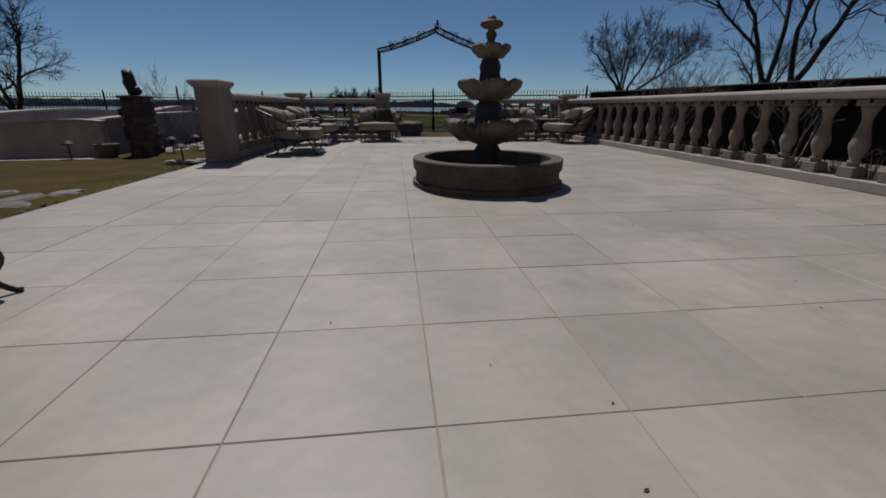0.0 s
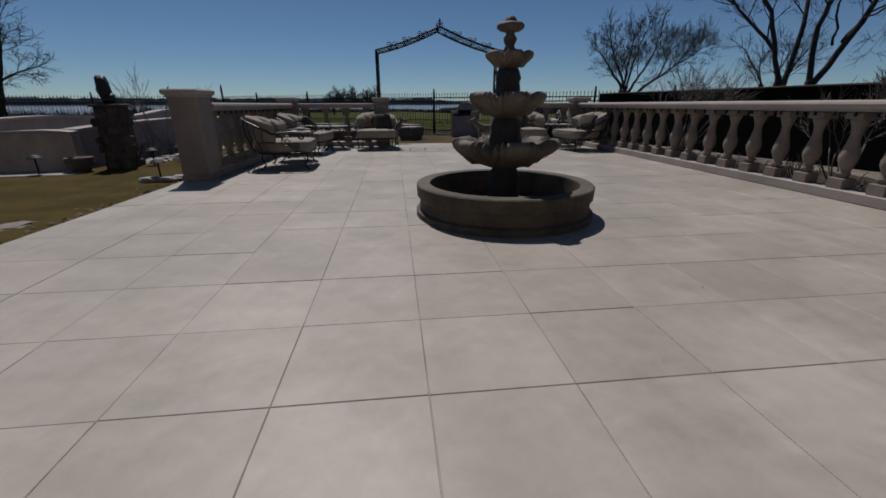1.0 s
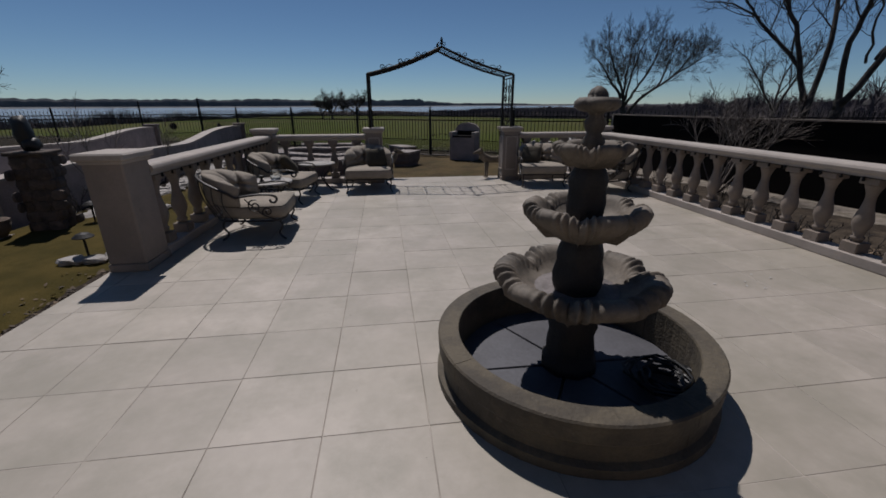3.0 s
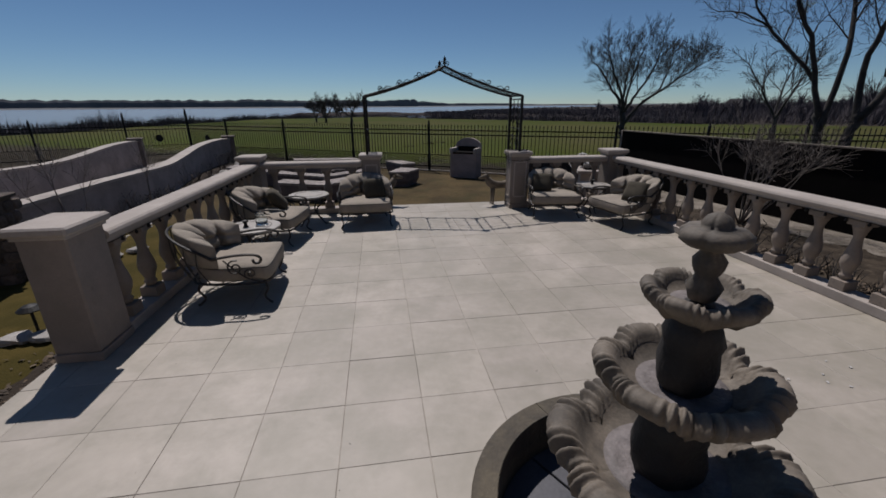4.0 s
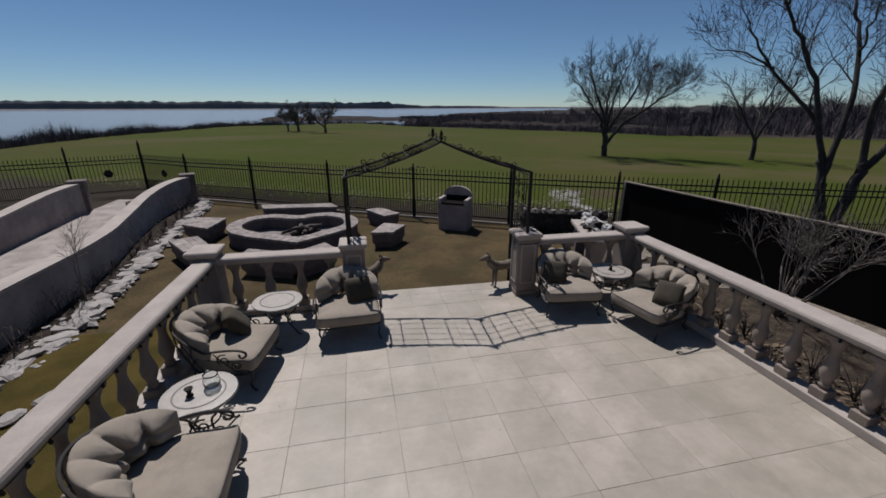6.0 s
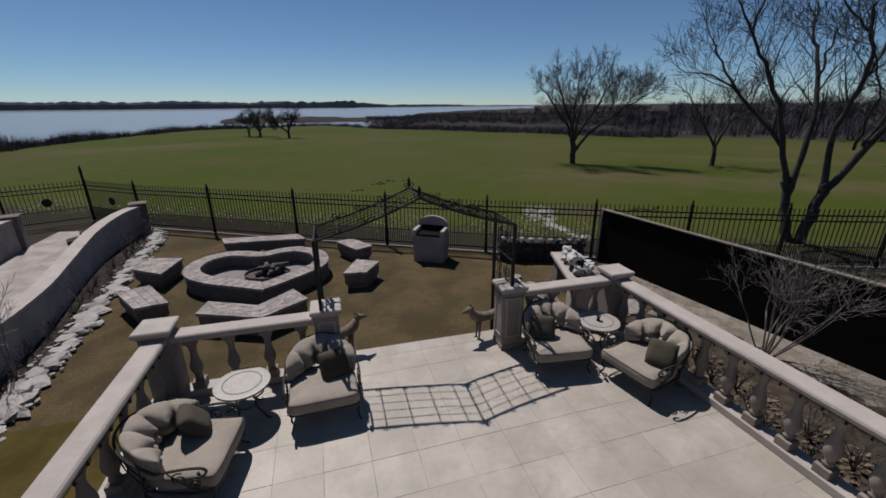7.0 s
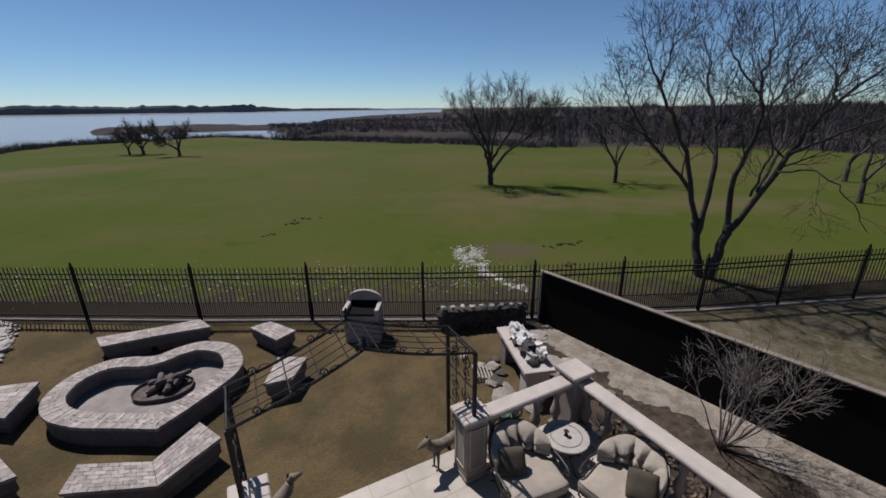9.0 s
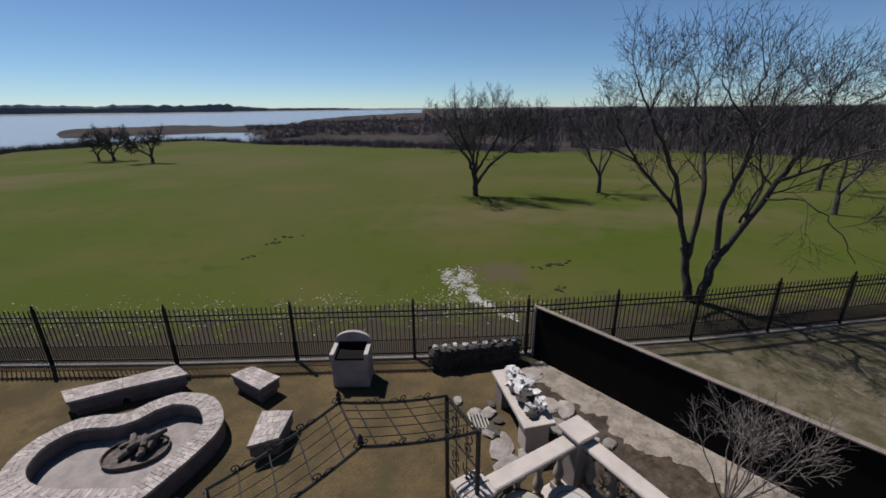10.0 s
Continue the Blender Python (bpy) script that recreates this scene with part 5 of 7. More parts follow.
def stone_table():
    t = thing("stone_table", pose(4.65, 13.22, GROUND, 0, 0, -17), "long stone slab table on brick piers heaped with stones", "table")
    bm = bmesh.new()
    box(bm, (0, 0, 0.66), (0.62, 1.75, 0.08), chamfer=0.01)
    part("slab", bm, CAST, t)
    for y in (-0.62, 0.62):
        bm = bmesh.new()
        box(bm, (0, y, 0.31), (0.46, 0.34, 0.62), chamfer=0.006)
        part("pier", bm, CAST if y < 0 else BRICKSIDE, t)
    rnd = random.Random(4)
    m = pose(4.65, 13.22, GROUND, 0, 0, -17)
    for k in range(16):
        bm = bmesh.new()
        s = (rnd.uniform(0.16, 0.30), rnd.uniform(0.18, 0.36), rnd.uniform(0.10, 0.19))
        blob(bm, (0, 0, 0), s, 300 + k, 0.75, 6, 10)
        o = tagged(mesh_object("loose_stone", bm, WHITEROCK if k % 4 else DARKROCK), "rough white limestone lump on the slab table" if k % 4 else "dark rough stone on the slab table", "stone", "stones on the table")
        o.location = m @ Vector((0.05 + rnd.uniform(-0.13, 0.17), -0.6 + 0.085 * k, 0.70 + s[2] / 2 - 0.012 + (0.08 if k % 3 == 1 else 0)))
    for k, (x, y, a, w, d) in enumerate([(4.0, 13.9, 20, 0.34, 0.26), (3.95, 13.3, 50, 0.3, 0.3), (3.75, 12.45, 10, 0.62, 0.4), (3.9, 12.85, 35, 0.6, 0.42), (4.25, 12.4, 75, 0.5, 0.4), (5.2, 12.75, 30, 0.5, 0.7), (5.42, 13.3, -20, 0.6, 0.5), (5.35, 12.2, 15, 0.62, 0.5), (5.75, 13.0, 40, 0.55, 0.4), (5.65, 12.4, 70, 0.45, 0.4), (5.1, 13.75, 10, 0.5, 0.4),
                                          (5.6, 12.9, 60, 0.28, 0.22), (5.75, 11.9, 10, 0.3, 0.26), (4.95, 12.0, 35, 0.36, 0.3), (5.9, 14.3, 5, 0.6, 0.45), (3.9, 14.4, 70, 0.28, 0.2), (3.2, 12.2, 35, 0.2, 0.16)]):
        bm = bmesh.new()
        blob(bm, (0, 0, 0), (w, d, 0.07), 500 + k, 0.2, 4, 9, Matrix.Rotation(radians(a), 4, "Z"))
        o = tagged(mesh_object("flagstone", bm, FLAG), "loose rough-edged flagstone lying on the ground", "stone", "loose flagstones")
        o.location = (x, y, GROUND + 0.03)

    for k in range(5):
        bm = bmesh.new()
        blob(bm, (0, 0, 0), (rnd.uniform(0.2, 0.34), rnd.uniform(0.16, 0.26), rnd.uniform(0.06, 0.1)), 620 + k, 0.35, 5, 9)
        o = tagged(mesh_object("loose_stone", bm, DARKROCK if k % 3 else FLAG), "rough grey stone heaped beside the slab table", "stone", "stones beside the table")
        o.location = m @ Vector((-0.42 - 0.16 * (k % 2) + rnd.uniform(-0.04, 0.04), -0.35 + 0.24 * k, 0.035))


stone_table()


t = thing("wire_rack", pose(4.1, 13.55, GROUND, 0, 14, -20), "white slatted metal rack leaning against the slab table", "rack")
for e in (-1, 1):
    bm = bmesh.new()
    tube(bm, [(-0.42, e * 0.2, 0.02), (0.0, e * 0.2, 0.02)], 0.012, 6)
    part("side_bar", bm, ROCKONE, t)
for k in range(6):
    bm = bmesh.new()
    box(bm, (-0.40 + 0.076 * k, 0, 0.035), (0.03, 0.42, 0.012))
    part("slat", bm, ROCKONE, t)

# ---- garden walls beside the path ----
def wavy_wall(line, label, h0, h1, thick=0.26, mat=STUCCO, pier=True):
    t = thing("garden_wall", pose(0, 0, 0), label, "garden wall", "stucco walls along the path")
    pts = smooth_line([(*p, 0) for p in line], 8)
    n = len(pts)
    bm, cm = bmesh.new(), bmesh.new()
    rows, caps = [], []
    for i, p in enumerate(pts):
        a = (pts[min(i + 1, n - 1)] - pts[max(i - 1, 0)]).normalized()
        s = Vector((-a.y, a.x, 0))
        f = i / (n - 1)
        z = h0 + (h1 - h0) * f + 0.07 * math.sin(f * 9)
        l, r = p + s * thick / 2, p - s * thick / 2
        rows.append([bm.verts.new((l.x, l.y, GROUND - 0.1)), bm.verts.new((r.x, r.y, GROUND - 0.1)), bm.verts.new((r.x, r.y, z)), bm.verts.new((l.x, l.y, z))])
        l, r = p + s * (thick / 2 + 0.03), p - s * (thick / 2 + 0.03)
        caps.append([cm.verts.new((l.x, l.y, z + 0.001)), cm.verts.new((r.x, r.y, z + 0.001)), cm.verts.new((r.x, r.y, z + 0.05)), cm.verts.new((l.x, l.y, z + 0.05))])
    for b, rr in ((bm, rows), (cm, caps)):
        for u, v in zip(rr, rr[1:]):
            for k in range(4):
                b.faces.new((u[k], u[(k + 1) % 4], v[(k + 1) % 4], v[k]))
        b.faces.new(rr[0][::-1])
        b.faces.new(rr[-1])
        bmesh.ops.recalc_face_normals(b, faces=b.faces)
    part("wall_body", bm, mat, t)
    part("coping", cm, CAST, t)
    if not pier:
        return
    bm = bmesh.new()
    e = pts[-1]
    box(bm, (e.x, e.y, (h1 + 0.12 + GROUND) / 2), (0.42, 0.42, h1 + 0.12 - GROUND), 20, 0.01)
    box(bm, (e.x, e.y, h1 + 0.15), (0.5, 0.5, 0.06), 20, 0.01)
    part("end_pier", bm, BRICKSIDE, t)


wavy_wall([(-5.95, 9.0), (-5.72, 11.0), (-5.72, 13.0), (-5.95, 14.8), (-6.35, 16.6), (-6.72, 18.6), (-6.78, 20.3), (-6.65, 21.6)], "curving white stucco garden wall with a pale coping", 0.52, 0.70)
wavy_wall([(-8.3, 9.4), (-8.6, 12.0), (-8.85, 14.5), (-9.1, 16.5), (-9.35, 18.5), (-9.6, 20.6)], "curving white stucco garden wall across the path", 0.60, 0.72)
wavy_wall([(-16.0, 7.4), (-11.0, 8.0), (-7.6, 8.5), (-5.75, 8.85)], "low pale stucco garden wall across the lawn", 0.42, 0.46, mat=PALESTUCCO, pier=False)
bm = bmesh.new()
prism(bm, [(-8.4, 9.6), (-5.95, 9.2), (-5.85, 13.0), (-6.5, 16.6), (-6.85, 20.2), (-6.9, 22.0), (-9.5, 22.4), (-9.4, 18.5), (-8.7, 12.0)], -0.3, GROUND + 0.02)
tagged(mesh_object("path", bm, CONCRETE), "sunlit pale path between the stucco walls", "path", kind="structure")
bm = bmesh.new()
prism(bm, [(-5.62, 9.4), (-5.15, 9.6), (-5.05, 11.5), (-5.2, 13.6), (-5.55, 16.6), (-5.95, 20.4), (-6.55, 21.8), (-6.62, 20.3), (-6.55, 18.6), (-6.2, 16.6), (-5.78, 14.7), (-5.58, 13.0), (-5.56, 11.0)], -0.25, GROUND + 0.03)
tagged(mesh_object("flower_bed", bm, SOIL), "dark mulched bed at the foot of the stucco wall", "flower bed", kind="structure")
bm = bmesh.new()
prism(bm, [(-16, 6.9), (-5.4, 8.1), (-5.4, 8.6), (-7.6, 8.4), (-16, 7.3)], -0.3, GROUND + 0.056)
tagged(mesh_object("walkway", bm, CONCRETE), "narrow pale concrete walk beside the lawn", "path", kind="structure")
bm = bmesh.new()
prism(bm, [(-16, -6), (-5.58, -6), (-5.55, 8.1), (-16, 6.95)], -0.3, GROUND + 0.046)
tagged(mesh_object("side_lawn", bm, GRASSDRY), "patchy dormant brown lawn reaching to the walk", "lawn", kind="structure")
bm = bmesh.new()
prism(bm, [(10.0, -6), (25.0, -6), (24.6, 8.1), (15.3, 11.5), (6.7, 14.85), (7.9, 8.5)], -0.3, GROUND + 0.006)
tagged(mesh_object("dry_ground", bm, material("thin_grass", (0.092, 0.078, 0.052), (0.052, 0.047, 0.025), 0.97, 2.0, 40, 0.8, mix=0.5, stain=((0.130, 0.113, 0.088), 2.4, 0.55), grain=0.8, spec=0.08)), "thin brown grass beyond the screen wall", "ground", kind="structure")

rnd = random.Random(21)
edge = smooth_line([(-5.1, 9.6, 0), (-4.95, 11.4, 0), (-5.12, 13.4, 0), (-5.45, 16.6, 0), (-5.85, 20.3, 0), (-6.3, 21.5, 0)], 40)
k, last = 0, None
border = thing("rock_border", pose(0, 0, 0), "border of flat white limestone rocks edging the bed", "rock border")
for p in edge:
    if last is None or (p - last).length > 0.21:
        last = p
        bm = bmesh.new()
        blob(bm, (0, 0, 0), (rnd.uniform(0.26, 0.56), rnd.uniform(0.22, 0.44), rnd.uniform(0.08, 0.15)), 700 + k, 0.45, 4, 9)
        o = part("rock", bm, ROCKONE, border)
        o.location = (p.x + rnd.uniform(-0.10, 0.10), p.y, GROUND + 0.045)
        k += 1

bm = bmesh.new()
for k in range(700):
    p = rnd.choice(edge)
    s = rnd.uniform(0.03, 0.11)
    blob(bm, (p.x + rnd.gauss(-0.02, 0.13), p.y + rnd.uniform(-.1, .1), GROUND + 0.035 + s * 0.1), (s, s * rnd.uniform(0.7, 1.3), s * 0.55), 1500 + k, 0.35, 3, 6)
tagged(mesh_object("rock_chips", bm, ROCK), "small white limestone chips filling the rock border", "rocks", kind="stuff")
bm = bmesh.new()
for k in range(900):
    f = rnd.random()
    p = edge[int(f * (len(edge) - 1))]
    q = Vector((p.x - rnd.uniform(0.1, 0.55), p.y + rnd.uniform(-.1, .1), GROUND + 0.034))
    a = rnd.uniform(0, 6.283)
    d = Vector((math.cos(a), math.sin(a), rnd.uniform(0.0, 0.5))) * rnd.uniform(0.03, 0.13)
    tube(bm, [q, q + d], 0.004, 3, taper=[0.006, 0.002])
tagged(mesh_object("leaf_litter", bm, TWIG), "dry stalks and leaf litter on the dark bed", "leaf litter", kind="stuff")
bm = bmesh.new()
for k in range(2600):
    y = rnd.uniform(0, 11.4)
    q = Vector((right_x(y) + rnd.uniform(0.16, 1.1), y, GROUND + 0.012))
    a = rnd.uniform(0, 6.283)
    d = Vector((math.cos(a), math.sin(a), rnd.uniform(0.0, 0.7))) * rnd.uniform(0.03, 0.12)
    w = Vector((-d.y, d.x, rnd.uniform(-.02, .02))) * rnd.uniform(0.15, 0.4)
    bm.faces.new([bm.verts.new(v) for v in (q, q + d * 0.5 + w, q + d, q + d * 0.5 - w)])
tagged(mesh_object("fallen_leaves", bm, material("dry_leaf", (0.125, 0.0885, 0.0547), (0.0677, 0.0469, 0.0312), 0.9, 3, 30, 0.2, island=0.6)), "fallen brown leaves behind the balustrade", "leaves", kind="stuff")


def twig_tuft(bm, c, h, n, rnd, spread=0.5, r=0.006):
    """Bare stems fanning up from a point."""
    for _ in range(n):
        a = rnd.uniform(0, 6.283)
        s = rnd.uniform(0.1, spread) * h
        hh = h * rnd.uniform(0.5, 1)
        mid = Vector((c[0] + 0.4 * s * math.cos(a), c[1] + 0.4 * s * math.sin(a), c[2] + 0.55 * hh))
        tip = Vector((c[0] + s * math.cos(a + rnd.uniform(-.4, .4)), c[1] + s * math.sin(a), c[2] + hh))
        tube(bm, [c, mid, tip], r, 4, taper=[r, r * 0.8, r * 0.35])
        for _ in range(3):
            f = rnd.uniform(0.3, 0.95)
            q = mid.lerp(tip, f)
            tube(bm, [q, q + Vector((rnd.uniform(-.25, .25), rnd.uniform(-.25, .25), rnd.uniform(0.05, .3))) * h * 0.5], r * 0.5, 3)


def small_plant(x, y, h, n, seed, label, mat, z=GROUND):
    bm = bmesh.new()
    twig_tuft(bm, (0, 0, 0), h, n, random.Random(seed), 0.6, 0.007)
    o = tagged(mesh_object("bare_shrub", bm, mat), label, "shrub", "bare shrubs")
    o.location = (x, y, z)


for k in range(34):
    f = k / 33
    p = edge[int(f * (len(edge) - 1))]
    small_plant(p.x - 0.33 - 0.2 * rnd.random(), p.y, rnd.uniform(0.25, 0.7), 8, 40 + k, "leafless rose shrub in the mulched bed", BARK if k % 3 else TWIG)
for k in range(44):
    y = 0.8 + k * 0.245
    small_plant(right_x(y) + 0.26 + 0.45 * rnd.random(), y, rnd.uniform(0.25, 0.6), 10, 80 + k, "leafless shrub behind the balustrade", BARK)


# ---- things on the lawn ----
def path_light(x, y, h=0.27):
    t = thing("path_light", pose(x, y, GROUND + 0.05), "dark metal mushroom path light in the grass", "garden light", "path lights")
    bm = bmesh.new()
    tube(bm, [(0, 0, 0), (0, 0, h)], 0.013, 8)
    part("stem", bm, IRON, t)
    bm = bmesh.new()
    lathe(bm, [(0.02, h - 0.02), (0.10, h - 0.01), (0.105, h), (0.06, h + 0.035), (0.01, h + 0.05)], 18)
    part("shade", bm, IRON, t)


for x, y in ((-3.7, 7.42), (-6.0, 8.2), (-4.55, 9.8), (-4.75, 9.2)):
    path_light(x, y)
for k, (x, y) in enumerate([(-3.55, 7.30), (-3.4, 7.45), (-3.78, 7.28), (-3.3, 7.8), (-4.3, 9.6), (-4.1, 9.9)]):
    bm = bmesh.new()
    blob(bm, (0, 0, 0), (0.3, 0.22, 0.08), 900 + k, 0.25, 4, 9)
    o = tagged(mesh_object("flagstone", bm, ROCKONE), "flat pale stone lying in the grass", "stone", "stones on the lawn")
    o.location = (x, y, GROUND + 0.085)


def pedestal_bust():
    t = thing("stone_pedestal", pose(-5.12, 8.95, GROUND + 0.03, 0, 0, 8), "square pedestal of brown stacked fieldstone with a slab top", "pedestal")
    bm = bmesh.new()
    box(bm, (0, 0, 0.53), (0.38, 0.38, 1.06), chamfer=0.01)
    part("core", bm, PEDESTAL, t)
    r2 = random.Random(6)
    for row in range(7):
        for side in range(4):
            off = -0.20
            while off < 0.17:
                w = r2.uniform(0.13, 0.24)
                bm = bmesh.new()
                blob(bm, (0, 0, 0), (w, 0.055, 0.15), r2.randint(0, 9999), 0.10, 4, 8, Matrix.Identity(4))
                o = part("stone", bm, PEDESTAL, t)
                c = Matrix.Rotation(side * math.pi / 2, 4, "Z") @ Vector((off + w / 2, -0.187, 0.075 + row * 0.147))
                o.matrix_basis = Matrix.Translation(c) @ Matrix.Rotation(side * math.pi / 2, 4, "Z")
                off += w
    bm = bmesh.new()
    box(bm, (0, 0, 1.085), (0.46, 0.46, 0.05), chamfer=0.012)
    part("slab", bm, PEDESTAL, t)
    bm = bmesh.new()
    blob(bm, (0, 0, 0.23), (0.20, 0.18, 0.46), 77, 0.2, 8, 14, Matrix.Rotation(-0.08, 4, "Y"))
    blob(bm, (0.06, 0, 0.085), (0.19, 0.2, 0.17), 78, 0.2, 8, 12)
    o = tagged(mesh_object("sculpture", bm, BRONZE, True), "dark bronze abstract sculpture standing on a stone pedestal", "sculpture")
    o.matrix_world = pose(-5.15, 8.95, GROUND + 0.03 + 1.11)


pedestal_bust()


def pot(x, y, r, h, label, mat=DARKROCK):
    t = thing("plant_pot", pose(x, y, GROUND + 0.05), label, "pot", "garden pots")
    bm = bmesh.new()
    lathe(bm, [(0.6 * r, 0), (0.9 * r, 0.4 * h), (r, 0.8 * h), (0.92 * r, 0.9 * h), (r * 1.02, h), (0.9 * r, h), (0.8 * r, 0.85 * h)], 20)
    part("bowl", bm, mat, t, smooth=True)


pot(-5.52, 8.45, 0.2, 0.24, "low brown clay planter beside the pedestal", TERRA)
pot(-7.5, 19.6, 0.30, 0.42, "round black planter standing on the pale path")
pot(-7.9, 20.9, 0.22, 0.3, "small dark planter by the gate")


pot(3.45, 12.2, 0.12, 0.24, "small dark green pot behind the balustrade", material("green_glaze", (0.020, 0.050, 0.026), (0.014, 0.034, 0.020), 0.4, 8, 60, 0.05))


# ---- yard statues ----
def dog_statue(m, label):
    bm = bmesh.new()
    tube(bm, smooth_line([(-0.27, 0, 0.40), (-0.15, 0, 0.42), (0.0, 0, 0.41), (0.17, 0, 0.42), (0.27, 0, 0.47), (0.33, 0, 0.56)], 4), 0.08, 10,
         taper=[0.05, 0.07, 0.08, 0.085, 0.09, 0.088, 0.085, 0.082, 0.08, 0.08, 0.082, 0.085, 0.09, 0.092, 0.09, 0.088, 0.085, 0.08, 0.07, 0.062, 0.055])
    tube(bm, [(0.31, 0, 0.585), (0.37, 0, 0.60), (0.43, 0, 0.585), (0.52, 0, 0.565)], 0.05, 8, taper=[0.045, 0.062, 0.045, 0.018])
    for e in (-1, 1):
        tube(bm, [(0.34, e * 0.035, 0.63), (0.335, e * 0.045, 0.70)], 0.02, 5, taper=[0.026, 0.004])
        tube(bm, [(0.20, e * 0.05, 0.40), (0.20, e * 0.055, 0.22), (0.205, e * 0.055, 0.02), (0.245, e * 0.055, 0.015)], 0.02, 6, taper=[0.04, 0.024, 0.017, 0.015])
        tube(bm, [(-0.24, e * 0.05, 0.40), (-0.20, e * 0.055, 0.27), (-0.28, e * 0.055, 0.16), (-0.26, e * 0.055, 0.02), (-0.22, e * 0.055, 0.015)], 0.02, 6, taper=[0.055, 0.038, 0.02, 0.017, 0.015])
    tube(bm, [(-0.28, 0, 0.42), (-0.38, 0, 0.33), (-0.43, 0, 0.20), (-0.45, 0, 0.13)], 0.03, 8, taper=[0.025, 0.045, 0.045, 0.01])
    o = tagged(mesh_object("animal_statue", bm, FUR, True), label, "statue", "lawn statues")
    o.matrix_world = m


dog_statue(pose(2.13, 11.86, -0.012, 0, 0, 188), "plain tan dog-shaped yard statue beside the gate pillar")
dog_statue(pose(-0.42, 11.93, -0.012, 0, 0, 25), "plain tan dog-shaped yard statue beside the gate pillar")

# ---- trees ----
def limb(bm, p, d, r, ln, level, rnd, up, spread, kids, least, clear=0.3, reach=1.0, fine=(2,)):
    """A bare wavering limb and, from it, its smaller limbs."""
    segs = 6 if ln > 1.2 else (5 if level > 1 else 3)
    pts, rad = [p.copy()], [r]
    sway = Vector((rnd.gauss(0, 1), rnd.gauss(0, 1), rnd.gauss(0, 0.6))) * 0.07
    for i in range(segs):
        if i == segs // 2:
            sway = -sway * rnd.uniform(0.4, 1.2)
        d = (d + sway + Vector((rnd.gauss(0, 0.07), rnd.gauss(0, 0.07), rnd.gauss(0, 0.05) + up))).normalized()
        p = p + d * ln / segs
        pts.append(p.copy())
        rad.append(max(r * (1 - 0.45 * (i + 1) / segs), least * 0.7))
    tube(bm, pts, r, 8 if level > 4 else (5 if level > 2 else 3), taper=rad)
    if level <= 0:
        return
    turn = rnd.uniform(0, 6.283)
    kids = kids + 1 if level in fine else kids
    for k in range(kids + 1):
        end = k == kids
        f = 1.0 if end else clear + (0.97 - clear) * (k + rnd.uniform(0.1, 0.9)) / kids
        i = min(int(f * segs), segs - 1)
        q = pts[i].lerp(pts[i + 1], f * segs - i)
        way = (pts[i + 1] - pts[i]).normalized()
        turn += 2.4 + rnd.uniform(-0.5, 0.5)
        ax = way.orthogonal().normalized()
        ax.rotate(Matrix.Rotation(turn, 3, way))
        nd = way.copy()
        nd.rotate(Matrix.Rotation(radians(rnd.uniform(5, 22) if end else rnd.uniform(spread * 0.65, spread * 1.3)), 3, ax))
        nr = max((rad[-1] * 0.95) if end else (rad[i] * rnd.uniform(0.5, 0.68)), least)
        nl = ln * (rnd.uniform(0.58, 0.7) if end else rnd.uniform(0.5, 0.72) * (1.12 - 0.3 * f))
        limb(bm, q, nd, nr, nl * reach, level - 1, rnd, up, spread, kids, least, 0.3, reach, fine)


def bare_tree(x, y, stems, seed, label, group, up=0.02, spread=40, kids=3, least=0.006, z=None, mat=BARK, trunk=None, reach=1.0, fine=(2,)):
    """stems: direction, radius, length and number of forks of each main limb; trunk: height and radius of a single foot."""
    t = thing("bare_tree", pose(x, y, land(x, y) - 0.05 if z is None else z), label, "tree", group)
    rnd = random.Random(seed)
    tr, cr = bmesh.new(), bmesh.new()
    foot = Vector((0, 0, 0))
    if trunk:
        h, r = trunk
        foot = Vector((rnd.uniform(-.08, .08) * h, rnd.uniform(-.05, .05) * h, h))
        tube(tr, [(0, 0, 0), (0.02, 0, h * 0.12), foot * 0.55 + Vector((0.05 * h, 0, 0)), foot], r, 9, taper=[r * 1.5, r * 1.12, r, r * 0.95])
    for d, r, ln, lev in stems:
        d = Vector(d).normalized()
        if trunk:
            limb(cr, foot - d * 0.06, d, r, ln, lev, rnd, up, spread, kids, least, 0.4, reach, fine)
            continue
        pts, rad = [Vector((d.x * 0.05, d.y * 0.05, 0))], [r * 1.35]
        side = Vector((rnd.gauss(0, 1), rnd.gauss(0, 1), 0)) * 0.05
        for i in range(5):
            d = (d + side * (1 if i < 2 else -1) + Vector((rnd.gauss(0, 0.04), rnd.gauss(0, 0.04), 0.02 * i))).normalized()
            pts.append(pts[-1] + d * ln * 0.72 / 5)
            rad.append(r * (1 - 0.05 * i))
        tube(tr, pts, r, 9, taper=rad)
        limb(cr, pts[-1] - d * 0.02, d, rad[-1] * 0.97, ln * 0.58, lev, rnd, up, spread, kids, least, 0.4, reach, fine)
    part("trunk", tr, mat, t, smooth=True)
    part("crown", cr, mat, t, "fine leafless branches")
    return t


R = Vector((0.47, -0.88, 0))          # the way the big tree spreads


def off(f, away, h):
    return Vector((f * R.x + away * R.y, f * R.y - away * R.x, h))


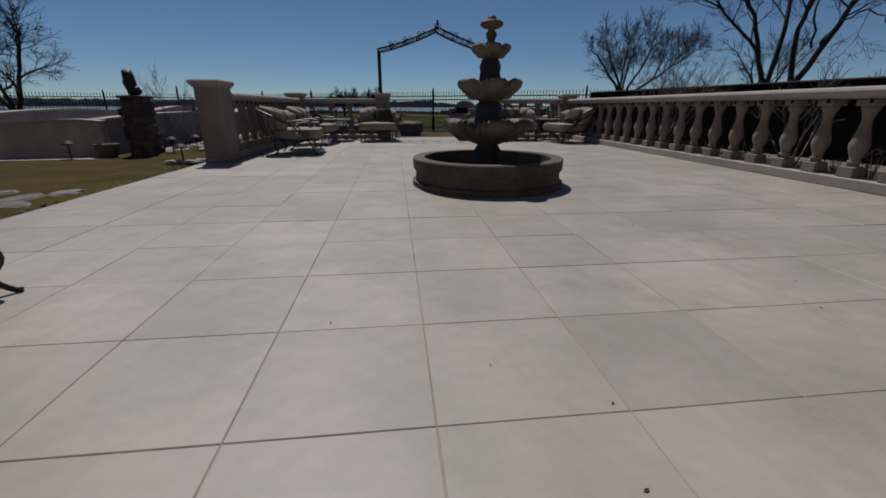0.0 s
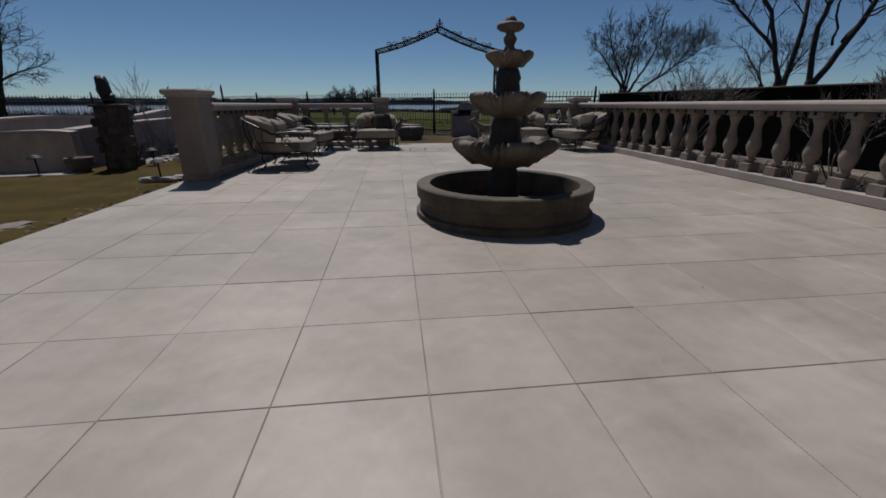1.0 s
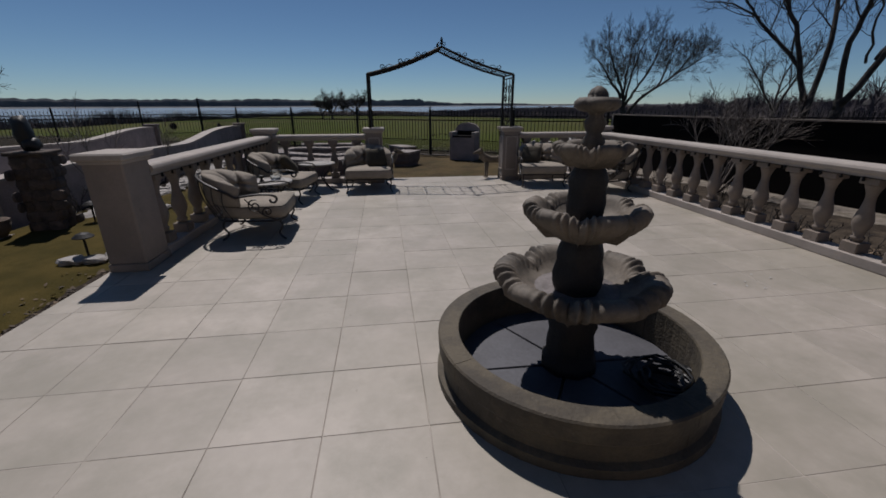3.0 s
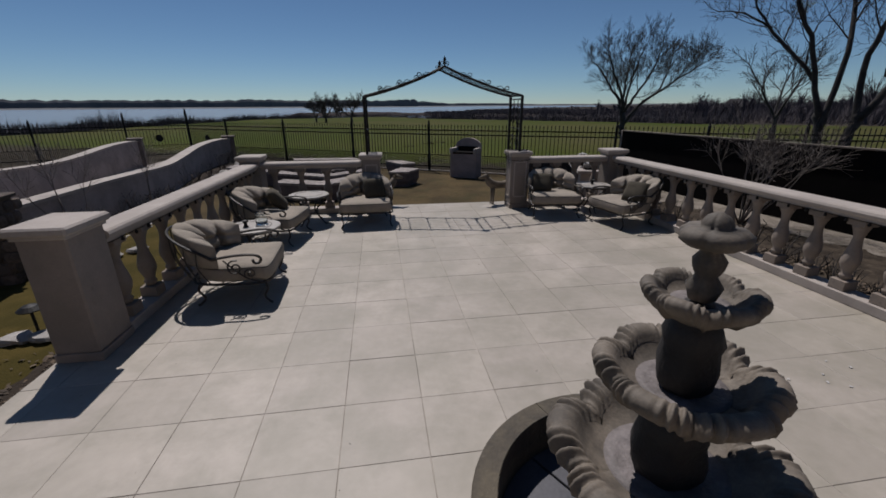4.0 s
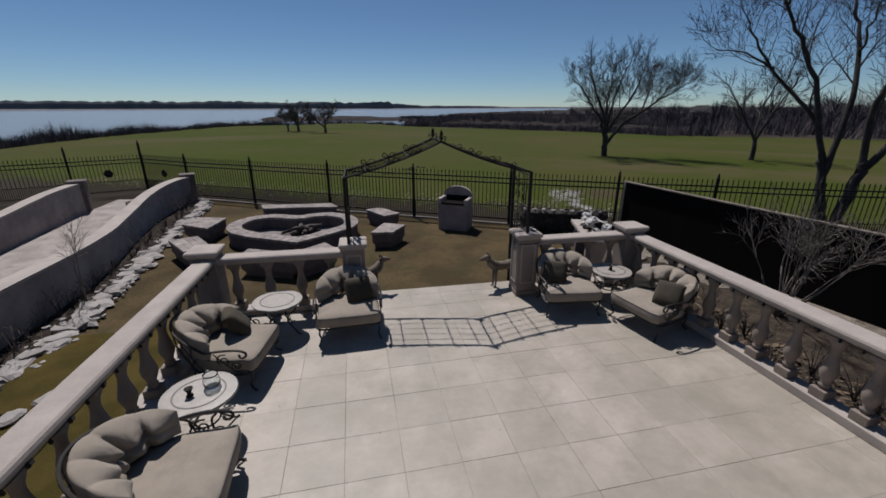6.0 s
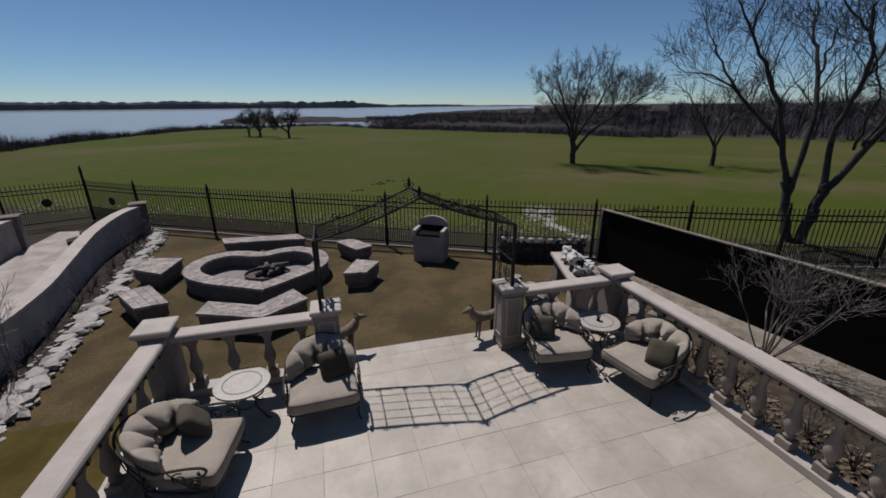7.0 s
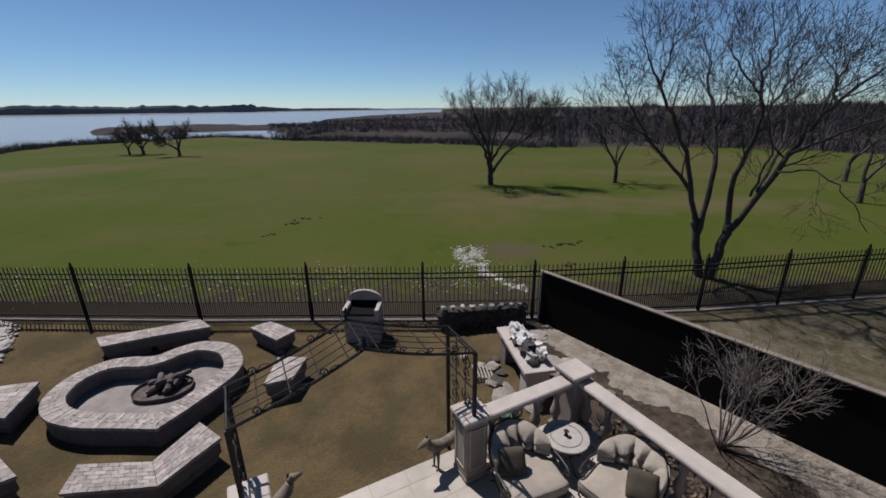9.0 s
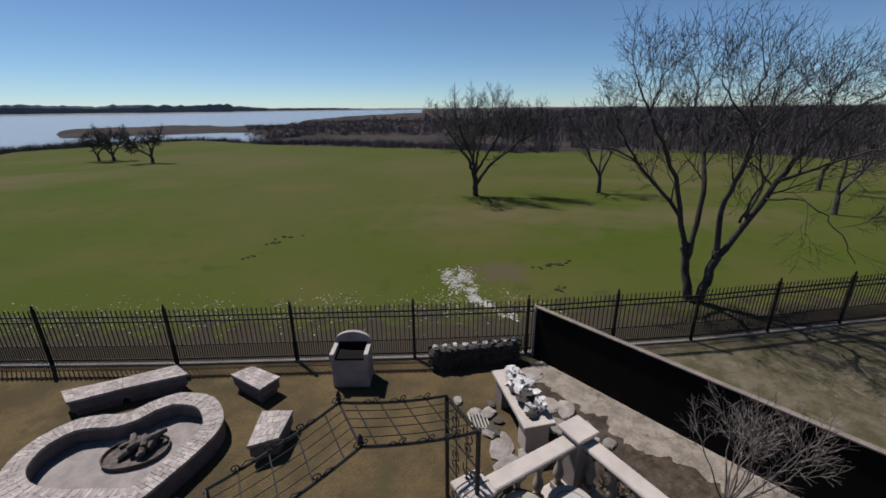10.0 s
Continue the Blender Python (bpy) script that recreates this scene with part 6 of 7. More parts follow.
def grown_tree(x, y, spread_way, limbs, seed, label, thick, least, side, fine, sides=11, mat=BARK):
    """A tree with long bowed main limbs. limbs: foot radius, tip radius and (across, away, height) points of each; side limbs fan out along them."""
    t = thing("bare_tree", pose(x, y, land(x, y) - 0.05), label, "tree", "field trees")
    rnd = random.Random(seed)
    tr, cr = bmesh.new(), bmesh.new()
    w = Vector((*spread_way, 0)).normalized()
    back = Vector((-w.y, w.x, 0))
    for r0, r1, pts in limbs:
        line = smooth_line([w * a + back * b + Vector((0, 0, h)) for a, b, h in pts], 5)
        n = len(line)
        line = [p + Vector((rnd.gauss(0, 1), rnd.gauss(0, 1), rnd.gauss(0, 0.5))) * (0.03 if 0 < i else 0) for i, p in enumerate(line)]
        tube(tr, line, r0, 9, taper=[r0 + (r1 - r0) * (i / (n - 1)) ** 0.8 for i in range(n)])
        low = pts[0][2] < 1.0
        turn = rnd.uniform(0, 6.283)
        many = sides if r0 > 0.05 else sides // 3
        for k in range(many + 1):
            f = 1.0 if k == many else (0.5 if low else 0.25) + (0.47 if low else 0.72) * (k + rnd.random()) / many
            i = min(int(f * (n - 1)), n - 2)
            q = line[i].lerp(line[i + 1], f * (n - 1) - i)
            if q.z < thick:
                continue
            way = (line[i + 1] - line[i]).normalized()
            turn += 2.4 + rnd.uniform(-0.5, 0.5)
            ax = way.orthogonal().normalized()
            ax.rotate(Matrix.Rotation(turn, 3, way))
            d = way.copy()
            d.rotate(Matrix.Rotation(radians(rnd.uniform(3, 14) if k == many else rnd.uniform(32, 62)), 3, ax))
            d = (d + Vector((0, 0, 0.25))).normalized()
            r = max((r0 + (r1 - r0) * f ** 0.8) * (0.95 if k == many else rnd.uniform(0.3, 0.5)), least)
            limb(cr, q, d, r, side * rnd.uniform(0.75, 1.25) * (1.15 - 0.3 * f), 3, rnd, 0.05, 42, 3, least, 0.25, 1.08, fine)
    part("trunk", tr, mat, t, smooth=True)
    part("crown", cr, mat, t, "fine leafless branches")
    return t


big = grown_tree(13.2, 14.66, (R.x, R.y), [
    (0.152, 0.112, [(-0.05, 0, 0), (-0.35, 0, 1.0), (-0.5, 0, 1.95)]),
    (0.084, 0.019, [(-0.5, 0, 1.8), (-1.0, 0, 3.1), (-1.9, -0.3, 4.1), (-2.6, -0.6, 5.1), (-2.9, -0.8, 5.8)]),
    (0.04, 0.013, [(-2.1, -0.4, 4.45), (-2.8, -0.9, 4.9), (-3.4, -1.5, 5.0)]),
    (0.088, 0.019, [(-0.5, 0, 1.8), (-1.1, -0.3, 4.1), (-1.75, -0.7, 5.4), (-2.05, -1.1, 6.2), (-2.4, -1.4, 6.8)]),
    (0.04, 0.013, [(-2.0, -1.0, 6.0), (-1.85, -1.2, 6.6), (-1.7, -1.3, 7.1)]),
    (0.096, 0.022, [(-0.4, 0, 1.4), (-0.3, 0.3, 3.6), (-0.6, 0.8, 5.2), (-0.95, 1.2, 6.1), (-1.0, 1.5, 6.8)]),
    (0.044, 0.013, [(-0.45, 0.6, 4.7), (-0.4, 0.5, 5.6), (-0.2, 0.3, 6.4)]),
    (0.16, 0.12, [(0.1, 0, 0), (0.28, 0, 1.0), (0.42, 0, 1.95)]),
    (0.1, 0.019, [(0.35, 0, 1.6), (0.3, -0.2, 3.5), (0.6, -0.5, 4.9), (0.4, -0.9, 6.0), (0.5, -1.2, 7.0)]),
    (0.044, 0.013, [(0.45, -0.8, 5.7), (0.0, -1.3, 6.2), (-0.4, -1.7, 6.8)]),
    (0.06, 0.017, [(0.55, -0.45, 4.7), (0.9, 0.2, 5.7), (1.4, 0.6, 6.6)]),
    (0.108, 0.019, [(0.4, 0, 1.7), (1.2, 0.1, 3.5), (1.8, 0.2, 4.9), (2.5, 0.4, 5.9), (3.1, 0.5, 6.4)]),
    (0.06, 0.017, [(1.45, 0.15, 4.1), (2.1, -0.4, 4.6), (3.1, -0.9, 5.2)]),
    (0.052, 0.017, [(2.1, 0.3, 5.3), (2.1, 0.8, 6.0), (2.3, 1.0, 6.7)]),
    (0.056, 0.017, [(0.9, 0.05, 3.0), (1.3, 1.0, 4.4), (1.2, 1.8, 5.6)]),
    (0.04, 0.015, [(0.75, -0.2, 2.9), (0.9, -1.2, 4.2), (0.6, -2.0, 5.3)]),
    (0.032, 0.009, [(1.25, 0.1, 3.6), (2.0, -0.6, 3.75), (2.7, -1.0, 3.2), (3.2, -1.2, 2.4)])],
    12, "tall two-trunked leafless tree beside the iron fence", 2.4, 0.005, 0.9, (1,), 10)
bm = bmesh.new()
rnd = random.Random(14)
for k in range(420):
    v = Vector((rnd.gauss(0, 1), rnd.gauss(0, 1), rnd.gauss(0, 1)))
    v = v.normalized() * 0.27 * rnd.random() ** 0.4
    d = Vector((rnd.gauss(0, 1), rnd.gauss(0, 1), rnd.gauss(0, 1))).normalized() * 0.05
    e = d.orthogonal().normalized() * 0.016
    q = off(-1.75, -0.7, 5.15) + v
    bm.faces.new([bm.verts.new(c) for c in (q, q + d * 0.5 + e, q + d, q + d * 0.5 - e)])
part("mistletoe", bm, material("mistletoe_leaf", (0.075, 0.085, 0.022), (0.045, 0.055, 0.016), 0.8, 6, 40, 0.1, island=0.4), big, "round olive-green mistletoe clump")["kind"] = "stuff"
grown_tree(16.8, 32.8, (0.836, -0.549), [
    (0.22, 0.18, [(0.05, 0, 0), (0.0, 0, 0.9), (-0.08, 0, 1.85)]),
    (0.13, 0.03, [(-0.1, 0, 1.77), (-0.6, 0.2, 2.8), (-1.3, 0.4, 3.7), (-2.0, 0.6, 4.7), (-2.6, 0.8, 5.2)]),
    (0.12, 0.03, [(-0.1, 0, 1.77), (-0.3, -0.5, 3.0), (-0.9, -1.2, 4.4), (-1.3, -1.6, 5.6)]),
    (0.12, 0.03, [(-0.05, 0, 1.85), (-0.15, 0.4, 3.2), (-0.1, 0.9, 4.6), (0.0, 1.2, 6.0)]),
    (0.10, 0.03, [(-0.02, 0, 1.85), (0.2, -0.3, 3.3), (0.5, -0.5, 4.8), (0.9, -0.6, 6.0)]),
    (0.12, 0.03, [(0.0, 0, 1.7), (0.7, -0.4, 2.9), (1.5, -0.9, 4.3), (1.9, -1.3, 5.7)]),
    (0.13, 0.03, [(0.08, 0, 0.9), (1.2, 0.2, 2.4), (2.3, 0.4, 3.2), (3.2, 0.5, 4.0), (3.7, 0.6, 4.9)]),
    (0.08, 0.025, [(2.0, 0.3, 2.95), (2.4, 0.9, 4.1), (2.6, 1.2, 5.4)]),
    (0.07, 0.025, [(3.0, 0.5, 3.8), (3.8, 0.2, 4.3), (4.5, 0.0, 4.8)])],
    31, "leafless spreading tree in the mown field", 1.9, 0.007, 0.95, (1, 2), 10)
bare_tree(25.4, 28.9, [((-0.35, 0.1, 1), 0.10, 2.4, 4), ((0.4, -0.1, 1), 0.10, 2.5, 4), ((0.0, 0.2, 1), 0.09, 2.5, 4)], 32, "slender leafless tree in the mown field", "field trees", spread=36, least=0.010, trunk=(1.3, 0.14))
bare_tree(-6.0, 75.5, [((-0.8, 0.1, 1), 0.15, 2.1, 4), ((0.8, -0.1, 1), 0.15, 2.1, 4), ((0.1, 0.5, 1.2), 0.12, 1.9, 3)], 33, "leafless spreading tree near the lake shore", "field trees", spread=42, least=0.022, kids=4, trunk=(0.9, 0.2))
bare_tree(-11.0, 82.0, [((-0.8, 0.1, 1), 0.15, 2.1, 4), ((0.75, -0.1, 1), 0.15, 2.1, 4), ((0, -0.4, 1.2), 0.13, 1.9, 3)], 34, "leafless spreading tree near the lake shore", "field trees", spread=42, least=0.022, kids=4, trunk=(0.9, 0.2))
bare_tree(-12.9, 83.5, [((-0.5, 0.1, 1), 0.12, 1.7, 4), ((0.4, -0.1, 1), 0.12, 1.7, 4)], 44, "leafless spreading tree near the lake shore", "field trees", spread=42, least=0.022, kids=4, trunk=(0.8, 0.16))
bare_tree(40.5, 20.9, [((-0.4, 0.1, 1), 0.11, 2.6, 4), ((0.5, -0.1, 1), 0.11, 2.5, 4)], 35, "leafless tree at the field's edge", "field trees", spread=40, least=0.012, trunk=(1.3, 0.15))
bare_tree(31.8, 17.1, [((0.6, -0.45, 1), 0.10, 2.5, 4), ((0.0, 0.5, 1), 0.10, 2.3, 4)], 36, "leaning leafless tree at the field's edge", "field trees", spread=40, least=0.011, trunk=(1.2, 0.14))
bare_tree(-15.2, 18.6, [((-0.45, 0.2, 1), 0.10, 2.3, 4), ((0.5, 0, 1), 0.10, 2.3, 4), ((0, -0.4, 1.2), 0.08, 2.1, 4)], 37, "leafless tree beyond the stucco walls", "field trees", spread=42, kids=4, least=0.008, trunk=(0.7, 0.15))
fan = random.Random(52)
stems = []
for k in range(15):
    a = 6.283 * k / 15 + fan.uniform(-0.2, 0.2)
    e = fan.uniform(0.15, 0.75)
    stems.append(((e * math.cos(a) + 0.2, e * math.sin(a) - 0.12, 1), fan.uniform(0.010, 0.016), fan.uniform(0.85, 1.2), 3))
bare_tree(6.3, 10.1, stems, 38, "pale leafless crape myrtle with fanning stems in the bed", "bed shrubs", up=0.02, spread=34, kids=3, least=0.003, z=GROUND, mat=TWIG, reach=1.08, fine=(1,))
stems = []
for k in range(9):
    a = 6.283 * k / 9 + fan.uniform(-0.2, 0.2)
    e = fan.uniform(0.15, 0.6)
    stems.append(((e * math.cos(a), e * math.sin(a), 1), fan.uniform(0.009, 0.014), fan.uniform(0.65, 0.95), 2))
bare_tree(5.75, 5.9, stems, 39, "pale leafless shrub with fanning stems in the bed", "bed shrubs", up=0.02, spread=32, kids=3, least=0.0035, z=GROUND, mat=TWIG)
bare_tree(-5.38, 10.5, [((-0.3, 0.4, 1), 0.012, 0.95, 2), ((0.3, 0.3, 1), 0.012, 0.9, 2), ((0.1, -0.5, 1), 0.012, 1.0, 2), ((-0.1, 0.1, 1), 0.012, 1.1, 2)], 41, "tall leafless shrub against the stucco wall", "bed shrubs", up=0.02, spread=32, least=0.004, z=GROUND, mat=TWIG)
bare_tree(-5.36, 12.9, [((-0.2, 0.4, 1), 0.011, 0.8, 2), ((0.2, -0.4, 1), 0.012, 0.85, 2), ((0.0, 0.1, 1), 0.012, 0.95, 2)], 42, "tall leafless shrub against the stucco wall", "bed shrubs", up=0.02, spread=32, least=0.004, z=GROUND, mat=TWIG)


# ---- far woods, scrub and shore ----
def woods():
    bm = bmesh.new()
    rnd = random.Random(2)
    for k in range(720):
        az = 16 + 82 * rnd.random() ** 0.6
        d = rnd.uniform(max(72, 240 - (az - 16) * 6.5), 300)
        x, y = d * math.sin(radians(az)), 8 + d * math.cos(radians(az))
        h = rnd.uniform(2.6, 7.6) * min(0.45 + max(az - 20, 0) / 40, 1.5) * (0.8 + 0.5 * noise.noise((az * 0.35, 5, 0)))
        base = Vector((x, y, land(x, y) - 0.2))
        tube(bm, [base, base + Vector((rnd.uniform(-.4, .4), rnd.uniform(-.4, .4), h * 0.5))], 0.13, 3, taper=[0.16, 0.10])
        for _ in range(34):
            a, e = rnd.uniform(0, 6.283), rnd.uniform(0.15, 1.0)
            s = Vector((0, 0, h * rnd.uniform(0.2, 0.6))) + base
            tip = base + Vector((math.cos(a) * h * 0.42 * e, math.sin(a) * h * 0.42 * e, h * (1.05 - 0.35 * e) * rnd.uniform(0.75, 1)))
            mid = s.lerp(tip, 0.5) + Vector((rnd.uniform(-.3, .3), rnd.uniform(-.3, .3), 0.2))
            tube(bm, [s, mid, tip], 0.04, 3, taper=[0.045, 0.035, 0.02])
    return bm


def uneven(x, y):
    """Woods that begin low and rise and fall along the skyline."""
    az = math.degrees(math.atan2(x, y - 8))
    rise = min(max((az - 18) / 26, 0.25), 1.0)
    return rise * max(0.85 + 0.75 * noise.noise((az * 0.22, 1, 8)) + 0.45 * noise.noise((az * 0.9, 4, 8)), 0.3)


def scrub(seed, count, where, h0, h1, width=0.035, shape=None):
    """Dense leafless brush: many upright slivers."""
    rnd = random.Random(seed)
    verts, faces = [], []
    for k in range(count):
        x, y = where(rnd)
        h = rnd.uniform(h0, h1) * (shape(x, y) if shape else 1.0)
        z = land(x, y) - 0.1
        for _ in range(18):
            a, s = rnd.uniform(0, 6.283), rnd.uniform(0.2, 0.9) * h
            b = Vector((x + rnd.uniform(-.5, .5) * h, y + rnd.uniform(-.5, .5) * h, z))
            tip = b + Vector((math.cos(a) * s * 0.5, math.sin(a) * s * 0.5, h * rnd.uniform(0.5, 1)))
            w = Vector((math.cos(a + 1.57), math.sin(a + 1.57), 0)) * width * h
            i = len(verts)
            verts += [tuple(b - w), tuple(b + w), tuple(tip)]
            faces.append((i, i + 1, i + 2))
    me = bpy.data.meshes.new("scrub")
    me.from_pydata(verts, [], faces)
    return me


WOODS = material("winter_woods", (0.088, 0.074, 0.084), (0.062, 0.052, 0.060), 0.97, 0.05, 1.0, 0, island=0.08)
SCRUB = material("winter_scrub", (0.084, 0.070, 0.075), (0.058, 0.048, 0.053), 0.97, 0.06, 1.0, 0, island=0.12)
tagged(mesh_object("far_woods", woods(), WOODS), "leafless brown-grey woods beyond the field", "woods", kind="stuff")


def polar(rnd, a0, a1, d0, d1):
    az, d = rnd.uniform(a0, a1), rnd.uniform(d0, d1)
    return d * math.sin(radians(az)), 8 + d * math.cos(radians(az))


def wood_edge(rnd):
    az = 16 + 82 * rnd.random() ** 0.8
    d = rnd.uniform(max(74, 225 - (az - 16) * 6), 290)
    return d * math.sin(radians(az)), 8 + d * math.cos(radians(az))


def brush(name, me, label):
    me.materials.append(SCRUB)
    tagged(new(name, me), label, "shrubs", kind="stuff")


def along_shore(rnd):
    az = rnd.uniform(-58, 45)
    d = shore(az) + rnd.uniform(0, 8)
    return d * math.sin(radians(az)), 8 + d * math.cos(radians(az))


brush("shore_scrub", scrub(3, 1500, along_shore, 0.7, 1.7), "low brown brush along the edge of the field")
def thicket(rnd):
    az = rnd.uniform(-62, -10)
    d = shore(az) + rnd.uniform(-2, 12)
    return d * math.sin(radians(az)), 8 + d * math.cos(radians(az))


brush("shore_thicket", scrub(8, 1500, thicket, 0.9, 2.5, 0.02, lambda x, y: 0.8 + 0.8 * noise.noise((x * 0.12, y * 0.12, 2))), "dark leafless thicket on the lake bank")
brush("point_scrub", scrub(4, 3400, lambda r: polar(r, 5, 44, 112, 255), 0.4, 1.8), "brown brush on the low point of land by the lake")
brush("ridge_woods", scrub(6, 2600, lambda r: polar(r, 27 + 35 * r.random(), 100, 240, 620), 2.2, 7.6, shape=uneven), "hazy leafless woods on the far rise")
brush("wood_scrub", scrub(5, 6500, wood_edge, 1.0, 3.6, 0.022, shape=uneven), "dense leafless undergrowth of the far woods")


def far_shore():
    bm = bmesh.new()
    rows = []
    for i in range(360):
        az = -75 + i * 0.36
        d = 1150 + 500 * max(0, (az + 5) / 20) if az > -5 else 1150
        h = (16 + 6 * noise.noise((az * 0.16, 1, 0)) + 4 * noise.noise((az * 1.3, 3, 0)) + 2.5 * noise.noise((az * 5, 7, 0))) * (1.0 if az < 4 else max(0.8 - (az - 4) * 0.03, 0.3))
        row = []
        for dd, hh in ((-25, -2.5), (-8, 1.0), (-4, h * 0.7), (0, h), (40, h * 0.9), (200, -2.5)):
            r = d + dd
            row.append(bm.verts.new((r * math.sin(radians(az)), 8 + r * math.cos(radians(az)), hh)))
        rows.append(row)
    for a, b in zip(rows, rows[1:]):
        for k in range(5):
            bm.faces.new((a[k], b[k], b[k + 1], a[k + 1]))
    return bm


# distance haze is put into the trees' pale blue-grey colour
tagged(mesh_object("far_shore", far_shore(), material("hazy_far_trees", (0.088, 0.096, 0.108), (0.125, 0.128, 0.135), 1.0, 0.03, 0.25, 0)), "dark hazy wooded shore across the lake", "shore", kind="structure")

# white rubble washed out beyond the fence
bm = bmesh.new()
rnd = random.Random(9)
for k in range(2200):
    f = rnd.random() ** 0.7
    x, y = 7.45 - 0.35 * math.sin(f * 3) + 0.5 * f * f + rnd.gauss(0, 0.13 + 0.27 * f * f), 16.9 + 4.0 * f + rnd.gauss(0, 0.25)
    if noise.noise((x * 2.2, y * 2.2, 3)) < rnd.uniform(-0.45, 0.25):
        continue
    s = rnd.uniform(0.015, 0.06) * (1.6 if k % 17 == 0 else 1.0)
    blob(bm, (x, y, land(x, y) + s * 0.15), (s, s * rnd.uniform(0.7, 1.2), s * 0.3), k, 0.3, 3, 5)
for k in range(48):
    f = k / 47
    x, y = 7.45 - 0.35 * math.sin(f * 3) + 0.5 * f * f, 16.9 + 4.4 * f
    for _ in range(9):
        px, py = x + rnd.gauss(0, 0.13 + 0.25 * f * f), y + rnd.gauss(0, 0.15)
        if noise.noise((px * 2.2, py * 2.2, 3)) < 0.0:
            continue
        blob(bm, (px, py, land(px, py) + 0.002), (rnd.uniform(0.04, 0.13), rnd.uniform(0.04, 0.13), 0.02), 5000 + k, 0.5, 3, 7)
tagged(mesh_object("rubble", bm, ROCK), "white limestone rubble scattered in the grass beyond the fence", "rubble", kind="stuff")

bm = bmesh.new()
for k in range(2600):
    x = rnd.uniform(-14, 9)
    if noise.noise((x * 0.9, 6, 1)) < rnd.uniform(-0.5, 0.3):
        continue
    y = 18.45 - 0.5 * x + 3.1 + rnd.gauss(0, 0.75) + 0.7 * noise.noise((x * 0.5, 2, 0))
    s = rnd.uniform(0.012, 0.065)
    blob(bm, (x, y, land(x, y) + s * 0.1), (s, s * rnd.uniform(0.7, 1.4), s * 0.4), 3000 + k, 0.3, 3, 5)
tagged(mesh_object("field_stones", bm, material("pale_grit", (0.27, 0.255, 0.21), (0.17, 0.16, 0.12), 0.95, 4, 40, 0.3, island=0.5)), "small pale stones strewn in the worn grass along the fence", "stones", kind="stuff")

bm = bmesh.new()
for x, y, n in ((11.4, 19.6, 9), (12.1, 19.4, 7), (10.2, 17.6, 4), (2.2, 28.5, 8), (3.0, 29.2, 7), (1.2, 27.0, 4)):
    for k in range(n):
        px, py = x + rnd.gauss(0, 0.28), y + rnd.gauss(0, 0.12)
        s = rnd.uniform(0.1, 0.26)
        blob(bm, (px, py, land(px, py) + 0.01), (s, s * rnd.uniform(0.5, 1.0), 0.06), 7000 + k, 0.4, 3, 7)
tagged(mesh_object("earth_clods", bm, SOIL), "dark clods of turned earth lying in the mown grass", "earth", kind="stuff")


def house(x, y, w, d, h, rz, wall_col, roof_col):
    t = thing("house", pose(x, y, land(x, y) - 0.2, 0, 0, rz), "distant low house with a pitched roof among the trees", "house", "far houses")
    bm = bmesh.new()
    box(bm, (0, 0, h / 2), (w, d, h))
    part("wall", bm, material("house_wall", wall_col, tuple(c * 0.85 for c in wall_col), 0.9, 0.3, 3, 0), t)
    bm = bmesh.new()
    v = [bm.verts.new(p) for p in ((-w / 2 - .5, -d / 2 - .5, h), (w / 2 + .5, -d / 2 - .5, h), (w / 2 + .5, d / 2 + .5, h), (-w / 2 - .5, d / 2 + .5, h), (-w / 2 + 2, 0, h + 2.6), (w / 2 - 2, 0, h + 2.6))]
    for f in ((0, 1, 5, 4), (1, 2, 5), (2, 3, 4, 5), (3, 0, 4), (3, 2, 1, 0)):
        bm.faces.new([v[k] for k in f])
    part("roof", bm, material("house_roof", roof_col, tuple(c * 0.8 for c in roof_col), 0.9, 0.3, 3, 0), t)
    for k in (-0.3, 0.0, 0.3):
        bm = bmesh.new()
        box(bm, (k * w, -d / 2 - 0.02, h * 0.55), (1.2, 0.06, 1.3))
        part("window", bm, IRON, t)


house(134, 156, 8, 6, 2.4, -40, (0.1562, 0.1354, 0.125), (0.0417, 0.0365, 0.0339))
house(160, 128, 9, 6, 2.4, -55, (0.1771, 0.1562, 0.1458), (0.0365, 0.0323, 0.0312))
house(196, 104, 10, 7, 2.8, -60, (0.19, 0.165, 0.15), (0.036, 0.033, 0.031))

# ---- patio tiles ----
STEP, TURN = 0.5414, 0.0222            # pitch of the tiles; they lie slightly askew to the end of the patio
J = 0.0021


def tile_mesh(q):
    """A tile over four plan corners, with a small worn bevel."""
    bm = bmesh.new()
    c = 0.0025
    mid = Vector((sum(p[0] for p in q) / 4, sum(p[1] for p in q) / 4))
    ins = [Vector(p) + Vector((math.copysign(c, mid.x - p[0]), math.copysign(c, mid.y - p[1]))) for p in q]
    lo = [bm.verts.new((*p, -0.012)) for p in q]
    md = [bm.verts.new((*p, -c)) for p in q]
    hi = [bm.verts.new((*p, 0.0)) for p in ins]
    for a, b in ((lo, md), (md, hi)):
        for i in range(4):
            bm.faces.new((a[i], a[(i + 1) % 4], b[(i + 1) % 4], b[i]))
    bm.faces.new(hi)
    me = bpy.data.meshes.new("tile")
    bm.to_mesh(me)
    bm.free()
    me.materials.append(TILE)
    return me


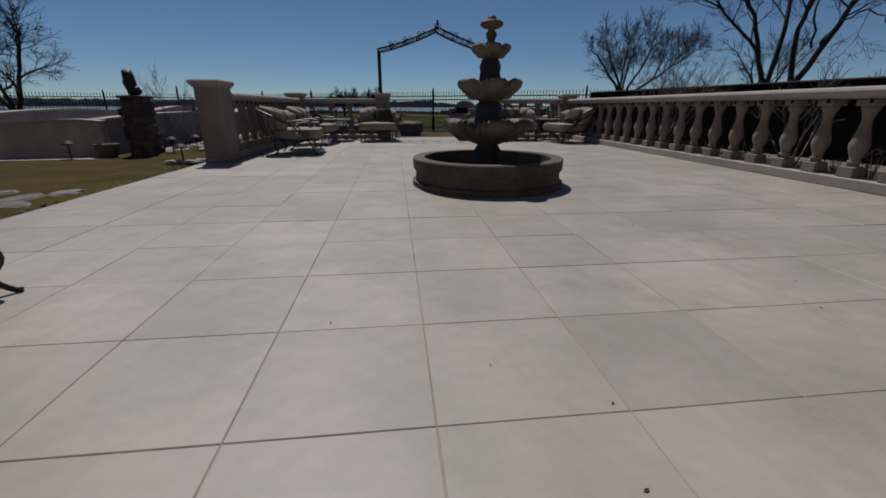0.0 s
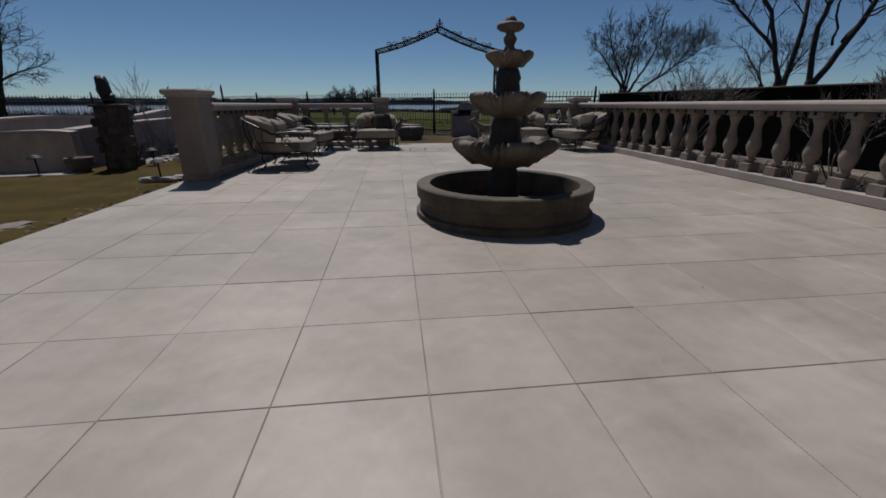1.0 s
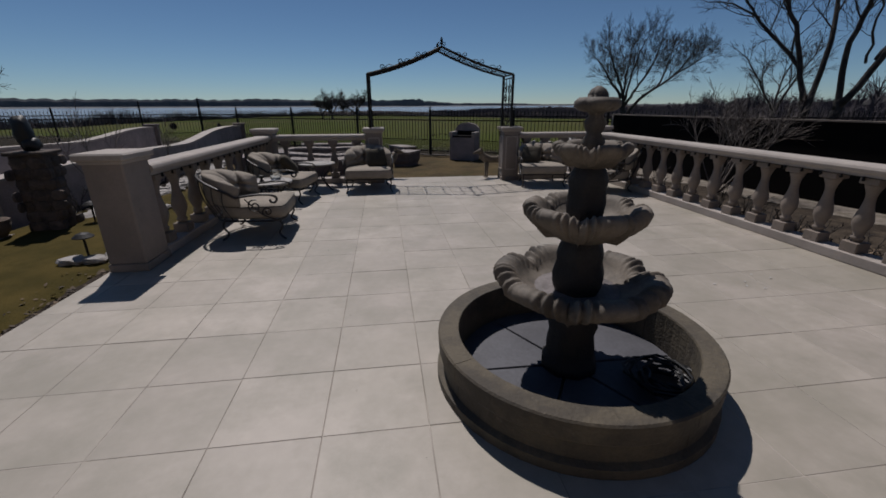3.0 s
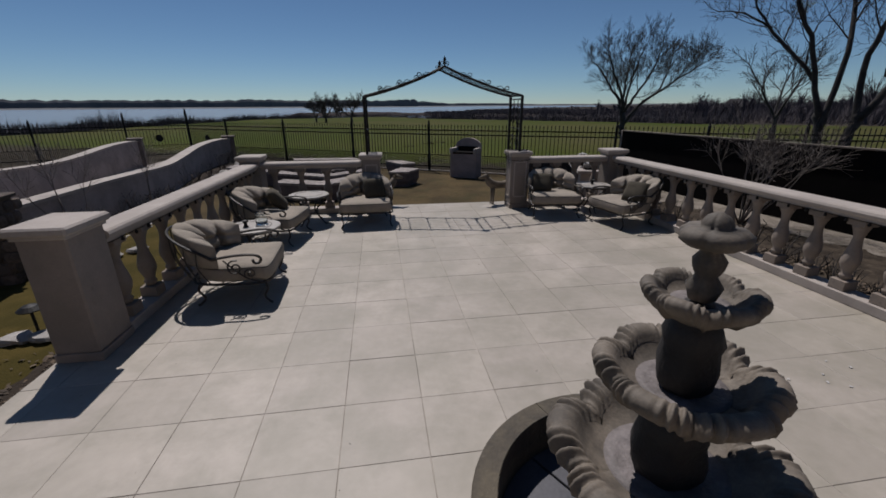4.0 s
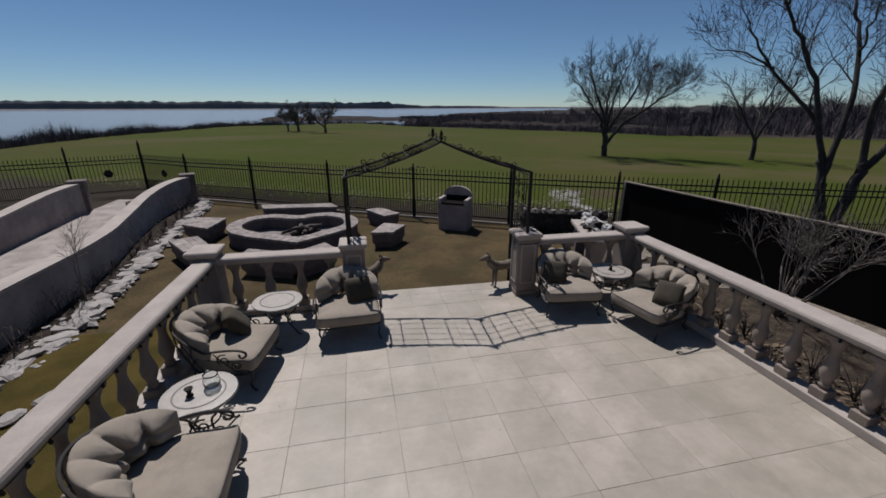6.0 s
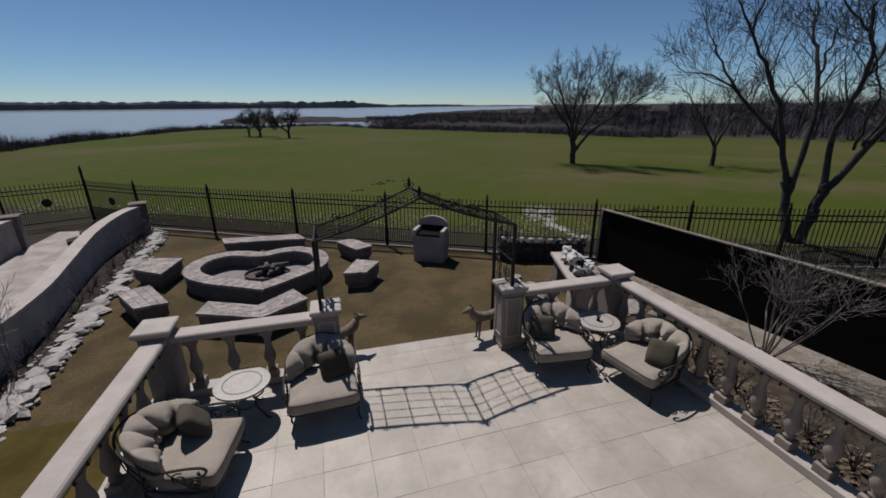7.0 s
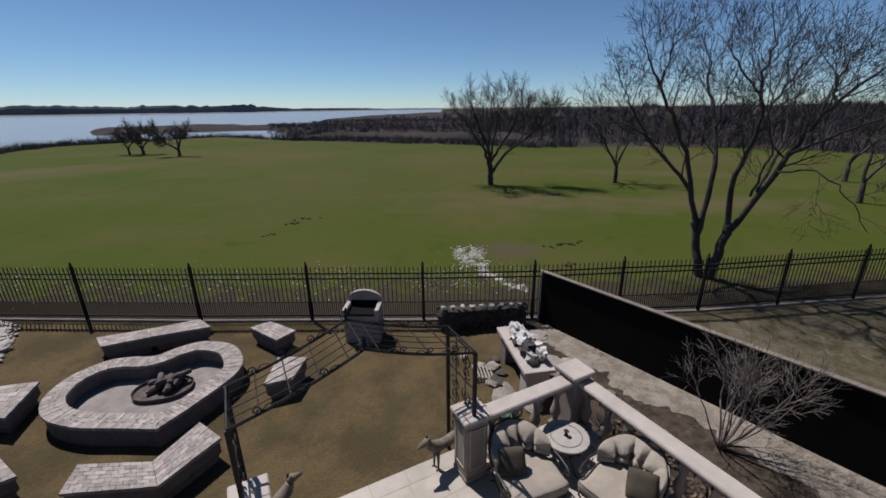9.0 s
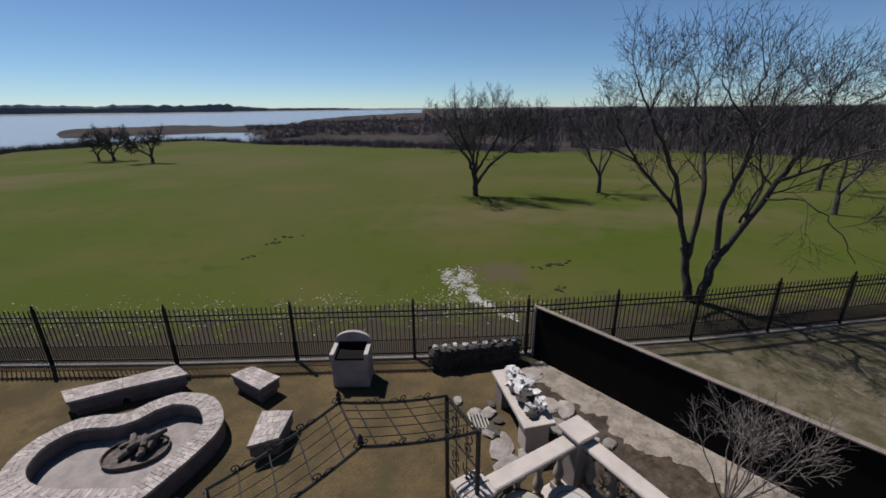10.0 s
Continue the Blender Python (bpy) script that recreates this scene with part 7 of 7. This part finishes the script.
h = (STEP - J) / 2
WHOLE = tile_mesh([(-h, -h), (h, -h), (h, h), (-h, h)])
rnd = random.Random(17)
rest = bmesh.new()
ct, st = math.cos(TURN), math.sin(TURN)
for row in range(-13, 22):
    for col in range(-7, 10):
        u, v = (col + 0.5) * STEP, (row + 0.5) * STEP
        x, y = 0.042 + u * ct - v * st, 0.989 + v * ct + u * st
        quad = []
        for a, b in ((-h, -h), (h, -h), (h, h), (-h, h)):
            px, py = x + a * ct - b * st, y + b * ct + a * st
            py = min(py, 11.74 - J)
            quad.append((min(max(px, EDGE_L), right_x(py) + 0.05), py))
        w, d = max(abs(quad[1][0] - quad[0][0]), abs(quad[2][0] - quad[3][0])), max(quad[3][1] - quad[0][1], quad[2][1] - quad[1][1])
        if w < 0.03 or d < 0.03 or quad[0][1] < -6:
            continue
        m = Matrix.Translation((x, y, rnd.uniform(-0.0012, 0.0014))) @ Euler((radians(rnd.uniform(-0.07, 0.07)), radians(rnd.uniform(-0.07, 0.07)), 0)).to_matrix().to_4x4()
        full = w > STEP - 0.02 and d > STEP - 0.02 and min(q[0] for q in quad) > EDGE_L + 0.001 and max(q[0] - right_x(q[1]) for q in quad) < 0.049 and max(q[1] for q in quad) < 11.736
        if -2 <= row:
            if full:
                piece("tile", WHOLE, patio, m @ Matrix.Rotation(TURN, 4, "Z"))
            else:
                piece("tile", tile_mesh([(a - x, b - y) for a, b in quad]), patio, m)
        else:
            bm_q = [rest.verts.new((*q, -0.001)) for q in quad]
            lo = [rest.verts.new((*q, -0.012)) for q in quad]
            rest.faces.new(bm_q)
            for i in range(4):
                rest.faces.new((lo[i], lo[(i + 1) % 4], bm_q[(i + 1) % 4], bm_q[i]))
for col in range(6):
    x0, x1 = -0.8 + 3.4 * col / 6 + J / 2, -0.8 + 3.4 * (col + 1) / 6 - J / 2
    xm, ym = (x0 + x1) / 2, (11.74 + EDGE_END) / 2
    e, f = (x1 - x0) / 2, (EDGE_END - 11.74) / 2 - 0.002
    piece("tile", tile_mesh([(-e, -f), (e, -f), (e, f), (-e, f)]), patio, pose(xm, ym, -0.0005))
part("outer_tiles", rest, TILE, patio)["kind"] = "stuff"
